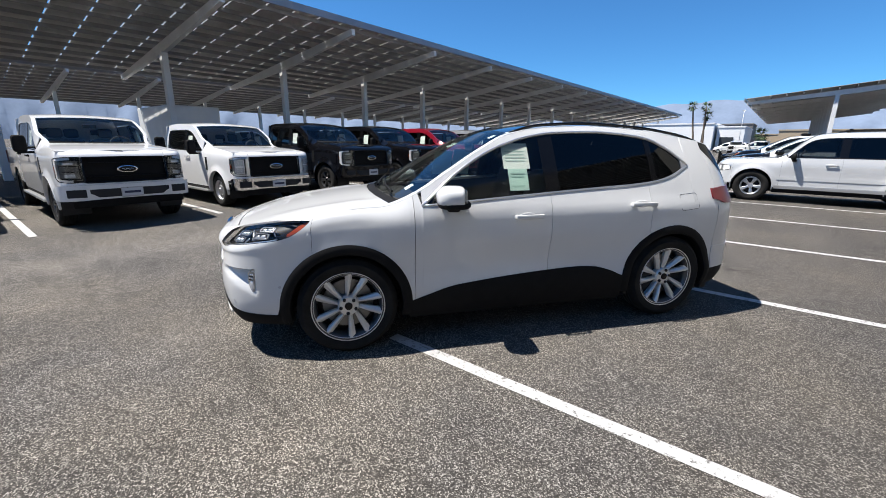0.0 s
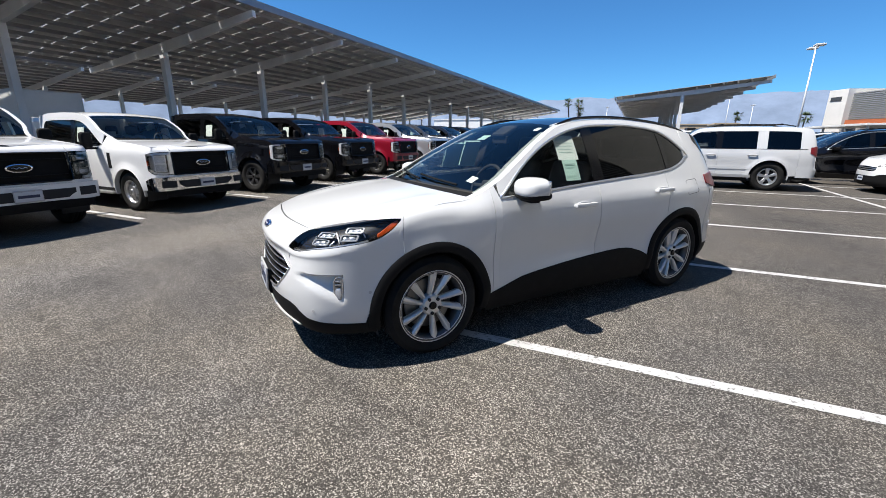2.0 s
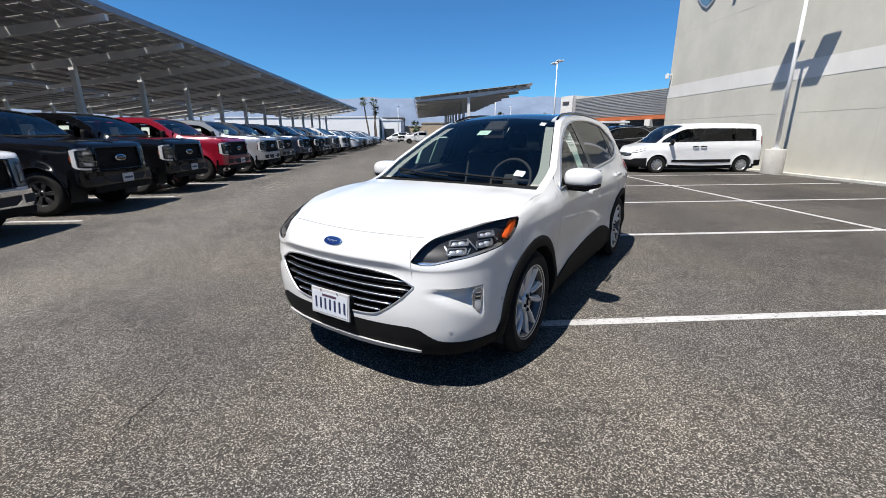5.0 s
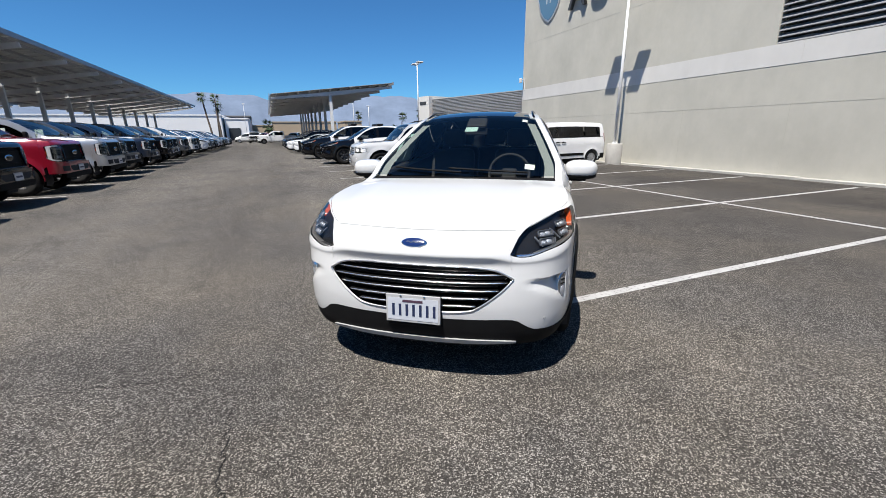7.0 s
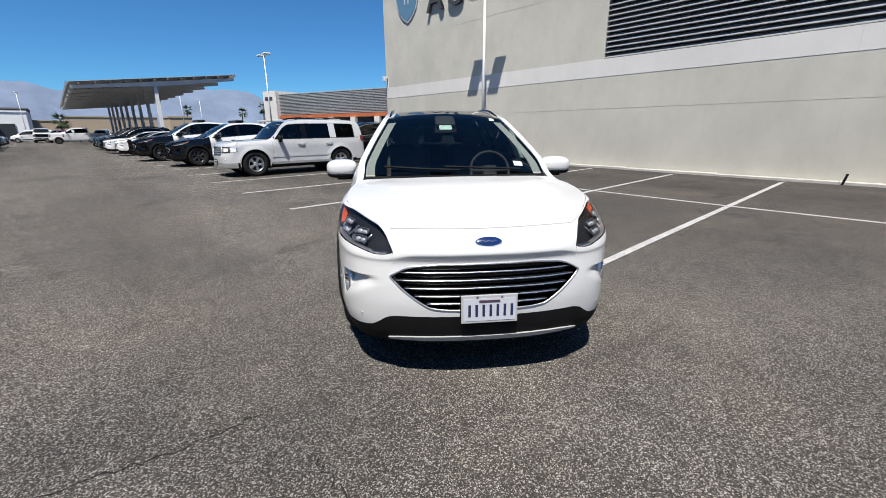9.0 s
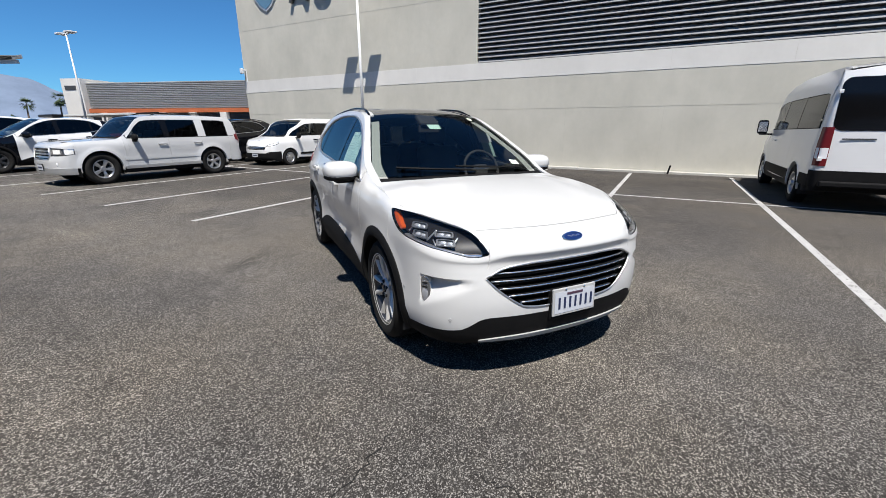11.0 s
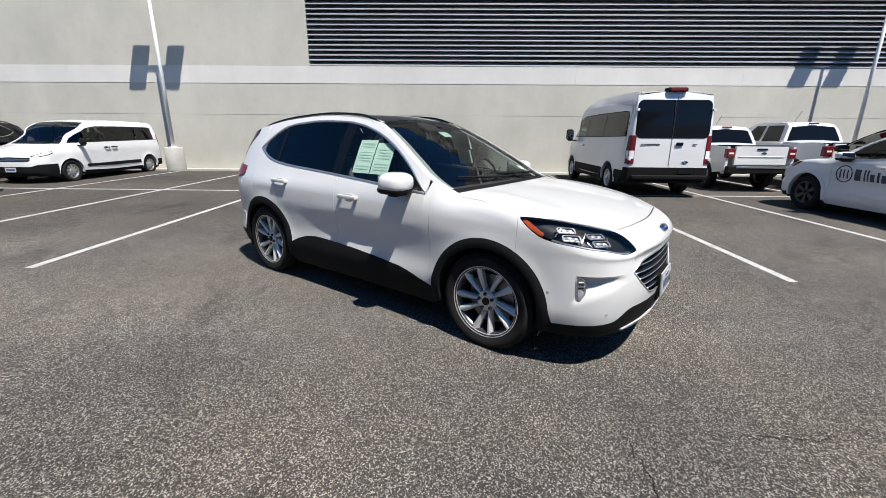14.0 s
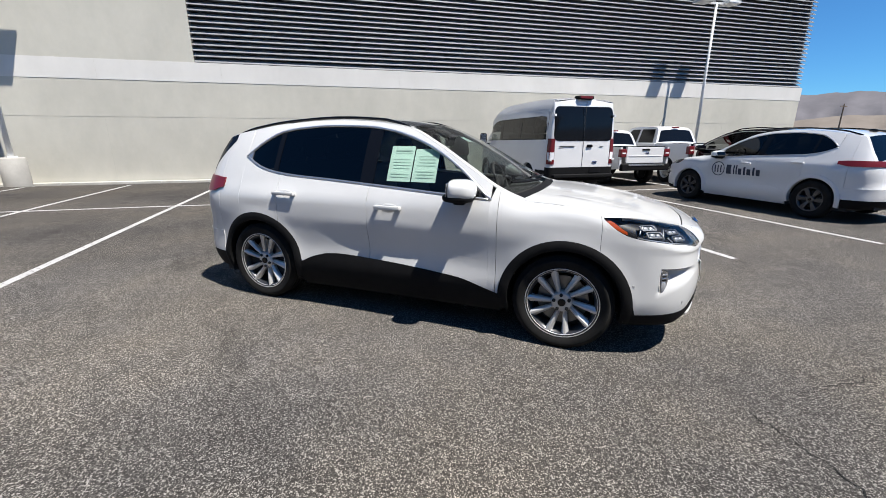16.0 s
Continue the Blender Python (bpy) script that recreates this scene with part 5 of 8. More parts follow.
    for k, nn in ((0, 16 if fine > 1 else 8), (1, 26 if fine > 1 else 7), (2, 5)):
        rows = []
        for a in al:
            z0, z1 = holes(a)[k]
            rows.append([sh.point(a, z0 + (z1 - z0) * j / nn, dent(a, z0 + (z1 - z0) * j / nn)) for j in range(nn + 1)])
        add_bm(bm, grid_mesh(rows))
    # nose strip on top, from the brim up to the hood
    def brim_x(y):
        lo_x, hi_x = nose(1) + 0.0022, sh.ec_front
        for _ in range(24):
            mid = (lo_x + hi_x) / 2
            if y_of(mid) > y:
                lo_x = mid
            else:
                hi_x = mid
        return lo_x
    rows = [[] for _ in range(6)]
    for j in range(41):
        v = -1 + j / 20
        xb = nose(v) + s.get("hood_gap", 0.0022)
        y = v * y_of(xb)
        xa = max(brim_x(abs(y)), xb)
        for i in range(6):
            x = xa + (xb - xa) * i / 5
            rows[i].append(Vector((x, y, sh.top(x, y) - (slack if i == 0 else 0.0))))
    add_bm(bm, grid_mesh(rows))
    bmesh.ops.remove_doubles(bm, verts=bm.verts, dist=0.0012)
    bmesh.ops.dissolve_degenerate(bm, dist=0.0005, edges=bm.edges)
    bmesh.ops.recalc_face_normals(bm, faces=bm.faces)
    ref = min(bm.faces, key=lambda f: (f.calc_center_median() - sh.point(0, chin(0) + 0.05)).length)
    if ref.normal.x < 0:
        bmesh.ops.reverse_faces(bm, faces=bm.faces)
    part("front_bumper", bm, s.get("fascia_mat", body), t, s.get("fascia_label", ""), True, 0.7)
    # lower bumper
    cl = s["lower"]
    part("lower_bumper", flank(sh, -X(cl["x"]), X(cl["x"]), lambda a: cl["z0"], lambda a: fl(a) + 0.004, cl.get("off", 0.004), 0.03, st, 5), cl["mat"], t, "", True)
    if "skid" in cl:
        za, zb_, hw, mt = cl["skid"]
        part("skid_plate", flank(sh, -hw, hw, lambda a: za, lambda a: zb_ - 0.02 * (a / hw) ** 4, cl.get("off", 0.004) + 0.014, 0.03, st, 3), mt, t, "bright strip under the bumper", True)
    # grille
    grille = part("grille", flank(sh, -ga + 0.003, ga - 0.003, lambda a: g_bot(abs(a)) - 0.01, lambda a: max(g_top(abs(a)) + 0.01, g_bot(abs(a))), -gr.get("deep", 0.06), 0, st, 4), gr.get("back", GLOSS_BLACK), t, "dark grille", True)
    for z in gr["slats"]:
        half = ga
        while half > 0.05 and not (g_bot(half) < z - 0.006 and g_top(half) > z + 0.006):
            half -= 0.006
        hgt = gr.get("slat_h", 0.012)
        part("slat", flank(sh, -half, half, lambda a: z - hgt, lambda a: z + hgt * 0.6, -0.016, 0.03, st * 1.4, 2), gr.get("slat_mat", GLOSS_BLACK), grille, "", True)
        if gr.get("bright"):
            part("slat_edge", strip(sh, [(-half + 2 * half * i / 24, z + hgt * 0.25) for i in range(25)], 0.0052, -0.0125), BRIGHT, grille, "", True)
    if gr.get("rim"):
        q = [ga * i / 20 for i in range(-20, 21)]
        ring = [(a, g_top(abs(a))) for a in q] + [(a, g_bot(abs(a))) for a in reversed(q)]
        part("grille_rim", strip(sh, ring + ring[:1], gr["rim"][0], 0.0), gr["rim"][1], grille, "", True)
    for z0, z1, y0, y1, mt in gr.get("bars", ()):
        for sg in ((1, -1) if y0 > 0 else (1,)):
            part("bar", flank(sh, sg * sh.a_y(y0) if y0 > 0 else -sh.a_y(y1), sg * sh.a_y(y1), lambda a: z0, lambda a: z1, 0.006, 0.04, st, 3), mt, grille, "", True)
    # lamps
    for sg in (1, -1):
        lo_f = lambda a: min(lamp_bot(abs(a)), edge(a) - 0.006)
        hi_f = lambda a: max(min(lamp_top(abs(a)), edge(a) - lap * 1.5), lo_f(a) + 0.001)
        lens = flank(sh, la0 + 0.004, la1 - 0.004, lambda a: lo_f(a) + 0.003, lambda a: hi_f(a) - lap * 0.5, -0.002, 0, st, 6)
        back = flank(sh, la0 + 0.004, la1 - 0.004, lo_f, hi_f, -hl.get("deep", 0.05), 0, st, 5)
        if sg < 0:
            flip(lens), flip(back)
        lamp = part("headlamp", back, hl.get("back", LAMP_BLACK), t, "headlamp with clear lens", True)
        part("lens", lens, LENS, lamp, "", True).visible_shadow = False
        for f0, f1, q0, q1, o, mt in hl["inner"]:
            aa, bb = la0 + (la1 - la0) * f0, la0 + (la1 - la0) * f1
            q_at = (lambda a: q1) if not isinstance(q1, tuple) else (lambda a: q1[0] + (q1[1] - q1[0]) * smooth01((abs(a) - aa) / (bb - aa)))
            w = flank(sh, aa, bb, lambda a: lo_f(a) + (hi_f(a) - lo_f(a)) * q0, lambda a: lo_f(a) + (hi_f(a) - lo_f(a)) * q_at(a), o, 0.03, 0.02, 3)
            if sg < 0:
                flip(w)
            part("lamp_unit", w, mt, lamp, "", True)
    # cladding
    if s.get("clad"):
        for xa in axles:
            both("arch_trim", lambda xa=xa: arch_ring(sh, xa, s["arch"] - 0.01, s["arch"] + s["clad"] + 0.006, -14, 194), s.get("clad_mat", CLAD), t, "black arch trim")
        both("sill_trim", lambda: flank(sh, X(xf - s["arch"] - 0.045), X(back_x + 0.045), lambda a: s["sill_low"], lambda a: sill(sh.plan(abs(a))[0].x) + 0.006, 0.008, 0.03, st, 6), s.get("clad_mat", CLAD), t, "black sill trim")
    else:
        for xa in axles:
            both("arch_lip", lambda xa=xa: arch_ring(sh, xa, s["arch"] - 0.012, s["arch"] + 0.004, -8, 188, 0.004, 0.05), body, t)
        both("sill_trim", lambda: flank(sh, X(xf - s["arch"]), X(back_x), lambda a: s["sill_low"], lambda a: sill(sh.plan(abs(a))[0].x) + 0.006, -0.006, 0.03, st * 2, 3), CLAD, t)
    # wheel wells, liner and floor
    for xa in axles:
        for sg in (1, -1):
            rows = []
            for i in range(17):
                ang = radians(-20 + 220 * i / 16)
                yb = sh.plan(X(xa))[0].y
                rows.append([Vector((xa + (s["arch"] + 0.02) * math.cos(ang), sg * y, axle_z(s, xa) + (s["arch"] + 0.02) * math.sin(ang))) for y in (yb - 0.03, yb - 0.42)])
            part("wheel_well", grid_mesh(rows), DARK, t)
            part("well_back", boxed(xa - s["arch"], xa + s["arch"], sg * (yb - 0.42) - 0.01, sg * (yb - 0.42) + 0.01, s["sill_low"], s["wheel"] + s["arch"]), DARK, t)
    bx0, bx1 = xf + 0.25, s.get("cab_back", xr - 0.55)
    both("door_liner", lambda: flank(sh, X(hood1 - 0.1), X(bx1 + 0.1), lambda a: max(s["sill_low"] + 0.1, low(a)), lambda a: belt_a(a) - 0.01, -0.05, 0, 0.12, 3), TRIM_GREY, t)
    hw = sh.plan(X(0))[0].y
    floor_z = s.get("floor", 0.42)
    part("floor_pan", boxed(bx1, xf - s["arch"] - 0.02, -hw + 0.07, hw - 0.07, s["sill_low"], floor_z, 0.02), DARK, t)
    ft = s.get("bay_top", 0.72)
    nose_x = sh.pts[0].x
    # plain trays under the body, added to stop light leaking beneath
    part("under_tray", boxed(xf + s["arch"] - 0.1, nose_x - 0.30, -hw + 0.30, hw - 0.30, s["sill_low"] + 0.02, s["sill_low"] + 0.06), DARK, t)
    part("under_tray", boxed(nose_x - 0.32, nose_x - 0.17, -0.42, 0.42, s["sill_low"] + 0.015, s["sill_low"] + 0.055), DARK, t)
    part("under_tray", boxed(xr + 0.0, xf + s["arch"] + 0.03, -hw + 0.30, hw - 0.30, s["sill_low"] + 0.02, s["sill_low"] + 0.05), DARK, t)
    part("under_tray", boxed(sh.pts[-1].x + 0.1, xr + 0.0, -hw + 0.30, hw - 0.30, s["sill_low"] + 0.06, s["sill_low"] + 0.12), DARK, t)
    part("engine_bay", boxed(xf - s["arch"] - 0.02, sh.pts[0].x - 0.22, -hw + 0.36, hw - 0.36, s["sill_low"], ft, 0.02), DARK, t)
    # cabin
    cab = s["cabin"]
    dx, dz = cab["dash"]
    dash = part("dashboard", boxed(dx - 0.35, ws0 - 0.02, -hw + 0.14, hw - 0.14, dz - 0.3, dz - 0.02, 0.05), s.get("dash_mat", DASH), t, "", True)
    steering(t, dx - 0.42, 0.37 * s.get("wide", 1.0), dz + 0.02)
    for i, (sx, n_) in enumerate(cab["rows"]):
        for y in ((-0.37, 0.37) if n_ == 2 else (-0.42, 0.0, 0.42)):
            seat(t, sx, y * s.get("wide", 1.0), cab["seat_z"], 0.5 if n_ == 2 else 0.42)
    part("headliner", deck(sh, ws1 - 0.03, s.get("cab_roof", rf1), 0.08, -0.05, 0, 8, 8), s.get("liner_mat", DARK), t, "", True)
    if cab.get("mirror", True):
        part("inner_mirror", boxed(-0.012, 0.012, -0.11, 0.11, -0.035, 0.035, 0.01), DARK, t).location = (ws1 + 0.12, 0, sh.top(ws1 + 0.12, 0) - 0.11)
    # mirrors, handles
    mx, my, mz = s["mirror"]
    for sg in (1, -1):
        side_mirror(t, mx, my, mz, sg, s.get("mirror_mat", body), *s.get("mirror_size", (0.085, 0.125, 0.085)))
        for hx, hz in s["handles"]:
            door_handle(t, sh, X(hx), hz, s.get("handle_mat", body), sg)
    # wheels
    r, w, rim, style = s["tyre"]
    for i, xa in enumerate((xf, xr)):
        for sg in (1, -1):
            wy = s.get('half', sh.plan(X(xa))[0].y) - w / 2 - s.get("wheel_in", 0.015)
            wheel(t, xa, sg * wy, r, w, rim, style, sg, 0.3 + i * 0.5 + sg * 0.2, r + axle_z(s, xa) - s["wheel"])
    # rear
    rear = s["rear"]
    A2 = X(tail_x)
    both("rear_corner", lambda: flank(sh, A2 + gap, sh.length - rear["gate"], lambda a: rear["bump_top"], edge, 0.0, 0.012, st, nv), body, t)
    part("tailgate", rear_panel(sh, rear["gate"], rear["bump_top"] + 0.003, edge), body, t, "", True)
    full = flank_rear(sh, A2 + gap, rear["bump_low"], rear["bump_top"], rear.get("bump_off", 0.012))
    part("rear_bumper", full, rear["mat"], t, "", True)
    if "skirt" in rear:
        part("rear_skirt", flank_rear(sh, A2 + gap, rear["skirt"], rear["bump_low"], 0.0), CLAD, t, "", True)
    for x0, x1, z0, z1, mt in rear["lamps"]:
        lf0, lf1 = X(x0), (X(x1) if x1 is not None else sh.length - rear["gate"] + 0.12)
        lo_l = lambda a: z0 + (z1 - z0) * 0.30 * (1 - smooth01((a - lf0) / 0.18))
        hi_l = lambda a: z1 - (z1 - z0) * 0.10 * (1 - smooth01((a - lf0) / 0.18))
        both("tail_lamp", lambda: flank(sh, lf0, lf1, lo_l, hi_l, 0.012, 0.02, 0.03, 4), mt, t, "red tail lamp")
    for f in s.get("more", ()):
        f(t, sh, body)
    return t


def rear_panel(sh, gate, z0, edge):
    rows, lip = [], []
    n = 16
    for i in range(n + 1):
        q = -gate + 2 * gate * i / n
        a = (sh.length - abs(q)) * (1 if q >= 0 else -1)
        if q == 0:
            a = sh.length
        top = edge(a)
        rows.append([sh.point(a, z0 + (top - z0) * j / 10) for j in range(11)])
        lip.append([sh.point(a, z0 + (top - z0) * j / 10, -0.012) for j in range(11)])
    bm = grid_mesh(rows, lip)
    bmesh.ops.remove_doubles(bm, verts=bm.verts, dist=0.0005)
    return facing(bm, sh)


def flank_rear(sh, a0, z0, z1, off):
    rows, lip = [], []
    half = sh.length - a0
    n = 36
    for i in range(n + 1):
        q = -half + 2 * half * i / n
        a = (sh.length - abs(q)) * (1 if q >= 0 else -1)
        rows.append([sh.point(a, z0 + (z1 - z0) * j / 5, off) for j in range(6)])
        lip.append([sh.point(a, z0 + (z1 - z0) * j / 5, off - 0.03) for j in range(6)])
    return facing(grid_mesh(rows, lip), sh)


# ---- the white compact SUV ----
def on_skin(sh, a, z, off=0.0):
    """A frame on the skin: x along the plan, y up the skin, z outwards."""
    p = sh.point(a, z, off)
    u = (sh.point(a + 0.01, z, off) - sh.point(a - 0.01, z, off)).normalized()
    v = sh.point(a, z + 0.006, off) - sh.point(a, z - 0.006, off)
    v = (v - u * v.dot(u)).normalized()
    w = u.cross(v)
    return Matrix(((u.x, v.x, w.x, p.x), (u.y, v.y, w.y, p.y), (u.z, v.z, w.z, p.z), (0, 0, 0, 1)))


def ring_box(hx, hy, wall, depth, n=6, slant=0.0):
    """A rounded rectangular ring in the xy plane, rising depth along z."""
    def loop(k, z):
        r = min(hx, hy) * 0.55
        pts = []
        for cx, cy, a0 in ((1, 1, 0), (-1, 1, 90), (-1, -1, 180), (1, -1, 270)):
            for i in range(n):
                a = radians(a0 + 90 * i / (n - 1))
                x, y = cx * (hx - r) + r * math.cos(a), cy * (hy - r) + r * math.sin(a)
                pts.append(Vector((x * k + slant * y, y * k, z)))
        return pts
    bm = bmesh.new()
    k = 1 - wall / hy
    rings = [[bm.verts.new(q) for q in loop(f, z)] for f, z in ((1.0, 0.0), (1.0, depth), (k, depth), (k * 0.9, -depth * 0.6))]
    m = len(rings[0])
    for r0, r1 in zip(rings, rings[1:]):
        for i in range(m):
            bm.faces.new((r0[i], r0[(i + 1) % m], r1[(i + 1) % m], r1[i]))
    bm.faces.new(rings[-1])
    bmesh.ops.recalc_face_normals(bm, faces=bm.faces)
    return bm


def lens_unit(t, sh, a, z, hx, hy, sg):
    """One framed lens of a headlamp with its bright lower reflector."""
    m = Matrix.Diagonal((1, sg, 1, 1)) @ on_skin(sh, a, z, -0.022)
    u = part("lens_frame", ring_box(hx, hy, 0.0036, 0.007, 6, 0.25), LAMP_FRAME, t, "chrome-framed lens of the headlamp", True, 0.6)
    u.matrix_local = m
    part("lens_block", rounded(hx * 0.34, hy * 0.62, 0.008, 2.6, 8), LENS_BLOCK, u, "", True).location = (hx * 0.28, 0.0, 0.0)
    part("lens_block", rounded(hx * 0.28, hy * 0.55, 0.007, 2.6, 8), LENS_BLOCK, u, "", True).location = (-hx * 0.42, -hy * 0.1, 0.0)
    part("reflector", boxed(-hx * 0.8, hx * 0.8, -hy * 0.72, -hy * 0.38, -0.004, 0.004, 0.002), LAMP_INNER, u)


def suv_more(t, sh, body):
    X = sh.a_x
    n = sh.point(0, 0.845)
    emblem(t, n.x - 0.004, 0, 0.848, 0.076, 0.031, 38)
    p = sh.point(0, 0.46)
    number_plate(t, p.x + 0.012, 0.0, 0.475, 0, 3)
    part("plate_bracket", boxed(p.x - 0.03, p.x + 0.011, -0.165, 0.165, 0.36, 0.55, 0.01), CLAD, t)
    # fog lamps in upright bright bezels
    for sg in (1, -1):
        a = fog_place(sh) - 0.012
        q = sh.point(a, 0.56, -0.034)
        nrm = sh.plan(a)[1]
        yaw = math.degrees(math.atan2(nrm.y, nrm.x)) * 0.8
        f = part("fog_lamp", lamp_bezel(0.038, 0.100, 0.022, sg), BRIGHT, t, "fog lamp in an upright bright bezel", True, 0.7)
        f.matrix_local = pose(q.x, sg * q.y, 0.546, 0, 0, yaw * sg)
        g = part("fog_recess", lamp_bezel(0.030, 0.089, 0.003, sg), LAMP_INNER, f, "", True, 0.7)
        g.location.x = 0.0222
        l = part("fog_lens", lamp_bezel(0.021, 0.040, 0.004, sg), LENS_BLOCK, f, "", True, 0.7)
        l.location = (0.0252, 0.002 * sg, -0.022)
        for k in range(4):
            part("fog_rib", boxed(0.025, 0.030, -0.017, 0.017, -0.003, 0.003, 0.001), BRIGHT if k % 2 else LAMP_BLACK, f).location = (0, 0.003 * sg, 0.028 + 0.012 * k)
    # unseen plate behind the lower bumper, added to block sunlight under the nose
    side = [sh.plan(X(1.79) * i / 14) for i in range(15)]
    edge_l = [(c.x - n.x * 0.075, c.y - n.y * 0.075) for c, n in side]
    shield = sheet([(x, y) for x, y in edge_l] + [(x, -y) for x, y in reversed(edge_l[1:])], 0.012, "Z")
    part("splash_shield", shield, DARK, t).location.z = 0.235
    # two pairs of lens units inside each lamp, chrome-framed
    for sg in (1, -1):
        for a, z in ((0.822, 0.845), (0.846, 0.885), (1.012, 0.873), (1.036, 0.916)):
            lens_unit(t, sh, a, z, 0.056, 0.0215, sg)
        # bright struts that tie the lens pairs together
        for a, z, h, turn in ((0.768, 0.850, 0.036, 24), (0.930, 0.878, 0.042, 26), (1.098, 0.905, 0.034, 30), (0.900, 0.842, 0.022, -38)):
            b = part("lamp_strut", boxed(-0.0035, 0.0035, -h, h, -0.004, 0.004, 0.0015), LAMP_INNER, t, "bright strut inside the headlamp", True)
            b.matrix_local = Matrix.Diagonal((1, sg, 1, 1)) @ on_skin(sh, a, z, -0.026) @ pose(0, 0, 0, 0, 0, turn)
    # roof rails
    def rail():
        pts = []
        yo = sh.edge_curve()
        for i in range(25):
            x = 0.02 - 1.82 * i / 24
            y = yo(x) - 0.055
            lift = 0.022 * min(1, math.sin(math.pi * i / 24) * 3.0)
            pts.append((x, y, sh.top(x, y) + lift - 0.006))
        return tube(pts, 0.012, 8)
    both("roof_rail", rail, GLOSS_BLACK, t, "black roof rail")
    # wipers
    for y0, y1 in ((0.55, -0.10), (0.02, -0.60)):
        bm = bmesh.new()
        pts = [(1.025 - 0.10 * (y / 0.75) ** 2 + (0.0 if i == 0 else -0.035 * i), y, 0) for i, y in enumerate((y0, (y0 + y1) / 2, y1))]
        pts = [(x, y, sh.top(x, y) + 0.022) for x, y, _ in pts]
        add_tube(bm, pts, 0.009, 6)
        part("wiper", bm, CLAD, t)
    # pale trim inside the windscreen pillars
    yo = sh.edge_curve()
    def inner_trim():
        rows = []
        for i in range(13):
            x = 0.92 - 0.80 * i / 12
            half = yo(x)
            rows.append([Vector((x, half - w, sh.top(x, half - w) - 0.035)) for w in (0.135, 0.10, 0.06)])
        return grid_mesh(rows)
    both("pillar_trim", inner_trim, HEADLINER, t, "pale inner pillar trim")
    # stickers behind the screen
    yo = sh.edge_curve()
    for x, y, w, h, mt in ((0.84, 0.56, 0.08, 0.032, PAPER), (0.14, 0.47, 0.05, 0.03, PAPER), (0.34, -0.02, 0.12, 0.04, PAPER_INK)):
        rows = [[Vector((xx, yy, sh.top(xx, yy) - 0.006)) for yy in (y - w / 2, y + w / 2)] for xx in (x - h, x + h)]
        part("sticker", grid_mesh(rows), mt, t, "small paper sticker inside the windscreen")
    part("camera_housing", boxed(-0.09, 0.09, -0.10, 0.10, -0.05, 0.0, 0.02), DARK, t).matrix_local = pose(0.13, 0, sh.top(0.13, 0) - 0.03, 0, 28, 0)
    # papers behind the front side windows
    def paper(x0, x1, z0, z1, sg, mt, seed):
        w = flank(sh, X(x0), X(x1), lambda a: z0, lambda a: z1, -0.024, 0, 0.05, 4)
        if sg < 0:
            flip(w)
        pp = part("window_sheet", w, mt, t, "printed paper sheet behind the side window")
        rng = random.Random(seed)
        k = int((z1 - z0) / 0.022)
        for i in range(1, k - 1):
            z = z0 + (z1 - z0) * (i + 0.5) / k
            if rng.random() < 0.2:
                continue
            e = rng.uniform(0.02, 0.10)
            hh = 0.0065 if i == k - 2 else 0.0028
            b = flank(sh, X(x0 - 0.02), X(x1 + 0.02 + e * (x0 - x1)), lambda a: z - hh, lambda a: z + hh, -0.0215, 0, 0.08, 1)
            if sg < 0:
                flip(b)
            part("print_line", b, PAPER_INK, pp)
    paper(0.13, -0.09, 1.30, 1.49, 1, PAPER, 1)
    paper(0.10, -0.06, 1.14, 1.30, 1, PAPER_GREEN, 2)
    paper(0.34, 0.135, 1.15, 1.40, -1, PAPER_GREEN, 3)
    paper(0.125, -0.08, 1.15, 1.42, -1, PAPER_GREEN, 4)
    # badge strip on the rear roof and antenna fin
    bm = rounded(0.07, 0.018, 0.035, 2.2, 10)
    part("roof_fin", bm, GLOSS_BLACK, t, "", True).matrix_local = pose(-1.62, 0, sh.top(-1.62, 0) + 0.025)
    # rear quarter: bright corner of the window line and the dark end of the tailgate glass
    both("window_corner", lambda: flank(sh, X(-1.495), X(-1.557), lambda a: hermite(SUV["belt"])(sh.plan(abs(a))[0].x) - 0.004, lambda a: hermite(SUV["dlo"])(sh.plan(abs(a))[0].x) + 0.002, 0.002, 0.01, 0.02, 4), SATIN, t)
    both("rear_side_glass", lambda: flank(sh, X(-1.785), X(-2.14), lambda a: min(1.455 + 0.86 * (sh.plan(abs(a))[0].x + 1.785), sh.edge(a) - 0.012), lambda a: sh.edge(a) - 0.008, 0.003, 0.008, 0.02, 4), GLOSS_BLACK, t, "dark side end of the tailgate glass")
    # fuel door
    ring = [(-1.42, 0.955), (-1.41, 0.965), (-1.41, 1.075), (-1.42, 1.085), (-1.575, 1.095), (-1.59, 1.085), (-1.60, 0.985), (-1.59, 0.970), (-1.42, 0.955)]
    part("fuel_door_gap", strip(sh, [(X(x), z) for x, z in ring], 0.0022, 0.0), TRIM_GREY, t, "thin gap round the fuel door")
    # parking sensors
    for x, z in ((2.13, 0.405), (1.80, 0.525)):
        for sg in (1, -1):
            a = X(x)
            q = sh.point(a, z)
            nn = sh.plan(a)[1]
            b = part("parking_sensor", oval(0.010, 0.010, 0.002, 10), SILVER_PLASTIC, t)
            b.matrix_local = pose(q.x, sg * q.y, z, 0, 0, sg * math.degrees(math.atan2(nn.y, nn.x)))


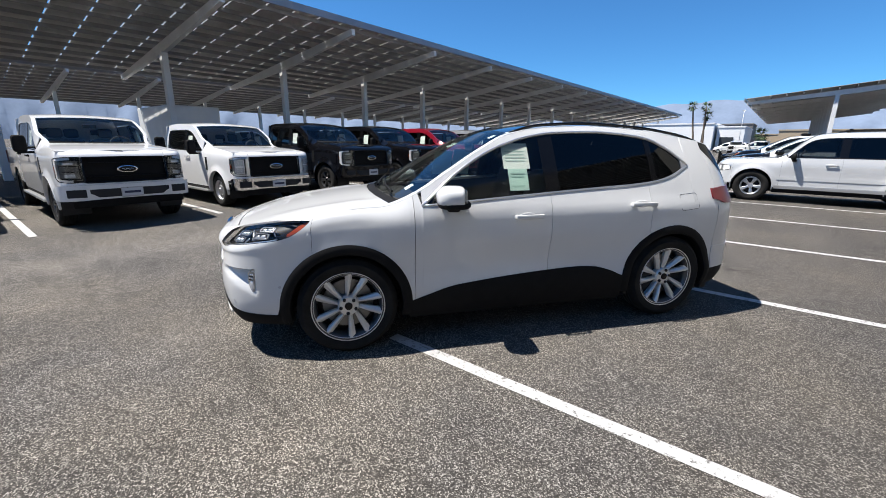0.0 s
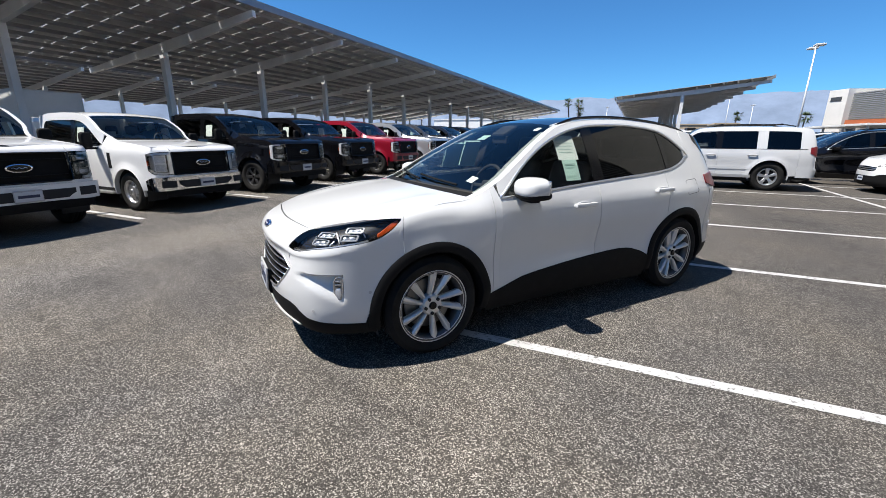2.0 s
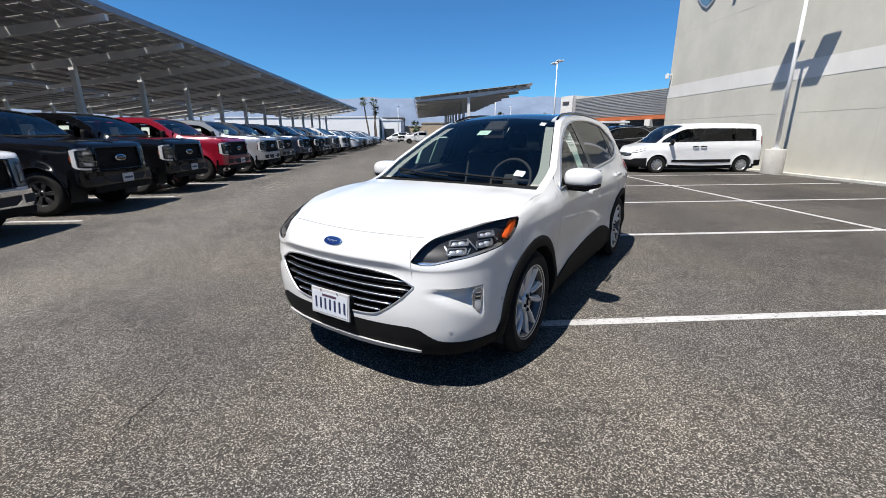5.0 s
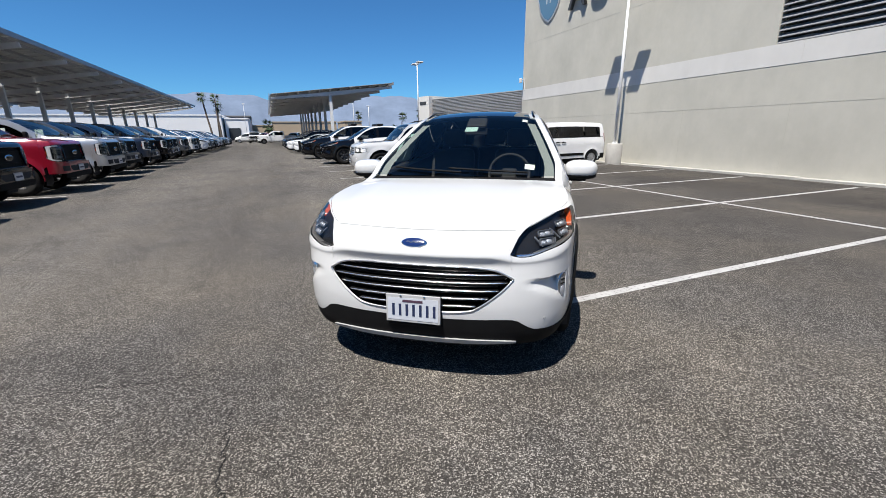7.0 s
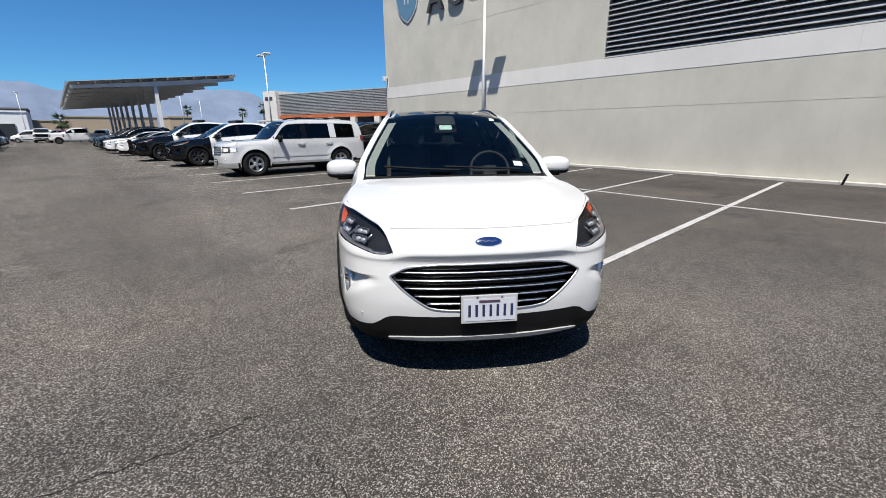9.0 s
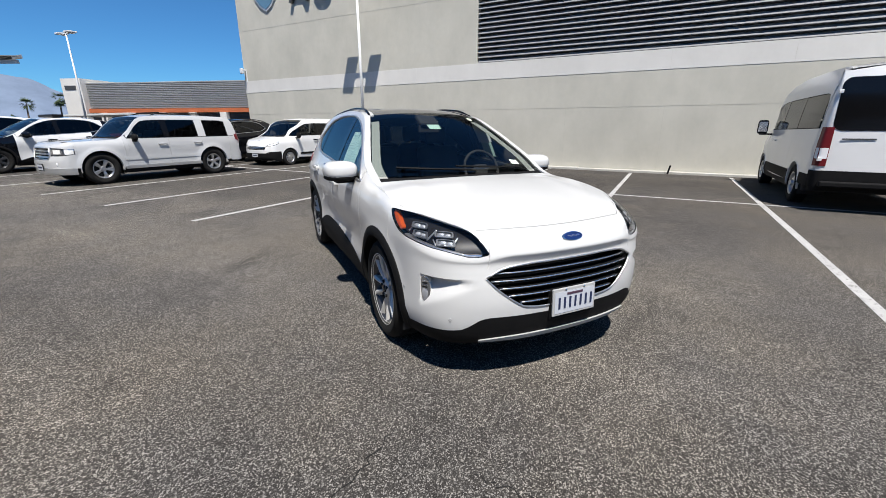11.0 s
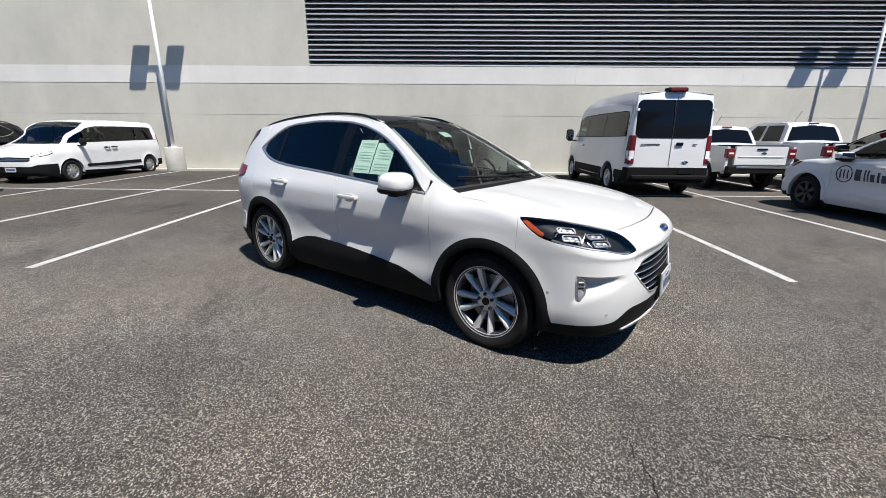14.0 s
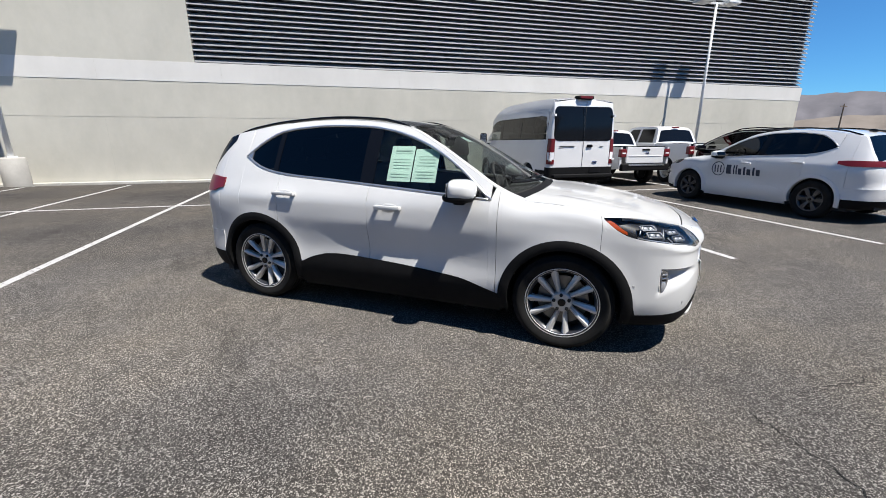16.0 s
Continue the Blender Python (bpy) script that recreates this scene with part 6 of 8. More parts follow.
SUV = dict(
    dent=pocket, fog_a=fog_place, paint=WHITE_PAINT, fine=1.35, axles=(1.348, -1.362), axle_dz=(-0.018, 0.011), wheel=0.36, arch=0.405, clad=0.054, flare=0.013,
    plan=[(2.305, 0), (2.299, 0.2), (2.272, 0.4), (2.207, 0.61), (2.10, 0.765), (1.91, 0.862), (1.64, 0.902), (1.35, 0.915), (0.9, 0.912), (0.3, 0.908), (-0.3, 0.912),
          (-1, 0.925), (-1.35, 0.93), (-1.7, 0.912), (-1.95, 0.872), (-2.12, 0.78), (-2.24, 0.6), (-2.29, 0.3), (-2.3, 0)],
    ds=[(0.2, -0.06), (0.3, -0.02), (0.42, 0.0), (0.55, -0.012), (0.7, -0.006), (0.85, 0.006), (0.95, 0.0), (1.03, -0.022), (1.10, -0.055), (1.2, -0.10), (1.35, -0.175), (1.5, -0.26), (1.6, -0.325), (1.72, -0.42)],
    dsf=[(0.2, -0.06), (0.3, -0.02), (0.42, 0.0), (0.6, 0.0), (0.8, 0.0), (0.9, -0.006), (0.96, -0.022), (1.0, -0.05), (1.05, -0.10), (1.1, -0.16), (1.3, -0.3), (1.6, -0.45)],
    df=[(0.18, -0.16), (0.24, -0.06), (0.33, -0.02), (0.42, -0.006), (0.5, 0.0), (0.6, -0.006), (0.68, -0.02), (0.735, -0.028), (0.765, -0.018), (0.79, -0.008), (0.81, -0.024), (0.835, -0.075), (0.86, -0.12), (0.9, -0.2), (1.0, -0.5), (1.2, -1.2)],
    dr=[(0.25, -0.12), (0.35, -0.02), (0.5, 0.0), (0.62, 0.0), (0.7, -0.03), (0.9, -0.05), (1.05, -0.08), (1.2, -0.14), (1.35, -0.22), (1.6, -0.4)],
    zc=[(2.36, 0.76), (2.30, 0.815), (2.245, 0.853), (2.19, 0.878), (2.10, 0.908), (2.0, 0.935), (1.9, 0.962), (1.6, 1.022), (1.3, 1.065), (1.1, 1.088), (0.98, 1.122), (0.6, 1.335), (0.3, 1.495), (0.05, 1.60), (-0.3, 1.652), (-0.7, 1.668),
        (-1.2, 1.645), (-1.6, 1.592), (-1.84, 1.545), (-1.88, 1.50), (-2.05, 1.23), (-2.15, 1.06), (-2.3, 0.92)],
    k=[(2.3, 0.03), (1.9, 0.035), (1.3, 0.04), (1.0, 0.07), (0.5, 0.10), (0.05, 0.105), (-0.5, 0.10), (-1.8, 0.11), (-2.2, 0.11)],
    dlo=[(0.80, 1.052), (0.55, 1.258), (0.3, 1.408), (0.1, 1.490), (-0.1, 1.545), (-0.35, 1.579), (-0.7, 1.588), (-1.0, 1.570), (-1.2, 1.538), (-1.35, 1.475), (-1.48, 1.390), (-1.56, 1.322)],
    belt=[(0.80, 1.048), (0.5, 1.066), (0.0, 1.10), (-0.6, 1.140), (-1.0, 1.165), (-1.2, 1.188), (-1.38, 1.232), (-1.48, 1.275), (-1.56, 1.314)],
    sill=[(2.0, 0.30), (0.95, 0.335), (0.83, 0.365), (0.60, 0.434), (0.50, 0.450), (-0.25, 0.508), (-0.50, 0.518), (-0.62, 0.512), (-0.78, 0.472), (-0.93, 0.415), (-1.9, 0.40)], sill_low=0.20,
    seams=[(0.86, "front_door"), (-0.22, "rear_door"), (-1.12, "quarter_panel")], bumper_x=1.57, tail_x=-1.83,
    dents=[(0.0, 0.60, 0.55, 0.10, -0.020), (0.1, 0.80, 0.9, 0.05, 0.006), (-1.0, 0.98, 0.8, 0.05, 0.008)],
    panes=[(0.72, -0.20, GLASS), (-0.30, -1.17, GLASS_DARK), (-1.205, -1.505, GLASS_DARK)], pillars=[(-0.19, -0.31), (-1.16, -1.21), (0.79, 0.71)],
    top_x=(2.128, 1.115, 1.045, 0.05, -1.84, -2.10), glass_roof=-1.30, roof_inset=0.10, pillar_w=0.055, hood_bow=0.05, hood_gap=0.010,
    brim=[("y", 0.0, 2.242, 0.0, 0.79), ("y", 0.2, 2.237, 0.19, 0.79), ("y", 0.4, 2.200, 0.37, 0.787), ("y", 0.61, 2.098, 0.53, 0.748), ("y", 0.765, 1.97, 0.645, 0.76), ("x", 1.91, 1.80, 0.752, 0.80), ("x", 1.64, 1.60, 0.838, 0.89),
          ("x", 1.45, 1.44, 0.848, 0.93), ("x", 1.2, 1.2, 0.825, 0.95), ("x", 0.9, 0.9, 0.82, 0.97)], folds=[(0.60, 0.07, 0.010, 1.0, 2.0)],
    grille=dict(a=0.565, top=[(0, 0.728), (0.25, 0.728), (0.41, 0.718), (0.47, 0.706), (0.565, 0.658)], bot=[(0, 0.460), (0.22, 0.463), (0.33, 0.476), (0.37, 0.496), (0.49, 0.582), (0.565, 0.652)],
                slats=(0.496, 0.541, 0.586, 0.631, 0.676), slat_h=0.010, slat_mat=CLAD, bright=True, deep=0.06, rim=(0.006, SATIN)),
    lamp=dict(pts=[("a", 0.553, 0.800, 0.792), ("a", 0.585, 0.836, 0.780), ("a", 0.65, 0.884, 0.776), ("a", 0.72, 0.910, 0.788), ("a", 0.80, 0.928, 0.804), ("a", 0.90, 0.946, 0.816), ("a", 1.0, 0.960, 0.830), ("a", 1.10, 0.970, 0.842),
                   ("a", 1.20, 0.975, 0.862), ("a", 1.28, 0.978, 0.902), ("a", 1.352, 0.975, 0.964)],
              deep=0.05, inner=[(0.82, 0.985, 0.04, (0.24, 0.84), -0.018, AMBER), (0.05, 0.19, 0.05, (0.17, 0.08), -0.012, BRIGHT), (0.06, 0.74, 0.02, 0.07, -0.008, SATIN)]),
    chin=[(0, 0.418), (0.53, 0.416), (0.59, 0.405), (0.645, 0.370), (0.71, 0.337), (0.89, 0.320), (1.25, 0.305)],
    lower=dict(x=1.80, z0=0.232, mat=CLAD, off=0.004, skid=(0.254, 0.288, 0.60, SILVER_PLASTIC)),
    cabin=dict(dash=(1.0, 1.06), rows=[(-0.05, 2), (-0.95, 3)], seat_z=0.56), floor=0.42, bay_top=0.7, dash_mat=DARK,
    mirror=(0.60, 0.985, 1.125), mirror_size=(0.12, 0.135, 0.078), handles=[(-0.02, 0.955), (-1.03, 1.02)],
    tyre=(0.358, 0.235, 0.255, "ten"), wheel_in=0.006,
    rear=dict(gate=0.62, bump_top=0.62, bump_low=0.42, skirt=0.26, bump_off=0.005, mat=WHITE_PAINT, lamps=[(-1.77, None, 1.00, 1.14, RED_LENS)]),
    more=[suv_more],
)
SUV_PLACE = pose(-2.2025, 3.265, 0, 0, 0, -126.3)
vehicle(SUV, "suv", "clean white compact SUV with glass roof and alloy wheels", "SUV", SUV_PLACE)

# ---- other vehicles ----
def recolour(t, old, fresh):
    for ob in t.children_recursive:
        for slot in ob.material_slots:
            if slot.material is old:
                slot.link = "OBJECT"
                slot.material = fresh
    return t


UNSEEN = ("seat_cushion", "seat_back", "headrest", "lug_nuts", "brake_disc", "wheel_back", "print_line", "well_back", "door_liner", "engine_bay", "plate_screw", "parking_sensor", "steering_wheel",
          "inner_mirror", "hub_cap", "bed_floor", "bed_front", "chassis", "handle_cup", "mirror_glass", "rear_sheet", "lip", "under_tray", "emblem_bar")


def again(t, m, label="", swap=(), lean=True):
    """A copy of a vehicle; what can't be seen of one further off is left away."""
    c = copy_thing(t, m)
    if lean:
        for ob in sorted(c.children_recursive, key=lambda o: -len(o.children_recursive)):
            if ob.name.split(".")[0] in UNSEEN:
                bpy.data.objects.remove(ob)
    if label:
        c["label"] = label
    for old, fresh in swap:
        recolour(c, old, fresh)
    return c


def shifted(pts, dz):
    return [(x, z + dz) for x, z in pts]


def truck_spec(dz, r, style, bumper, paint_mat, fine=0.8):
    """A crew-cab pickup; dz raises the body of the taller ones."""
    up = lambda pts: shifted(pts, dz)
    tab = lambda pts: [(z + dz, d) for z, d in pts]
    return dict(
        paint=paint_mat, fine=fine, axles=(1.89, -1.89), wheel=r, arch=r + 0.085, flare=0.034, ws_mat=GLASS_SCREEN, rear_arch=False, half=0.94, fx0=1.0, wide=1.15,
        plan=[(2.79, 0), (2.785, 0.4), (2.77, 0.68), (2.71, 0.86), (2.56, 0.925), (1.9, 0.945), (0.9, 0.945), (0, 0.945), (-0.95, 0.945), (-1.12, 0.92), (-1.16, 0.8), (-1.16, 0.4), (-1.16, 0)],
        ds=tab([(0.2, -0.05), (0.45, -0.01), (0.6, 0), (0.9, 0.004), (1.1, -0.005), (1.2, -0.02), (1.27, -0.03), (1.5, -0.07), (1.75, -0.118), (1.9, -0.16), (2.05, -0.24)]),
        dsf=tab([(0.2, -0.03), (0.6, 0), (1.07, 0), (1.15, -0.012), (1.22, -0.04), (1.285, -0.10), (1.38, -0.22), (1.6, -0.45)]),
        df=tab([(0.2, -0.05), (0.5, 0), (1.04, -0.012), (1.12, -0.03), (1.18, -0.07), (1.23, -0.18), (1.35, -0.6), (1.6, -1.6)]),
        dr=tab([(0.2, 0), (1.2, 0), (1.5, -0.03), (1.9, -0.08), (2.1, -0.2)]),
        zc=up([(2.85, 1.13), (2.75, 1.190), (2.6, 1.235), (2.0, 1.298), (1.5, 1.335), (1.38, 1.365), (0.75, 1.76), (0.55, 1.845), (0.2, 1.90), (-0.3, 1.915), (-0.9, 1.90), (-1.05, 1.87), (-1.2, 1.83)]),
        k=[(2.8, 0.02), (1.5, 0.025), (1.3, 0.05), (0.5, 0.06), (-1.2, 0.06)],
        dlo=up([(1.16, 1.245), (0.95, 1.40), (0.75, 1.54), (0.55, 1.65), (0.35, 1.705), (0.1, 1.725), (-0.5, 1.725), (-0.85, 1.71), (-0.96, 1.66), (-1.02, 1.26)]),
        belt=up([(1.16, 1.24), (0.9, 1.215), (0.6, 1.225), (0, 1.235), (-1.02, 1.25)]),
        sill=[(2.6, 0.42 + dz), (0, 0.42 + dz), (-1.1, 0.42 + dz)], sill_low=0.34 + dz,
        seams=[(1.27, "front_door"), (0.16, "rear_door"), (-0.90, "cab_corner")], bumper_x=2.42, tail_x=-1.02,
        panes=[(1.06, 0.22, GLASS), (0.08, -0.88, GLASS_DARK)], pillars=[(0.23, 0.07), (-0.87, -1.0), (1.14, 1.05)], bright=False,
        top_x=(2.70, 1.48, 1.38, 0.60, -1.10, None), pillar_w=0.06, hood_bow=0.05, cab_back=-1.05, cab_roof=-1.0,
        grille=dict(a=0.60, top=up([(0, 1.125), (0.6, 1.12)]), bot=up([(0, 0.71), (0.6, 0.71)]), slats=[z + dz for z in (0.80, 1.03)], slat_h=0.008, deep=0.05, back=CLAD, slat_mat=CLAD,
                    rim=(0.014, GLOSS_BLACK)),
        lamp=dict(pts=[("y", 0.61, 1.135 + dz, 0.715 + dz), ("y", 0.74, 1.135 + dz, 0.71 + dz), ("y", 0.84, 1.13 + dz, 0.715 + dz), ("x", 2.62, 1.115 + dz, 0.74 + dz), ("x", 2.52, 1.09 + dz, 0.80 + dz)], deep=0.05,
                  inner=[(0.0 if bumper is CHROME else 0.3, 0.95, 0.88, 0.97, -0.006, SATIN if bumper is CHROME else BRACKET), (0.0, 0.16, 0.04, 0.93, -0.006, SATIN) if bumper is CHROME else (0.78, 0.94, 0.04, 0.93, -0.006, BRACKET if paint_mat is BLACK_PAINT else paint_mat), (0.0 if bumper is CHROME else 0.3, 0.95, 0.03, 0.11, -0.006, SATIN if bumper is CHROME else BRACKET),
                         *([(0.2, 0.92, 0.14, 0.86, -0.03, LAMP_INNER), (0.26, 0.62, 0.52, 0.80, -0.012, LENS_BLOCK), (0.26, 0.62, 0.18, 0.46, -0.012, LENS_BLOCK)] if bumper is CHROME else
                           [(0.1, 0.70, 0.17, 0.40, -0.02, LAMP_DIM), (0.1, 0.70, 0.44, 0.62, -0.02, LAMP_DIM), (0.1, 0.70, 0.66, 0.84, -0.02, LAMP_DIM), (0.22, 0.52, 0.22, 0.34, -0.012, LENS_BLOCK), (0.22, 0.52, 0.70, 0.79, -0.012, LENS_BLOCK)]),
                         (0.96, 1.0, 0.3, 0.6, -0.005, AMBER)]),
        chin=[(0, 0.67 + dz), (0.9, 0.67 + dz), (1.3, 0.5 + dz)],
        lower=dict(x=2.50, z0=0.42 + dz, mat=bumper, off=0.055, skid=(0.30 + dz, 0.43 + dz, 0.80, CLAD)),
        cabin=dict(dash=(1.38, 1.29 + dz), rows=[(0.28, 2), (-0.62, 3)], seat_z=0.72 + dz), floor=0.55 + dz, bay_top=0.95 + dz, liner_mat=TRIM_GREY,
        mirror=(1.02, 1.10, 1.33 + dz), mirror_size=(0.06, 0.095, 0.15), mirror_mat=CLAD, handles=[(0.30, 1.10 + dz), (-0.74, 1.11 + dz)], handle_mat=CLAD if style == "black" else paint_mat,
        tyre=(r, 0.25, 0.225 if style == "steel" else 0.235, style), wheel_in=0.0,
        rear=dict(gate=0.7, bump_top=0.55 + dz, bump_low=0.50 + dz, mat=paint_mat, lamps=[]),
        more=[truck_more(dz, r, bumper)],
    )


def truck_more(dz, r, bumper):
    def f(t, sh, body):
        emblem(t, sh.point(0, 0.91 + dz).x + 0.004, 0, 0.92 + dz, 0.15, 0.06, 0, 0, GLOSS_BLACK, "oval black emblem with a chrome ring")
        number_plate(t, 2.79 + 0.066, 0.0, 0.53 + dz, 0, 0, True, True)
        # fog lamps and dark slots in the bumper
        part("bumper_slot", flank(sh, -0.575, 0.575, lambda a: 0.462 + dz + 0.07 * smooth01((abs(a) - 0.46) / 0.11), lambda a: 0.60 + dz, 0.058, 0.0, 0.05, 2), DARK, t, "dark slot across the bumper", True)
        for sg in (1, -1):
            w = flank(sh, sh.a_y(0.62), sh.a_y(0.84), lambda a: 0.475 + dz, lambda a: 0.605 + dz, 0.058, 0.0, 0.05, 2)
            if sg < 0:
                flip(w)
            part("fog_slot", w, DARK, t, "", True)
            part("fog_lamp", oval(0.035, 0.035, 0.012, 14), WHITE_LENS, t, "", True, 0.7).matrix_local = pose(2.80, sg * 0.74, 0.545 + dz, 0, 0, sg * 16)
            # fender vent and running board
            w = flank(sh, sh.a_x(1.43), sh.a_x(1.33), lambda a: 0.80 + dz, lambda a: 1.10 + dz, 0.004, 0.01, 0.03, 4)
            if sg < 0:
                flip(w)
            part("fender_vent", w, CLAD, t, "black fender vent", True)
            part("running_board", boxed(-1.0, 1.38, sg * 0.93 - 0.07, sg * 0.93 + 0.07, 0.30 + dz, 0.35 + dz, 0.015), SATIN if bumper is not BLACK_PAINT else CLAD, t)
            part("mirror_arm", boxed(-0.03, 0.03, min(sg * 0.88, sg * 1.05), max(sg * 0.88, sg * 1.05), 0.0, 0.03, 0.008), CLAD, t).location = (1.03, 0, 1.25 + dz)
        # bed
        zt, zb = 1.19 + dz, 0.52 + dz
        out = [(-1.20, zb), (-1.20, zt), (-2.95, zt + 0.01), (-2.97, zb), (-1.89 - r - 0.08, zb)]
        out += [(-1.89 - (r + 0.08) * math.cos(radians(a)), r + (r + 0.08) * math.sin(radians(a))) for a in range(10, 180, 10) if r + (r + 0.08) * math.sin(radians(a)) > zb]
        out += [(-1.89 + r + 0.08, zb)]
        for sg in (1, -1):
            bm = sheet(out, 0.07, "Y")
            bm.transform(Matrix.Translation((0, 0.945, 0)))
            if sg < 0:
                flip(bm)
            part("bed_side", bm, body, t)
            part("tail_lamp", boxed(-2.985, -2.86, sg * 0.90 - 0.06, sg * 0.90 + 0.06, 0.85 + dz, 1.15 + dz, 0.02), RED_LENS, t, "red tail lamp")
        part("bed_floor", boxed(-2.93, -1.2, -0.87, 0.87, 0.66 + dz, 0.70 + dz), CLAD, t)
        part("bed_front", boxed(-1.26, -1.2, -0.87, 0.87, 0.7 + dz, zt - 0.01), body, t)
        part("tailgate", boxed(-2.98, -2.92, -0.83, 0.83, 0.62 + dz, zt, 0.02), body, t)
        part("rear_bumper", boxed(-3.12, -2.99, -0.92, 0.92, 0.45 + dz, 0.62 + dz, 0.03), bumper if bumper is not body else SATIN, t)
        part("chassis", boxed(-2.9, 2.3, -0.42, 0.42, 0.30 + dz, 0.48 + dz, 0.02), DARK, t)
        # papers behind the side window and windscreen
        for sg in (1, -1):
            w = flank(sh, sh.a_x(0.50), sh.a_x(0.26), lambda a: 1.29 + dz, lambda a: 1.58 + dz, -0.03, 0, 0.1, 3)
            if sg < 0:
                flip(w)
            part("window_sheet", w, PAPER, t, "paper sheet behind the window")
            part("rear_sheet", boxed(0, 0.005, -0.1, 0.1, 0, 0.16), PAPER, t).location = (-0.95, sg * 0.4, 1.35 + dz)
    return f


def truck_at(y, x=-9.1):
    return pose(x - 2.79, y, ground_z(x, y))


T_GROUP = "trucks in the row"
t_white = vehicle(truck_spec(0.08, 0.40, "black", WHITE_COOL, WHITE_COOL, 1.0), "pickup_truck", "white crew-cab pickup truck with a black grille", "pickup truck", truck_at(2.12, -8.95), T_GROUP)
t_work = vehicle(truck_spec(0.0, 0.365, "steel", CHROME, WHITE_COOL, 1.0), "pickup_truck", "white work pickup truck with a chrome bumper", "pickup truck", truck_at(4.97, -9.07), T_GROUP)
t_black = vehicle(truck_spec(0.10, 0.41, "black", BLACK_PAINT, BLACK_PAINT, 1.0), "pickup_truck", "black crew-cab pickup truck with black wheels", "pickup truck", truck_at(7.84, -9.05), T_GROUP)
row = [("black", BLACK_PAINT, "black crew-cab pickup truck parked in the row"), ("red", RED_PAINT, "bright red pickup truck with a black grille"), ("silver", SILVER_PAINT, "silver pickup truck parked beside the red one"),
       ("grey", GREY_PAINT, "dark grey pickup truck with black wheels"), ("grey", BLUE_PAINT, "dark blue pickup truck in the row"), ("black", BLACK_PAINT, "black pickup truck parked in the row"), ("silver", SILVER_PAINT, "silver pickup truck parked in the row"),
       ("grey", GREY_PAINT, "dark grey pickup truck in the row"), ("white", WHITE_COOL, "white pickup truck further along the row"), ("black", BLACK_PAINT, "black pickup truck further along the row")]
for i, (nm, mt, lb) in enumerate(row):
    again(t_black, truck_at(10.72 + 2.87 * i, -9.1 + 0.12 * ((i * 7) % 3 - 1)), lb, [(BLACK_PAINT, mt)] if mt is not BLACK_PAINT else ())
again(t_black, truck_at(-0.75, -9.95))

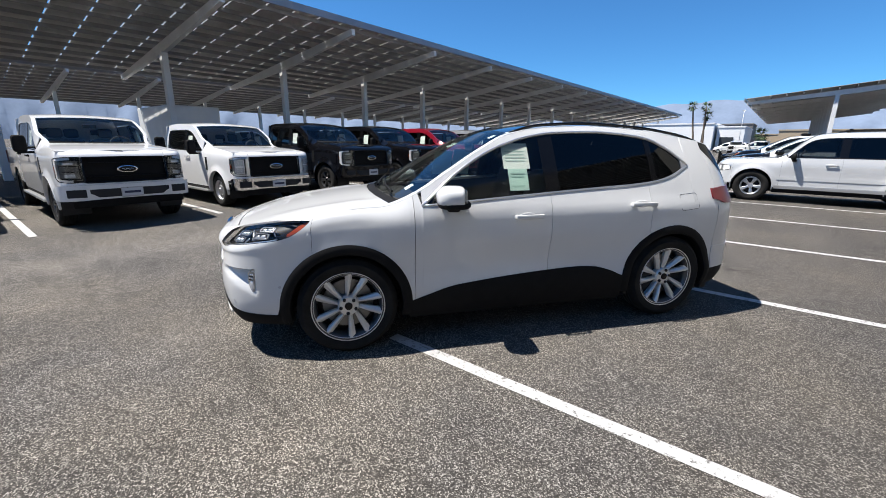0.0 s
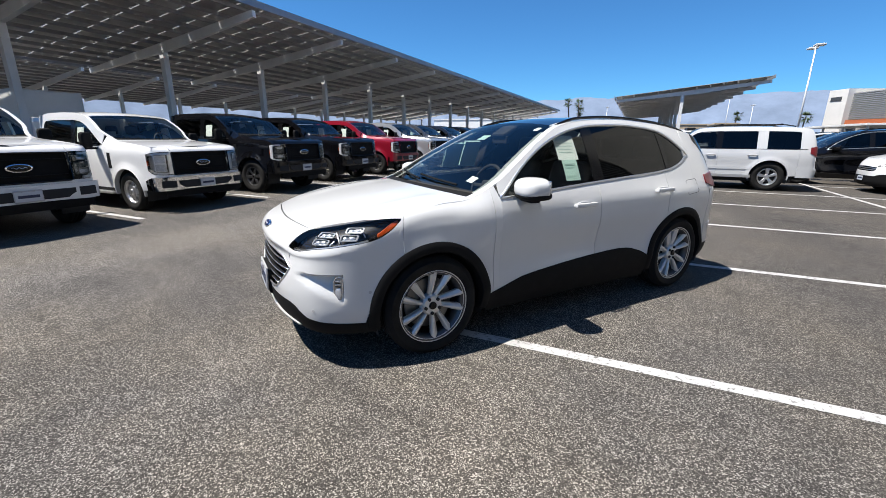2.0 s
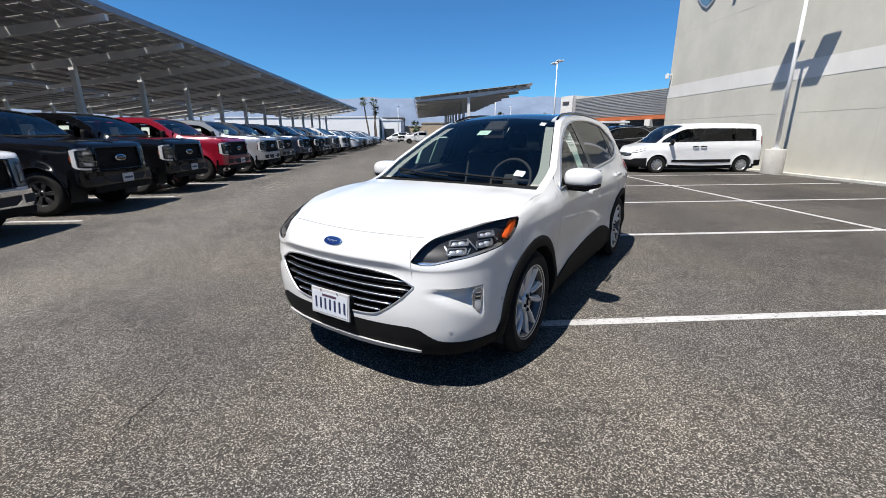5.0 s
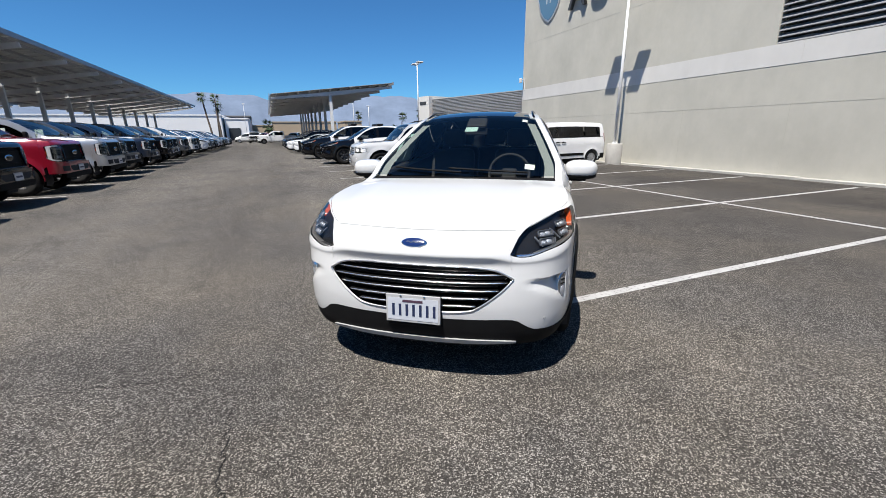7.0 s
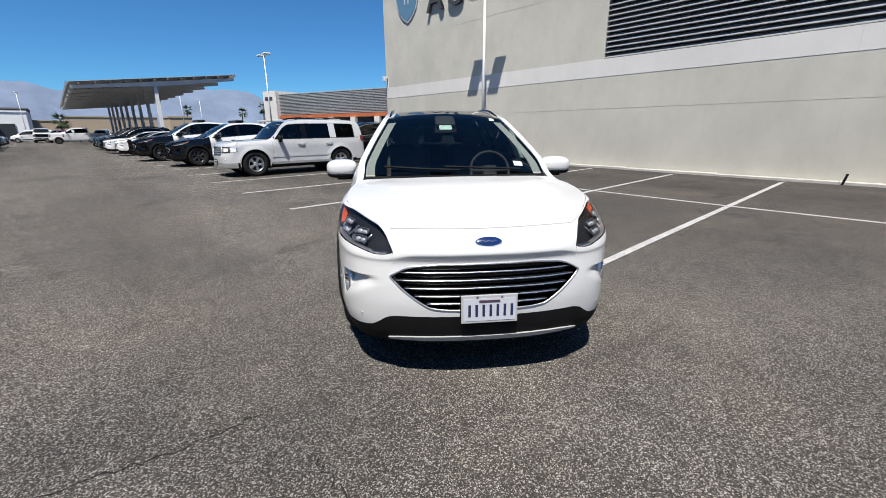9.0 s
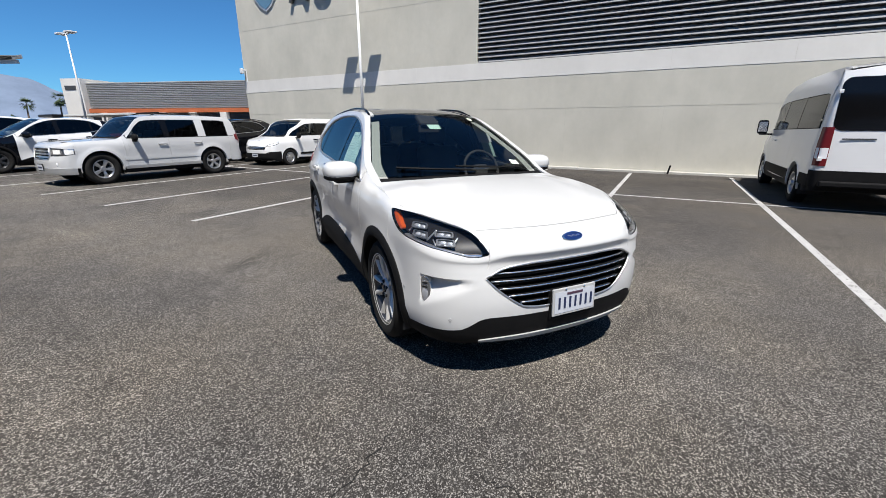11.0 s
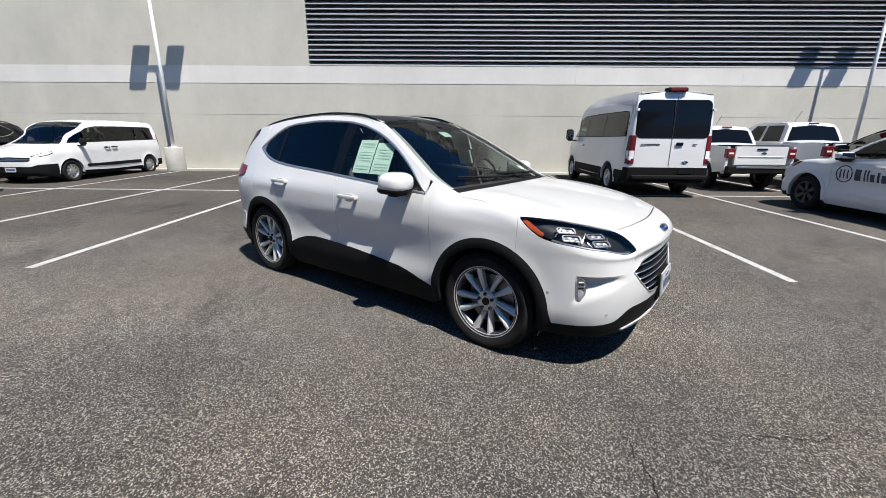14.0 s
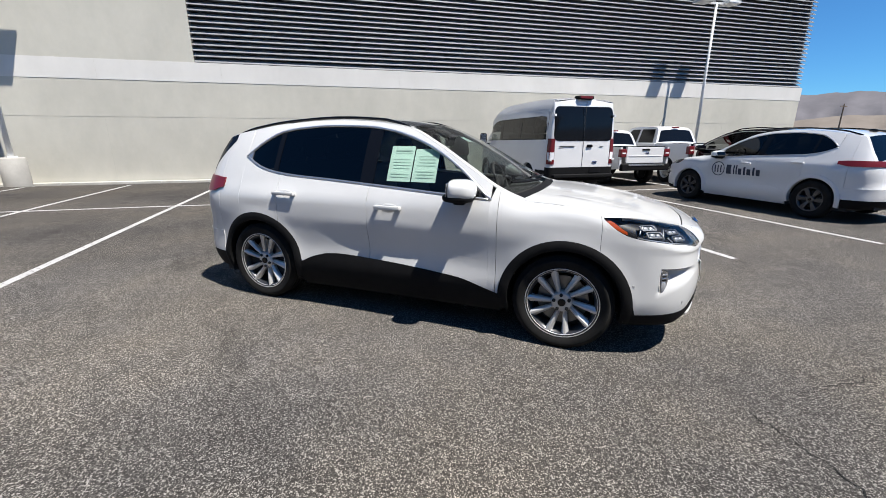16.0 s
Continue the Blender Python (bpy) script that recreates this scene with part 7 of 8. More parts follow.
# older boxy SUV
BOXY = dict(
    paint=DULL_WHITE, fine=0.9, axles=(1.52, -1.43), wheel=0.39, arch=0.46, flare=0.03, fx0=0.7,
    plan=[(2.44, 0), (2.43, 0.3), (2.39, 0.55), (2.30, 0.75), (2.15, 0.86), (1.9, 0.905), (1.5, 0.93), (0.5, 0.925), (-0.5, 0.925), (-1.5, 0.93), (-2.2, 0.90), (-2.45, 0.83), (-2.53, 0.6), (-2.55, 0.3), (-2.55, 0)],
    ds=[(0.2, -0.05), (0.4, 0), (0.7, 0.0), (0.9, 0.004), (1.05, -0.01), (1.15, -0.035), (1.4, -0.115), (1.6, -0.19), (1.75, -0.27), (1.9, -0.36)],
    dsf=[(0.2, -0.03), (0.5, 0), (0.85, 0), (0.98, -0.02), (1.05, -0.06), (1.15, -0.16), (1.4, -0.4)],
    df=[(0.2, -0.10), (0.35, 0), (0.6, 0), (0.75, -0.04), (0.95, -0.07), (1.0, -0.12), (1.1, -0.4), (1.3, -1.2)],
    dr=[(0.2, -0.05), (0.6, 0), (0.75, -0.04), (1.1, -0.06), (1.5, -0.16), (1.75, -0.26)],
    zc=[(2.5, 1.0), (2.38, 1.035), (2.2, 1.065), (1.6, 1.105), (1.12, 1.13), (1.0, 1.165), (0.58, 1.55), (0.45, 1.65), (0.28, 1.71), (-0.2, 1.745), (-1.0, 1.755), (-2.0, 1.735), (-2.22, 1.71), (-2.28, 1.66), (-2.45, 1.2), (-2.55, 1.0)],
    k=[(2.5, 0.03), (1.2, 0.04), (0.5, 0.06), (-2.5, 0.07)],
    dlo=[(0.86, 1.125), (0.68, 1.33), (0.52, 1.48), (0.36, 1.565), (0.05, 1.60), (-1.0, 1.61), (-1.9, 1.60), (-2.12, 1.55), (-2.22, 1.14)], belt=[(0.86, 1.12), (0.3, 1.125), (-1, 1.13), (-2.22, 1.135)],
    sill=[(2.2, 0.45), (0, 0.36), (-2.3, 0.45)], sill_low=0.26, seams=[(0.95, "front_door"), (-0.18, "rear_door"), (-1.15, "quarter_panel")], bumper_x=1.98, tail_x=-2.05,
    panes=[(0.78, -0.10, GLASS_SHADE), (-0.24, -1.08, GLASS_DARK), (-1.30, -2.10, GLASS_DARK)], pillars=[(-0.09, -0.25), (-1.07, -1.31, DULL_WHITE), (-2.09, -2.2, DULL_WHITE), (0.85, 0.77)], bright=False,
    top_x=(2.30, 1.15, 1.02, 0.38, -2.22, -2.46), pillar_w=0.06, hood_bow=0.08,
    grille=dict(a=0.46, top=[(0, 0.93), (0.46, 0.92)], bot=[(0, 0.66), (0.38, 0.66), (0.46, 0.70)], slats=(0.72, 0.79, 0.86), slat_h=0.02, slat_mat=SATIN, deep=0.05, rim=(0.012, SATIN)),
    lamp=dict(pts=[("y", 0.49, 0.93, 0.74), ("y", 0.66, 0.925, 0.74), ("y", 0.78, 0.92, 0.745), ("x", 2.15, 0.91, 0.76), ("x", 2.02, 0.90, 0.78)], deep=0.05, back=BRIGHT,
              inner=[(0.02, 0.6, 0.1, 0.9, -0.03, LAMP_INNER), (0.12, 0.5, 0.25, 0.8, -0.015, WHITE_LENS), (0.66, 0.96, 0.1, 0.9, -0.01, WHITE_LENS)]),
    chin=[(0, 0.46), (0.9, 0.45), (1.2, 0.45)], lower=dict(x=2.05, z0=0.30, mat=SILVER_PAINT, off=0.012),
    cabin=dict(dash=(1.05, 1.12), rows=[(0.05, 2), (-0.9, 3)], seat_z=0.62), floor=0.45, bay_top=0.85,
    mirror=(0.72, 1.02, 1.15), mirror_size=(0.07, 0.12, 0.09), mirror_mat=CLAD, handles=[(0.0, 0.97), (-1.0, 0.98)],
    tyre=(0.395, 0.25, 0.23, "five"), wheel_in=0.0,
    rear=dict(gate=0.62, bump_top=0.64, bump_low=0.40, mat=DULL_WHITE, lamps=[(-2.28, None, 0.95, 1.22, RED_LENS)]),
)


def boxy_more(t, sh, body):
    yo = sh.edge_curve()
    for sg in (1, -1):
        pts = [(x, sg * (yo(x) - 0.10), sh.top(x, yo(x) - 0.1) + (0.02 if i in (0, 8) else 0.055)) for i, x in enumerate([0.0 - 0.24 * k for k in range(9)])]
        part("roof_rail", tube(pts, 0.016, 6), CLAD, t, "black roof rail")
        part("fog_lamp", boxed(2.30, 2.36, sg * 0.6 - 0.09, sg * 0.6 + 0.09, 0.52, 0.59, 0.02), WHITE_LENS, t)
        w = flank(sh, sh.a_x(1.0), sh.a_x(-1.02), lambda a: 0.58, lambda a: 0.66, 0.012, 0.02, 0.1, 2)
        if sg < 0:
            flip(w)
        part("side_moulding", w, body, t, "", True)
        w = flank(sh, sh.a_x(1.03), sh.a_x(-1.03), lambda a: 0.36, lambda a: 0.44, 0.014, 0.02, 0.1, 2)
        if sg < 0:
            flip(w)
        part("rocker_panel", w, SILVER_PAINT, t, "silver rocker panel", True)
    for x in (-0.2, -1.6):
        part("cross_bar", boxed(x - 0.03, x + 0.03, -0.6, 0.6, 1.78, 1.81, 0.01), CLAD, t)
    number_plate(t, 2.455, 0, 0.47, 0, 0, False, True)


BOXY["more"] = [boxy_more]
vehicle(BOXY, "suv", "white older boxy SUV with roof rack", "SUV", pose(0.93, 14.72, ground_z(0, 14.95) - 0.02, 0, 0, 178.8) @ Matrix.Diagonal((1.01, 1.0, 1.03, 1.0)))

# small passenger van
MINI = dict(
    paint=WHITE_COOL, fine=0.9, axles=(1.70, -1.70), wheel=0.34, arch=0.41, flare=0.015, fx0=1.0,
    plan=[(2.62, 0), (2.61, 0.3), (2.55, 0.55), (2.42, 0.75), (2.2, 0.87), (1.7, 0.92), (0.5, 0.93), (-0.5, 0.93), (-1.7, 0.92), (-2.3, 0.89), (-2.5, 0.83), (-2.58, 0.6), (-2.6, 0.3), (-2.6, 0)],
    ds=[(0.2, -0.04), (0.4, 0), (0.7, 0.0), (1.0, 0.0), (1.2, -0.03), (1.5, -0.09), (1.75, -0.15), (1.9, -0.22), (2.05, -0.34)],
    dsf=[(0.2, -0.03), (0.5, 0), (0.85, 0), (1.0, -0.03), (1.1, -0.09), (1.3, -0.22), (1.5, -0.35)],
    df=[(0.2, -0.10), (0.35, 0), (0.6, 0), (0.75, -0.02), (0.9, -0.08), (1.0, -0.2), (1.1, -0.45), (1.3, -1.0)],
    dr=[(0.2, -0.03), (0.6, 0), (1.2, -0.03), (1.6, -0.09), (1.95, -0.2)],
    zc=[(2.65, 0.90), (2.5, 0.98), (2.2, 1.08), (1.85, 1.17), (1.7, 1.23), (1.0, 1.74), (0.7, 1.88), (0.3, 1.95), (-0.5, 1.98), (-1.8, 1.97), (-2.3, 1.94), (-2.42, 1.88), (-2.5, 1.5), (-2.6, 1.1)],
    k=[(2.6, 0.04), (1.8, 0.05), (1.0, 0.07), (-2.5, 0.07)],
    dlo=[(1.55, 1.21), (1.3, 1.40), (1.05, 1.56), (0.85, 1.65), (0.6, 1.715), (0.2, 1.745), (-1.0, 1.76), (-2.0, 1.755), (-2.25, 1.72), (-2.34, 1.30)], belt=[(1.55, 1.20), (0.8, 1.225), (-1, 1.27), (-2.34, 1.295)],
    sill=[(2.4, 0.40), (0, 0.32), (-2.4, 0.4)], sill_low=0.22, seams=[(1.28, "front_door"), (0.12, "sliding_door"), (-1.22, "quarter_panel")], bumper_x=2.18, tail_x=-2.2,
    panes=[(1.45, 0.16, GLASS_SHADE), (0.06, -1.20, GLASS_DARK), (-1.30, -2.26, GLASS_DARK)], pillars=[(0.17, 0.05), (1.54, 1.44)], bright=False,
    top_x=(2.46, 1.84, 1.74, 0.72, -2.36, -2.52), pillar_w=0.06, hood_bow=0.10,
    grille=dict(a=0.52, top=[(0, 0.80), (0.52, 0.78)], bot=[(0, 0.66), (0.44, 0.66), (0.52, 0.70)], slats=(0.70, 0.75), slat_h=0.012, slat_mat=SATIN, deep=0.05, bars=[]),
    lamp=dict(pts=[("y", 0.52, 0.82, 0.80), ("y", 0.66, 0.88, 0.80), ("x", 2.38, 0.93, 0.83), ("x", 2.2, 0.985, 0.90), ("x", 2.06, 1.01, 0.99)], deep=0.04, inner=[(0.1, 0.8, 0.2, 0.85, -0.015, WHITE_LENS)]),
    chin=[(0, 0.52), (0.5, 0.52), (0.7, 0.58), (1.1, 0.60)], lower=dict(x=2.12, z0=0.24, mat=CLAD, off=0.006),
    cabin=dict(dash=(1.72, 1.20), rows=[(0.75, 2), (-0.2, 3), (-1.2, 3)], seat_z=0.62), floor=0.42, bay_top=0.8,
    mirror=(1.28, 1.03, 1.24), mirror_size=(0.06, 0.11, 0.11), mirror_mat=CLAD, handles=[(0.26, 1.05), (-0.05, 1.06)], handle_mat=CLAD,
    tyre=(0.345, 0.22, 0.215, "cover"), wheel_in=0.0,
    rear=dict(gate=0.72, bump_top=0.55, bump_low=0.32, mat=CLAD, lamps=[(-2.42, None, 1.0, 1.5, RED_LENS)]),
)


def mini_more(t, sh, body):
    for sg in (1, -1):
        w = flank(sh, sh.a_x(1.15), sh.a_x(-1.22), lambda a: 0.44 + 0.02 * abs(sh.plan(a)[0].x), lambda a: 0.54 + 0.03 * smooth01((1.2 - sh.plan(a)[0].x) / 2.4), 0.012, 0.02, 0.1, 3)
        if sg < 0:
            flip(w)
        part("side_moulding", w, CLAD, t, "black side moulding", True)
    number_plate(t, 2.63, 0, 0.44, 0, 0, False, True)


MINI["more"] = [mini_more]
v_mini = vehicle(MINI, "van", "small white passenger van with privacy glass", "van", pose(7.3, 14.95, 0.0, 0, -0.6, 180) @ Matrix.Diagonal((0.95, 1.0, 0.93, 1.0)))

# large high-roof van, seen from behind
BIG = dict(
    paint=WHITE_COOL, fine=0.8, axles=(1.65, -1.65), wheel=0.36, arch=0.43, flare=0.012, fx0=1.2,
    plan=[(2.62, 0), (2.61, 0.4), (2.55, 0.68), (2.40, 0.86), (2.1, 0.95), (1.6, 0.985), (0, 0.99), (-1.6, 0.985), (-2.4, 0.97), (-2.66, 0.93), (-2.73, 0.86), (-2.75, 0.5), (-2.75, 0)],
    ds=[(0.2, -0.03), (0.5, 0), (1.0, 0.0), (1.3, -0.02), (1.8, -0.07), (2.1, -0.12), (2.3, -0.19), (2.45, -0.30), (2.6, -0.5)],
    dsf=[(0.2, -0.03), (0.5, 0), (1.0, 0), (1.2, -0.05), (1.4, -0.12), (1.7, -0.2)],
    df=[(0.2, -0.06), (0.5, 0), (0.9, -0.03), (1.1, -0.12), (1.25, -0.35), (1.5, -1.0)],
    dr=[(0.2, -0.02), (0.6, 0), (1.4, -0.01), (2.0, -0.05), (2.3, -0.10), (2.5, -0.2)],
    zc=[(2.65, 1.05), (2.45, 1.15), (2.1, 1.28), (1.95, 1.36), (1.3, 2.02), (1.0, 2.24), (0.6, 2.38), (0, 2.44), (-1.5, 2.46), (-2.5, 2.43), (-2.62, 2.38), (-2.8, 2.1)],
    k=[(2.6, 0.05), (1.3, 0.07), (-2.7, 0.10)],
    dlo=[(1.75, 1.36), (1.5, 1.60), (1.3, 1.76), (1.15, 1.86), (0.9, 1.94), (0.5, 1.97), (-1.0, 1.98), (-2.2, 1.98), (-2.42, 1.95), (-2.5, 1.42)], belt=[(1.75, 1.35), (1.0, 1.36), (-1, 1.38), (-2.5, 1.40)],
    sill=[(2.4, 0.45), (0, 0.38), (-2.6, 0.45)], sill_low=0.28, seams=[(1.5, "front_door"), (0.45, "side_panel"), (-0.9, "quarter_panel")], bumper_x=2.12, tail_x=-2.58,
    panes=[(1.62, 0.5, GLASS_SHADE), (0.36, -0.86, GLASS_DARK), (-1.0, -2.40, GLASS_DARK)], pillars=[(0.51, 0.35), (-0.85, -1.01)], bright=False,
    top_x=(2.42, 2.08, 1.98, 1.02, -2.60, None), pillar_w=0.06, hood_bow=0.08,
    grille=dict(a=0.5, top=[(0, 0.95), (0.5, 0.93)], bot=[(0, 0.62), (0.5, 0.64)], slats=(0.7, 0.8, 0.88), slat_h=0.015, deep=0.05),
    lamp=dict(pts=[("y", 0.56, 0.95, 0.80), ("y", 0.72, 1.02, 0.80), ("x", 2.36, 1.08, 0.84), ("x", 2.2, 1.12, 0.98)], deep=0.04, inner=[(0.1, 0.8, 0.2, 0.85, -0.015, WHITE_LENS)]),
    chin=[(0, 0.56), (1.0, 0.56), (1.2, 0.5)], lower=dict(x=2.10, z0=0.28, mat=CLAD, off=0.006),
    cabin=dict(dash=(1.95, 1.30), rows=[(1.0, 2), (0.0, 3), (-1.0, 3), (-1.9, 3)], seat_z=0.85), floor=0.6, bay_top=0.95,
    mirror=(1.55, 1.14, 1.42), mirror_size=(0.06, 0.11, 0.17), mirror_mat=CLAD, handles=[(0.6, 1.12)],
    tyre=(0.365, 0.235, 0.215, "steel"), wheel_in=0.0,
    rear=dict(gate=0.84, bump_top=0.70, bump_low=0.42, mat=CLAD, bump_off=0.02, skirt=0.36, lamps=[]),
)


def big_more(t, sh, body):
    # two rear doors' glass, lamps, badge and handle
    def pane(sg, y0, y1, z0, z1, r, off):
        rows = []
        for i in range(17):
            y = y0 + (y1 - y0) * (1 - (1 - i / 16) ** 1.7)
            d = max(0.0, y - (y1 - r))
            cut = r - math.sqrt(max(0.0, r * r - d * d))
            a = sh.length - y
            rows.append([sh.point(sg * a, z0 + cut + (z1 - z0 - 2 * cut) * j / 6, off) for j in range(7)])
        return facing(grid_mesh(rows), sh)
    for sg in (1, -1):
        part("rear_glass", pane(sg, 0.003, 0.83, 1.36, 2.20, 0.13, 0.006), GLOSS_BLACK, t, "dark rounded rear door window", True)
        w = flank(sh, sh.a_x(-2.62), sh.length - 0.80, lambda a: 0.78, lambda a: 1.42, 0.014, 0.03, 0.03, 6)
        if sg < 0:
            flip(w)
        lamp = part("tail_lamp", w, RED_LENS, t, "tall upright red tail lamp", True)
        w = flank(sh, sh.a_x(-2.64), sh.length - 0.81, lambda a: 0.90, lambda a: 1.08, 0.016, 0.03, 0.03, 2)
        if sg < 0:
            flip(w)
        part("reverse_lens", w, WHITE_LENS, lamp, "", True)
        for z in (0.86, 1.95):
            part("hinge", boxed(-2.77, -2.70, sg * (0.90 if z < 1.5 else 0.84) - 0.03, sg * (0.90 if z < 1.5 else 0.84) + 0.03, z, z + 0.06, 0.008), body, t)
    both("side_cladding", lambda: flank(sh, sh.a_x(1.2), sh.a_x(-1.2), lambda a: 0.40, lambda a: 0.60, 0.008, 0.02, 0.1, 2), CLAD, t, "dark lower side cladding")
    both("side_cladding", lambda: flank(sh, sh.a_x(-2.1), sh.a_x(-2.6), lambda a: 0.42, lambda a: 0.62, 0.008, 0.02, 0.1, 2), CLAD, t)
    part("door_seam", boxed(-2.757, -2.752, -0.004, 0.004, 0.72, 2.3), DARK, t)
    part("badge_bars", boxed(-2.758, -2.752, 0.26, 0.68, 1.215, 1.238), LETTER_DARK, t, "dark plain bar of a badge")
    part("badge_bars", boxed(-2.758, -2.752, -0.58, -0.48, 1.215, 1.235), LETTER_DARK, t)
    part("grab_handle", boxed(-2.78, -2.752, -0.26, -0.10, 1.20, 1.27, 0.02), GLOSS_BLACK, t, "black door handle")
    e = emblem(t, -2.754, -0.36, 0.83, 0.075, 0.03, 0, 180)
    lamp = part("brake_lamp", boxed(-2.72, -2.50, -0.22, 0.22, 2.37, 2.46, 0.03), CLAD, t, "high brake lamp")
    part("lens", boxed(-2.735, -2.72, -0.17, 0.17, 2.385, 2.44, 0.006), RED_LENS, lamp)
    part("step", boxed(-2.90, -2.76, -0.86, 0.86, 0.44, 0.53, 0.02), CLAD, t, "black rear step")
    part("plate", boxed(-2.785, -2.775, -0.55, -0.22, 0.56, 0.68), LAMP_BLACK, t)


BIG["more"] = [big_more]
vehicle(BIG, "van", "tall white passenger van with dark rear windows", "van", pose(6.44, -2.29, 0) @ Matrix.Diagonal((1.0, 1.045, 1.03, 1.0)))

# second compact SUV, with plain decals on its doors
def decal_more(t, sh, body):
    X = sh.a_x
    for sg in (1, -1):
        def put(x0, x1, z0, z1, nm="decal_bar"):
            w = flank(sh, X(x0), X(x1), lambda a: z0, lambda a: z1, 0.004, 0, 0.06, 2)
            if sg < 0:
                flip(w)
            part(nm, w, INK_NAVY, t)
        cx, cz, rr = 0.60, 0.80, 0.15
        pts = [(X(cx + rr * math.cos(k / 24 * math.tau)), cz + rr * math.sin(k / 24 * math.tau)) for k in range(25)]
        w = strip(sh, pts, 0.010, 0.0, 6)
        if sg < 0:
            flip(w)
        part("decal_ring", w, INK_NAVY, t, "dark round decal ring", True)
        for d in (-0.07, 0.0, 0.07):
            put(cx + d + 0.014, cx + d - 0.014, cz - 0.08, cz + 0.08)
        xs = 0.40
        for wd, h in ((0.15, 0.20), (0.04, 0.20), (0.04, 0.20), (0.10, 0.13), (0.06, 0.17), (0.11, 0.13), (0.06, 0.17), (0.11, 0.13)):
            put(xs, xs - wd * 0.75, 0.70, 0.70 + h)
            xs -= wd + 0.016
    part("antenna_fin", rounded(0.07, 0.018, 0.035, 2.2, 8), GLOSS_BLACK, t, "", True).matrix_local = pose(-1.6, 0, sh.top(-1.6, 0) + 0.02)
    yo = sh.edge_curve()
    for sg in (1, -1):
        pts = [(0.0 - 0.22 * i, sg * (yo(-0.22 * i) - 0.055), sh.top(-0.22 * i, yo(-0.22 * i) - 0.055) + (0.0 if i in (0, 8) else 0.035)) for i in range(9)]
        part("roof_rail", tube(pts, 0.016, 6), GLOSS_BLACK, t, "black roof rail")


SUV_B = dict(SUV)
SUV_B.update(fine=0.9, axle_dz=(0.0, 0.0), glass_roof=None, roof_inset=0.055, paint=WHITE_COOL, tyre=(0.355, 0.225, 0.225, "black"), more=[decal_more], clad_mat=WHITE_COOL,
             panes=[(0.72, -0.20, GLASS_SHADE), (-0.30, -1.17, GLASS_DARK), (-1.205, -1.505, GLASS_DARK)],
             rear=dict(gate=0.62, bump_top=0.62, bump_low=0.42, skirt=0.26, mat=WHITE_COOL, lamps=[(-1.66, None, 1.00, 1.10, RED_LENS)]))
v_b = vehicle(SUV_B, "suv", "white compact SUV with dark round decal and lettering bars", "SUV", pose(0.93, -5.38, 0, 0, 0, 2.5))

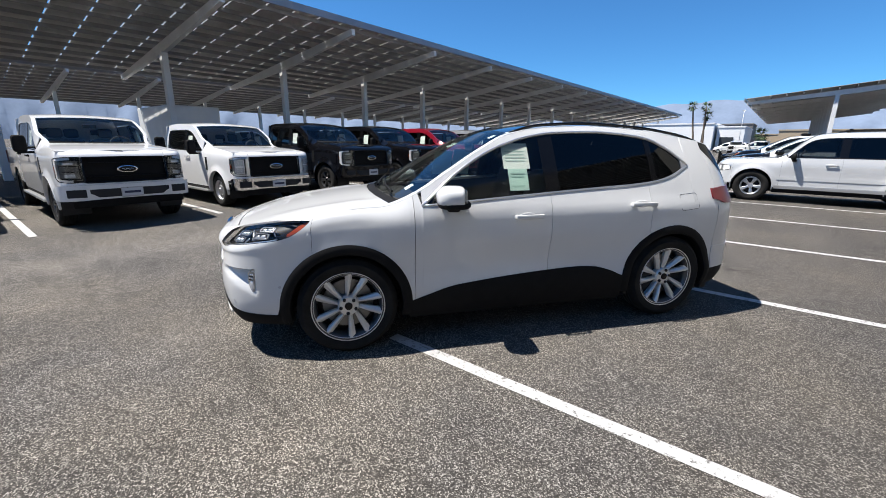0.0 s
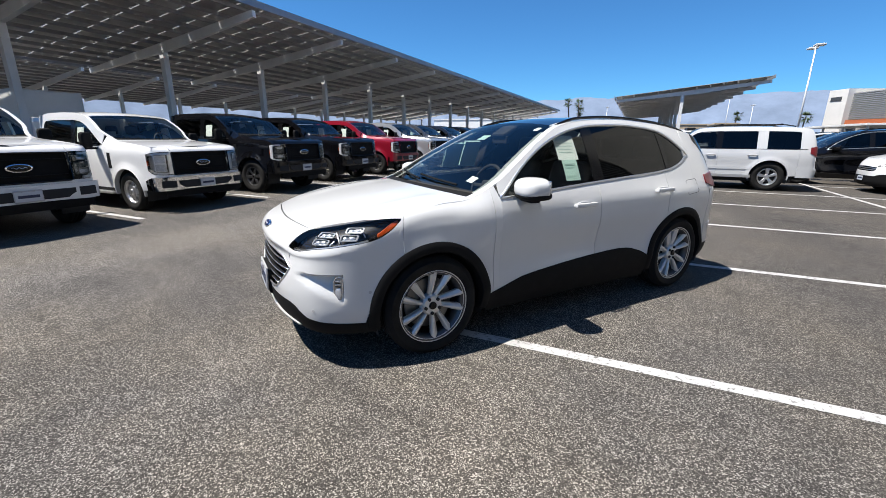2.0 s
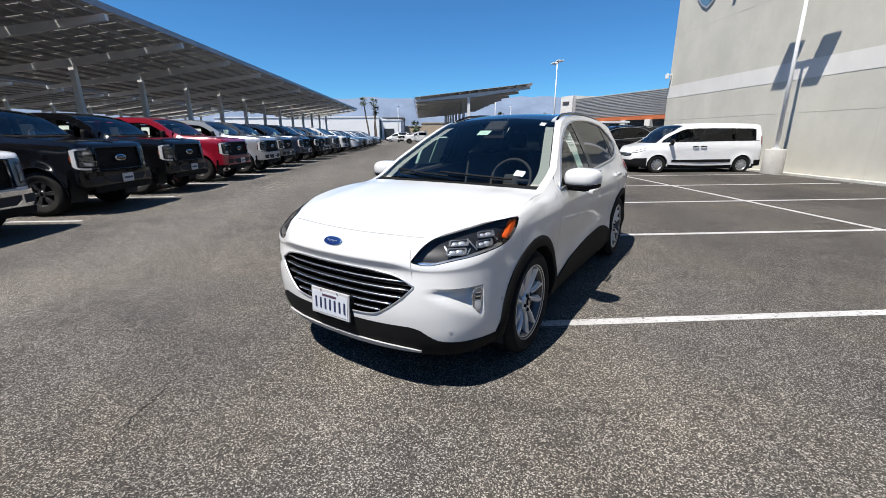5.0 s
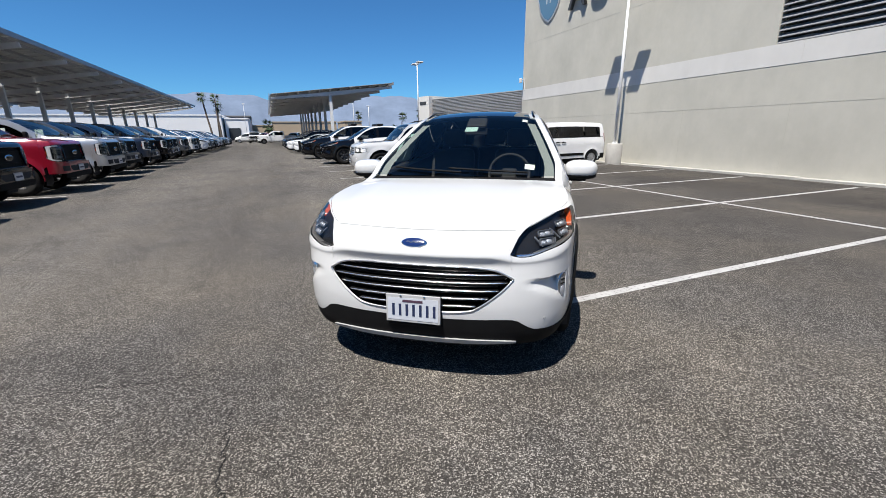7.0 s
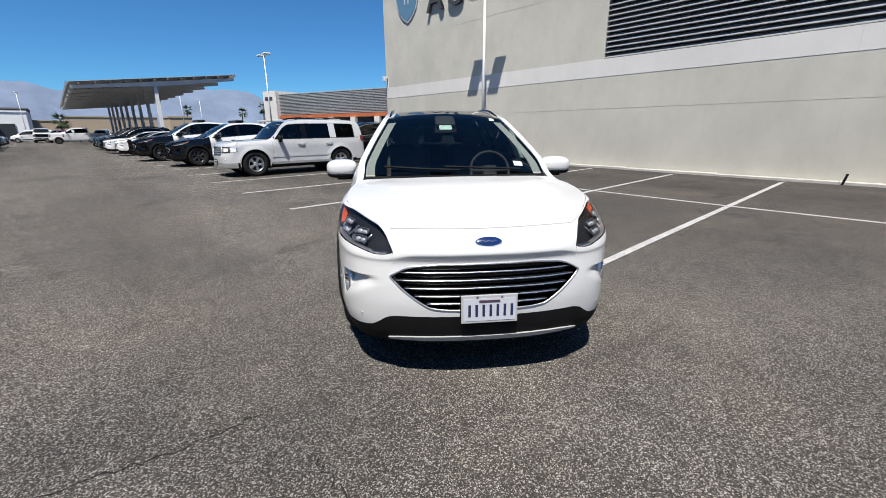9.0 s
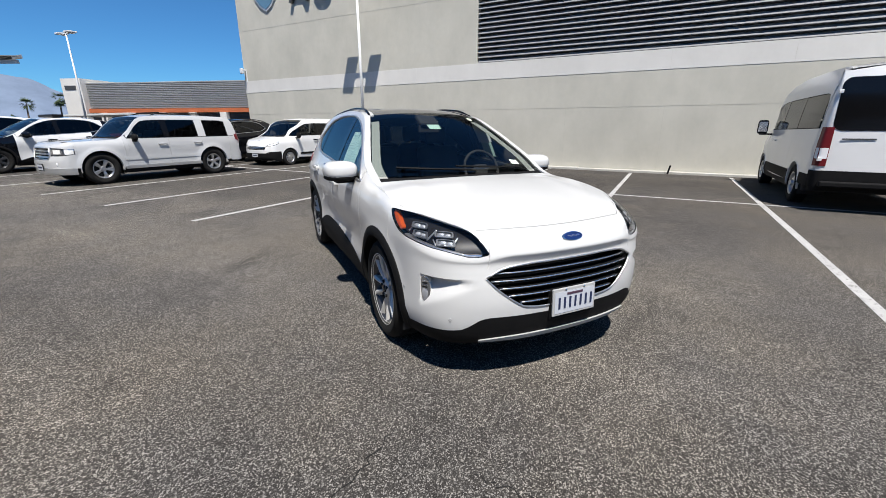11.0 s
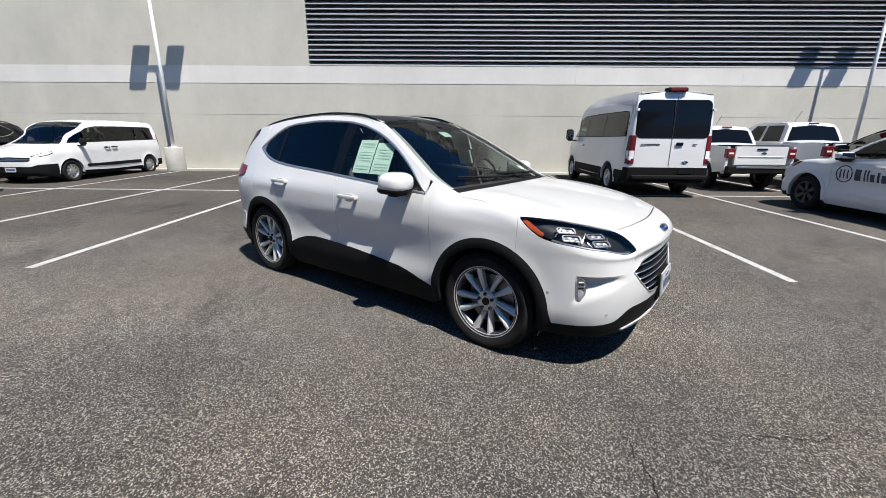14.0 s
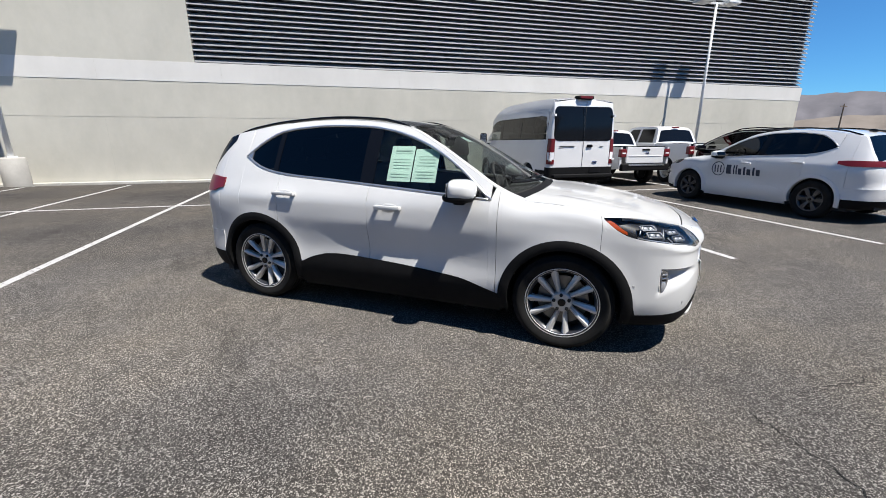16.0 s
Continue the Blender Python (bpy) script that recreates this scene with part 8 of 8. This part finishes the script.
# compact pickups beyond it, seen from behind
def maverick(y, x_tail, label):
    z0 = ground_z(x_tail + 1, y)
    t = thing("pickup_truck", label, "pickup truck", pose(x_tail, y, z0) @ Matrix.Diagonal((1.0, 1.0, 1.07, 1.0)), "compact pickups by the wall")
    W = WHITE_COOL
    for sg in (1, -1):
        out = [(0.02, 0.52), (0.02, 1.12), (1.45, 1.14), (1.45, 0.45), (1.25, 0.45)]
        out += [(0.90 + 0.40 * math.cos(radians(a)), 0.36 + 0.40 * math.sin(radians(a))) for a in range(20, 165, 12)] + [(0.48, 0.46)]
        bm = sheet(out, 0.07, "Y")
        bm.transform(Matrix.Translation((0, 0.90, 0)))
        if sg < 0:
            flip(bm)
        part("bed_side", bm, W, t)
        part("cab_side", boxed(1.46, 3.9, sg * 0.90 - 0.04, sg * 0.90 + 0.04, 0.42, 1.13, 0.03), W, t)
        lamp = part("tail_lamp", boxed(-0.02, 0.12, sg * 0.80 - 0.105, sg * 0.80 + 0.105, 0.84, 1.07, 0.02), RED_LENS, t, "square red tail lamp")
        part("reverse_lens", boxed(-0.026, -0.02, sg * 0.80 - 0.06, sg * 0.80 + 0.06, 0.935, 0.975), WHITE_LENS, lamp)
        wheel(t, 0.90, sg * 0.79, 0.355, 0.225, 0.22, "steel", sg)
        wheel(t, 3.95, sg * 0.79, 0.355, 0.225, 0.22, "steel", sg)
        part("side_mirror", rounded(0.07, 0.12, 0.08, 2.8, 8), CLAD, t, "", True).location = (3.2, sg * 1.02, 1.15)
        for x0, x1 in ((1.62, 2.35), (2.45, 3.3)):
            rows = [[Vector((x0, sg * 0.894, 1.15)), Vector((x1, sg * 0.894, 1.15))], [Vector((x0 + (0.1 if x0 < 2 else 0), sg * 0.735, 1.55)), Vector((x1 - (0.0 if x0 < 2 else 0.45), sg * 0.735, 1.55))]]
            part("side_window", grid_mesh(rows), GLOSS_BLACK, t)
    part("tailgate", boxed(-0.01, 0.06, -0.69, 0.69, 0.66, 1.13, 0.02), W, t)
    part("gate_crease", boxed(-0.022, -0.008, -0.60, 0.60, 0.86, 0.885, 0.005), W, t)
    part("gate_handle", boxed(-0.03, 0.0, -0.14, 0.14, 1.03, 1.075, 0.01), CLAD, t)
    part("gate_top", boxed(-0.012, 0.07, -0.70, 0.70, 1.131, 1.15, 0.004), CLAD, t)
    emblem(t, -0.012, -0.06, 0.96, 0.07, 0.028, 0, 180)
    part("rear_bumper", boxed(-0.10, 0.05, -0.88, 0.88, 0.46, 0.65, 0.03), CLAD, t)
    part("bumper_strip", boxed(-0.115, -0.1, -0.66, 0.66, 0.60, 0.645, 0.006), SATIN, t)
    part("bed_floor", boxed(0.06, 1.46, -0.83, 0.83, 0.58, 0.62), CLAD, t)
    part("hood", boxed(3.9, 4.85, -0.84, 0.84, 0.45, 1.06, 0.10), W, t)
    # cab: a closed shell with dark panes set on it
    sec = [(1.47, 1.13, 0.89), (1.54, 1.36, 0.80), (1.62, 1.56, 0.70), (1.75, 1.63, 0.66), (2.2, 1.66, 0.66), (2.8, 1.655, 0.66), (3.08, 1.59, 0.68), (3.5, 1.35, 0.78), (3.9, 1.10, 0.88)]
    def cab(x0, x1, ins=0.0, up=0.0, y0=-1.0, y1=1.0):
        rows = []
        for i in range(13):
            x = x0 + (x1 - x0) * i / 12
            z, w = hermite([(q[0], q[1]) for q in sec])(x), hermite([(q[0], q[2]) for q in sec])(x)
            rows.append([Vector((x, (y0 + (y1 - y0) * j / 8) * (w - ins), z + up - 0.03 * (y0 + (y1 - y0) * j / 8) ** 2)) for j in range(9)])
        bm = grid_mesh(rows)
        bmesh.ops.recalc_face_normals(bm, faces=bm.faces)
        return bm
    part("roof", cab(1.60, 3.10), W, t, "", True)
    part("rear_frame", cab(1.47, 1.60), W, t, "", True)
    part("rear_window", cab(1.485, 1.60, 0.10, 0.012), GLOSS_BLACK, t, "dark cab rear window", True)
    part("windscreen_frame", cab(3.10, 3.9), W, t, "", True)
    part("windscreen", cab(3.14, 3.86, 0.07, 0.008), GLOSS_BLACK, t, "dark windscreen", True)
    for sg in (1, -1):
        rows = [[Vector((x, sg * w, z - 0.03)), Vector((x, sg * 0.885, 1.12))] for x, z, w in sec]
        part("cab_frame", grid_mesh(rows), W, t)
    part("brake_lamp", boxed(1.58, 1.64, -0.14, 0.14, 1.58, 1.62, 0.01), RED_LENS, t)
    part("cabin", boxed(1.5, 3.8, -0.8, 0.8, 0.4, 1.12), DARK, t)
    part("antenna", tube([(3.0, -0.5, 1.64), (2.75, -0.5, 1.95)], 0.006, 5), DARK, t)
    for y2 in (-0.36, 0.36):
        part("headrest", boxed(2.2, 2.28, y2 - 0.13, y2 + 0.13, 1.18, 1.42, 0.03), SEAT, t)
    return t


m1 = maverick(-5.3, 4.85, "white compact pickup with red square tail lamps")
again(m1, pose(4.75, -7.75, ground_z(5.7, 0)) @ Matrix.Diagonal((1.0, 1.0, 1.07, 1.0)), "white compact pickup parked beside another")

# dark SUVs, fleet cars and far traffic
def fleet_more(t, sh, body):
    part("light_bar", boxed(-0.6, -0.3, -0.55, 0.55, 0, 0.09, 0.03), LAMP_BLACK, t, "flat dark roof light bar").location.z = sh.top(-0.45, 0) - 0.005
    for z in (0.5, 0.66, 0.82):
        part("push_bar", tube([(2.32, -0.45, z), (2.40, 0, z), (2.32, 0.45, z)], 0.025, 6), CLAD, t, "black push bar")
    for sg in (1, -1):
        part("push_upright", boxed(2.30, 2.38, sg * 0.3 - 0.03, sg * 0.3 + 0.03, 0.42, 0.92, 0.01), CLAD, t)


SUV_C = dict(SUV_B)
SUV_C.update(paint=BLACK_PAINT, fine=0.75, more=[fleet_more], tyre=(0.37, 0.235, 0.22, "black"), clad_mat=CLAD,
             rear=dict(gate=0.62, bump_top=0.62, bump_low=0.42, skirt=0.26, mat=BLACK_PAINT, lamps=[(-1.66, None, 1.00, 1.12, RED_LENS)]))
f1 = vehicle(SUV_C, "suv", "black fleet SUV with white doors and light bar", "SUV", pose(0.45, 20.5, ground_z(0, 20.5), 0, 0, 180) @ Matrix.Scale(1.06, 4), "fleet cars")
for ob in f1.children:
    if ob.name.startswith(("front_door", "rear_door", "roof", "side_frame", "windscreen_pillar")) and ob.material_slots and ob.material_slots[0].material is BLACK_PAINT:
        ob.material_slots[0].link = "OBJECT"
        ob.material_slots[0].material = WHITE_COOL
again(f1, pose(0.05, 25.4, ground_z(0, 25.4), 0, 0, 180) @ Matrix.Scale(1.06, 4))
dark = again(v_b, pose(5.3, 17.6, ground_z(0, 17.6), 0, 0, 180) @ Matrix.Scale(1.05, 4), "dark blue SUV in the second row", [(WHITE_COOL, BLUE_PAINT)])
for ob in list(dark.children_recursive):
    if ob.name.startswith("decal"):
        bpy.data.objects.remove(ob)
for ob in list(dark.children_recursive):
    if ob.name.split(".")[0] in ("slat_edge", "lamp_unit", "plate_bar", "sill_liner", "dashboard", "headliner", "floor_pan"):
        bpy.data.objects.remove(ob)


def fleet(x, y, yaw, mt, label, k=1.0, src=None):
    c = again(dark, pose(x, y, ground_z(x, y), 0, 0, yaw) @ Matrix.Scale(k, 4), label)
    for ob in c.children_recursive:
        for slot in ob.material_slots:
            if slot.material is BLUE_PAINT:
                slot.link = "OBJECT"
                slot.material = mt
    c["group"] = "fleet cars"
    return c


# lower saloon shape
SALOON = dict(SUV_B)
low = lambda pts: [(x, z if z < 0.8 else 0.8 + (z - 0.8) * 0.72) for x, z in pts]
SALOON.update(zc=low(SUV["zc"]), dlo=low(SUV["dlo"]), belt=low(SUV["belt"]), fine=0.6, more=[], paint=WHITE_COOL, clad=0.0, arch=0.39, handles=[(-0.02, 0.86), (-1.03, 0.90)], mirror=(0.60, 0.985, 1.02),
              lamp=dict(pts=[("y", 0.49, 0.72, 0.70), ("y", 0.68, 0.78, 0.70), ("x", 1.98, 0.81, 0.73), ("x", 1.72, 0.86, 0.80), ("x", 1.60, 0.87, 0.86)], deep=0.04, inner=[(0.1, 0.8, 0.2, 0.8, -0.015, WHITE_LENS)]),
              ds=[(z if z < 0.8 else 0.8 + (z - 0.8) * 0.72, d) for z, d in SUV["ds"]], dsf=[(z if z < 0.8 else 0.8 + (z - 0.8) * 0.72, d) for z, d in SUV["dsf"]],
              df=[(z if z < 0.74 else 0.74 + (z - 0.74) * 0.72, d) for z, d in SUV["df"]], cabin=dict(dash=(1.0, 0.98), rows=[(-0.05, 2), (-0.95, 3)], seat_z=0.45))
s1 = vehicle(SALOON, "car", "white saloon car parked nose to the aisle", "car", pose(-0.35, 32.3, ground_z(0, 32.3), 0, 0, 180), "fleet cars")
again(s1, pose(-0.65, 35.8, ground_z(0, 35.8), 0, 0, 180))
fleet(-0.6, 38.8, 180, BLACK_PAINT, "black SUV parked nose to the aisle")
fleet(-0.6, 42.0, 180, BLUE_PAINT, "dark SUV parked nose to the aisle")
fleet(-0.6, 45.2, 180, BLACK_PAINT, "black SUV under the far canopy")
fleet(-0.2, 50.0, 180, GREY_PAINT, "grey SUV under the far canopy")
fleet(6.9, 20.8, 180, BLACK_PAINT, "black SUV in the second row")
fleet(7.0, 24.0, 180, GREY_PAINT, "grey SUV in the second row")
fleet(7.0, 27.2, 180, WHITE_COOL, "white SUV in the second row")
fleet(6.6, 30.4, 180, BLACK_PAINT, "black SUV in the second row")
fleet(3.9, -8.1, 0, BLACK_PAINT, "black SUV beside the decaled one")
# far end of the aisle
again(t_white, pose(-3.0, 72, ground_z(0, 72), 0, 0, 178), "white pickup truck at the far end of the aisle")
again(t_white, pose(4.0, 66, ground_z(0, 66), 0, 0, 170), "white pickup truck near the far canopy")
again(t_white, pose(-6.5, 84, ground_z(0, 84), 0, 0, -90), "white pickup truck across the far lane")
fleet(-3.6, 88, -70, RED_PAINT, "red car at the far end")
fleet(0.5, 90, -100, WHITE_COOL, "white car at the far end")
for i in range(9):
    y = 10.72 + 2.87 * (10 + i)
    fleet(-11.4, y, 0, (WHITE_COOL, GREY_PAINT, BLACK_PAINT, WHITE_COOL, SILVER_PAINT, BLACK_PAINT, GREY_PAINT, WHITE_COOL, BLACK_PAINT)[i], "SUV further along the row of trucks", 1.08)
for x, y, yaw, lb in ((-7.6, 88, 175, "white van parked at the far end"), (-5.0, 96, -90, "white van beyond the far lane"), (1.8, 100, -95, "white van near the far buildings")):
    again(v_mini, pose(x, y, ground_z(x, y), 0, 0, yaw), lb)
# row under the canopy behind the trucks
for i, (y, mt) in enumerate(((3.6, BLACK_PAINT), (13.4, WHITE_COOL), (19.3, GREY_PAINT), (25.0, BLACK_PAINT), (30.8, SILVER_PAINT), (36.5, WHITE_COOL))):
    fleet(-19.2, y, 180, mt, "SUV parked under the solar canopy", 1.05)

recolour(dark, BLUE_PAINT, BLACK_PAINT)
dark["label"] = "black SUV parked in the second row"


def box_truck(x, y):
    t = thing("box_truck", "white box truck parked under the canopy", "box truck", pose(x, y, 0))
    part("box", boxed(-3.2, 1.6, -1.15, 1.15, 0.95, 3.15, 0.03), POLE, t, "plain white cargo box")
    part("cab", boxed(1.7, 3.4, -1.0, 1.0, 0.5, 2.1, 0.2), WHITE_COOL, t)
    part("windscreen", boxed(3.3, 3.42, -0.85, 0.85, 1.35, 1.95, 0.02), GLOSS_BLACK, t)
    part("chassis", boxed(-3.1, 3.2, -0.5, 0.5, 0.5, 0.9), DARK, t)
    for xx in (-2.0, 2.5):
        for sg in (1, -1):
            wheel(t, xx, sg * 0.95, 0.42, 0.28, 0.25, "steel", sg)


box_truck(-25.0, 8.9)
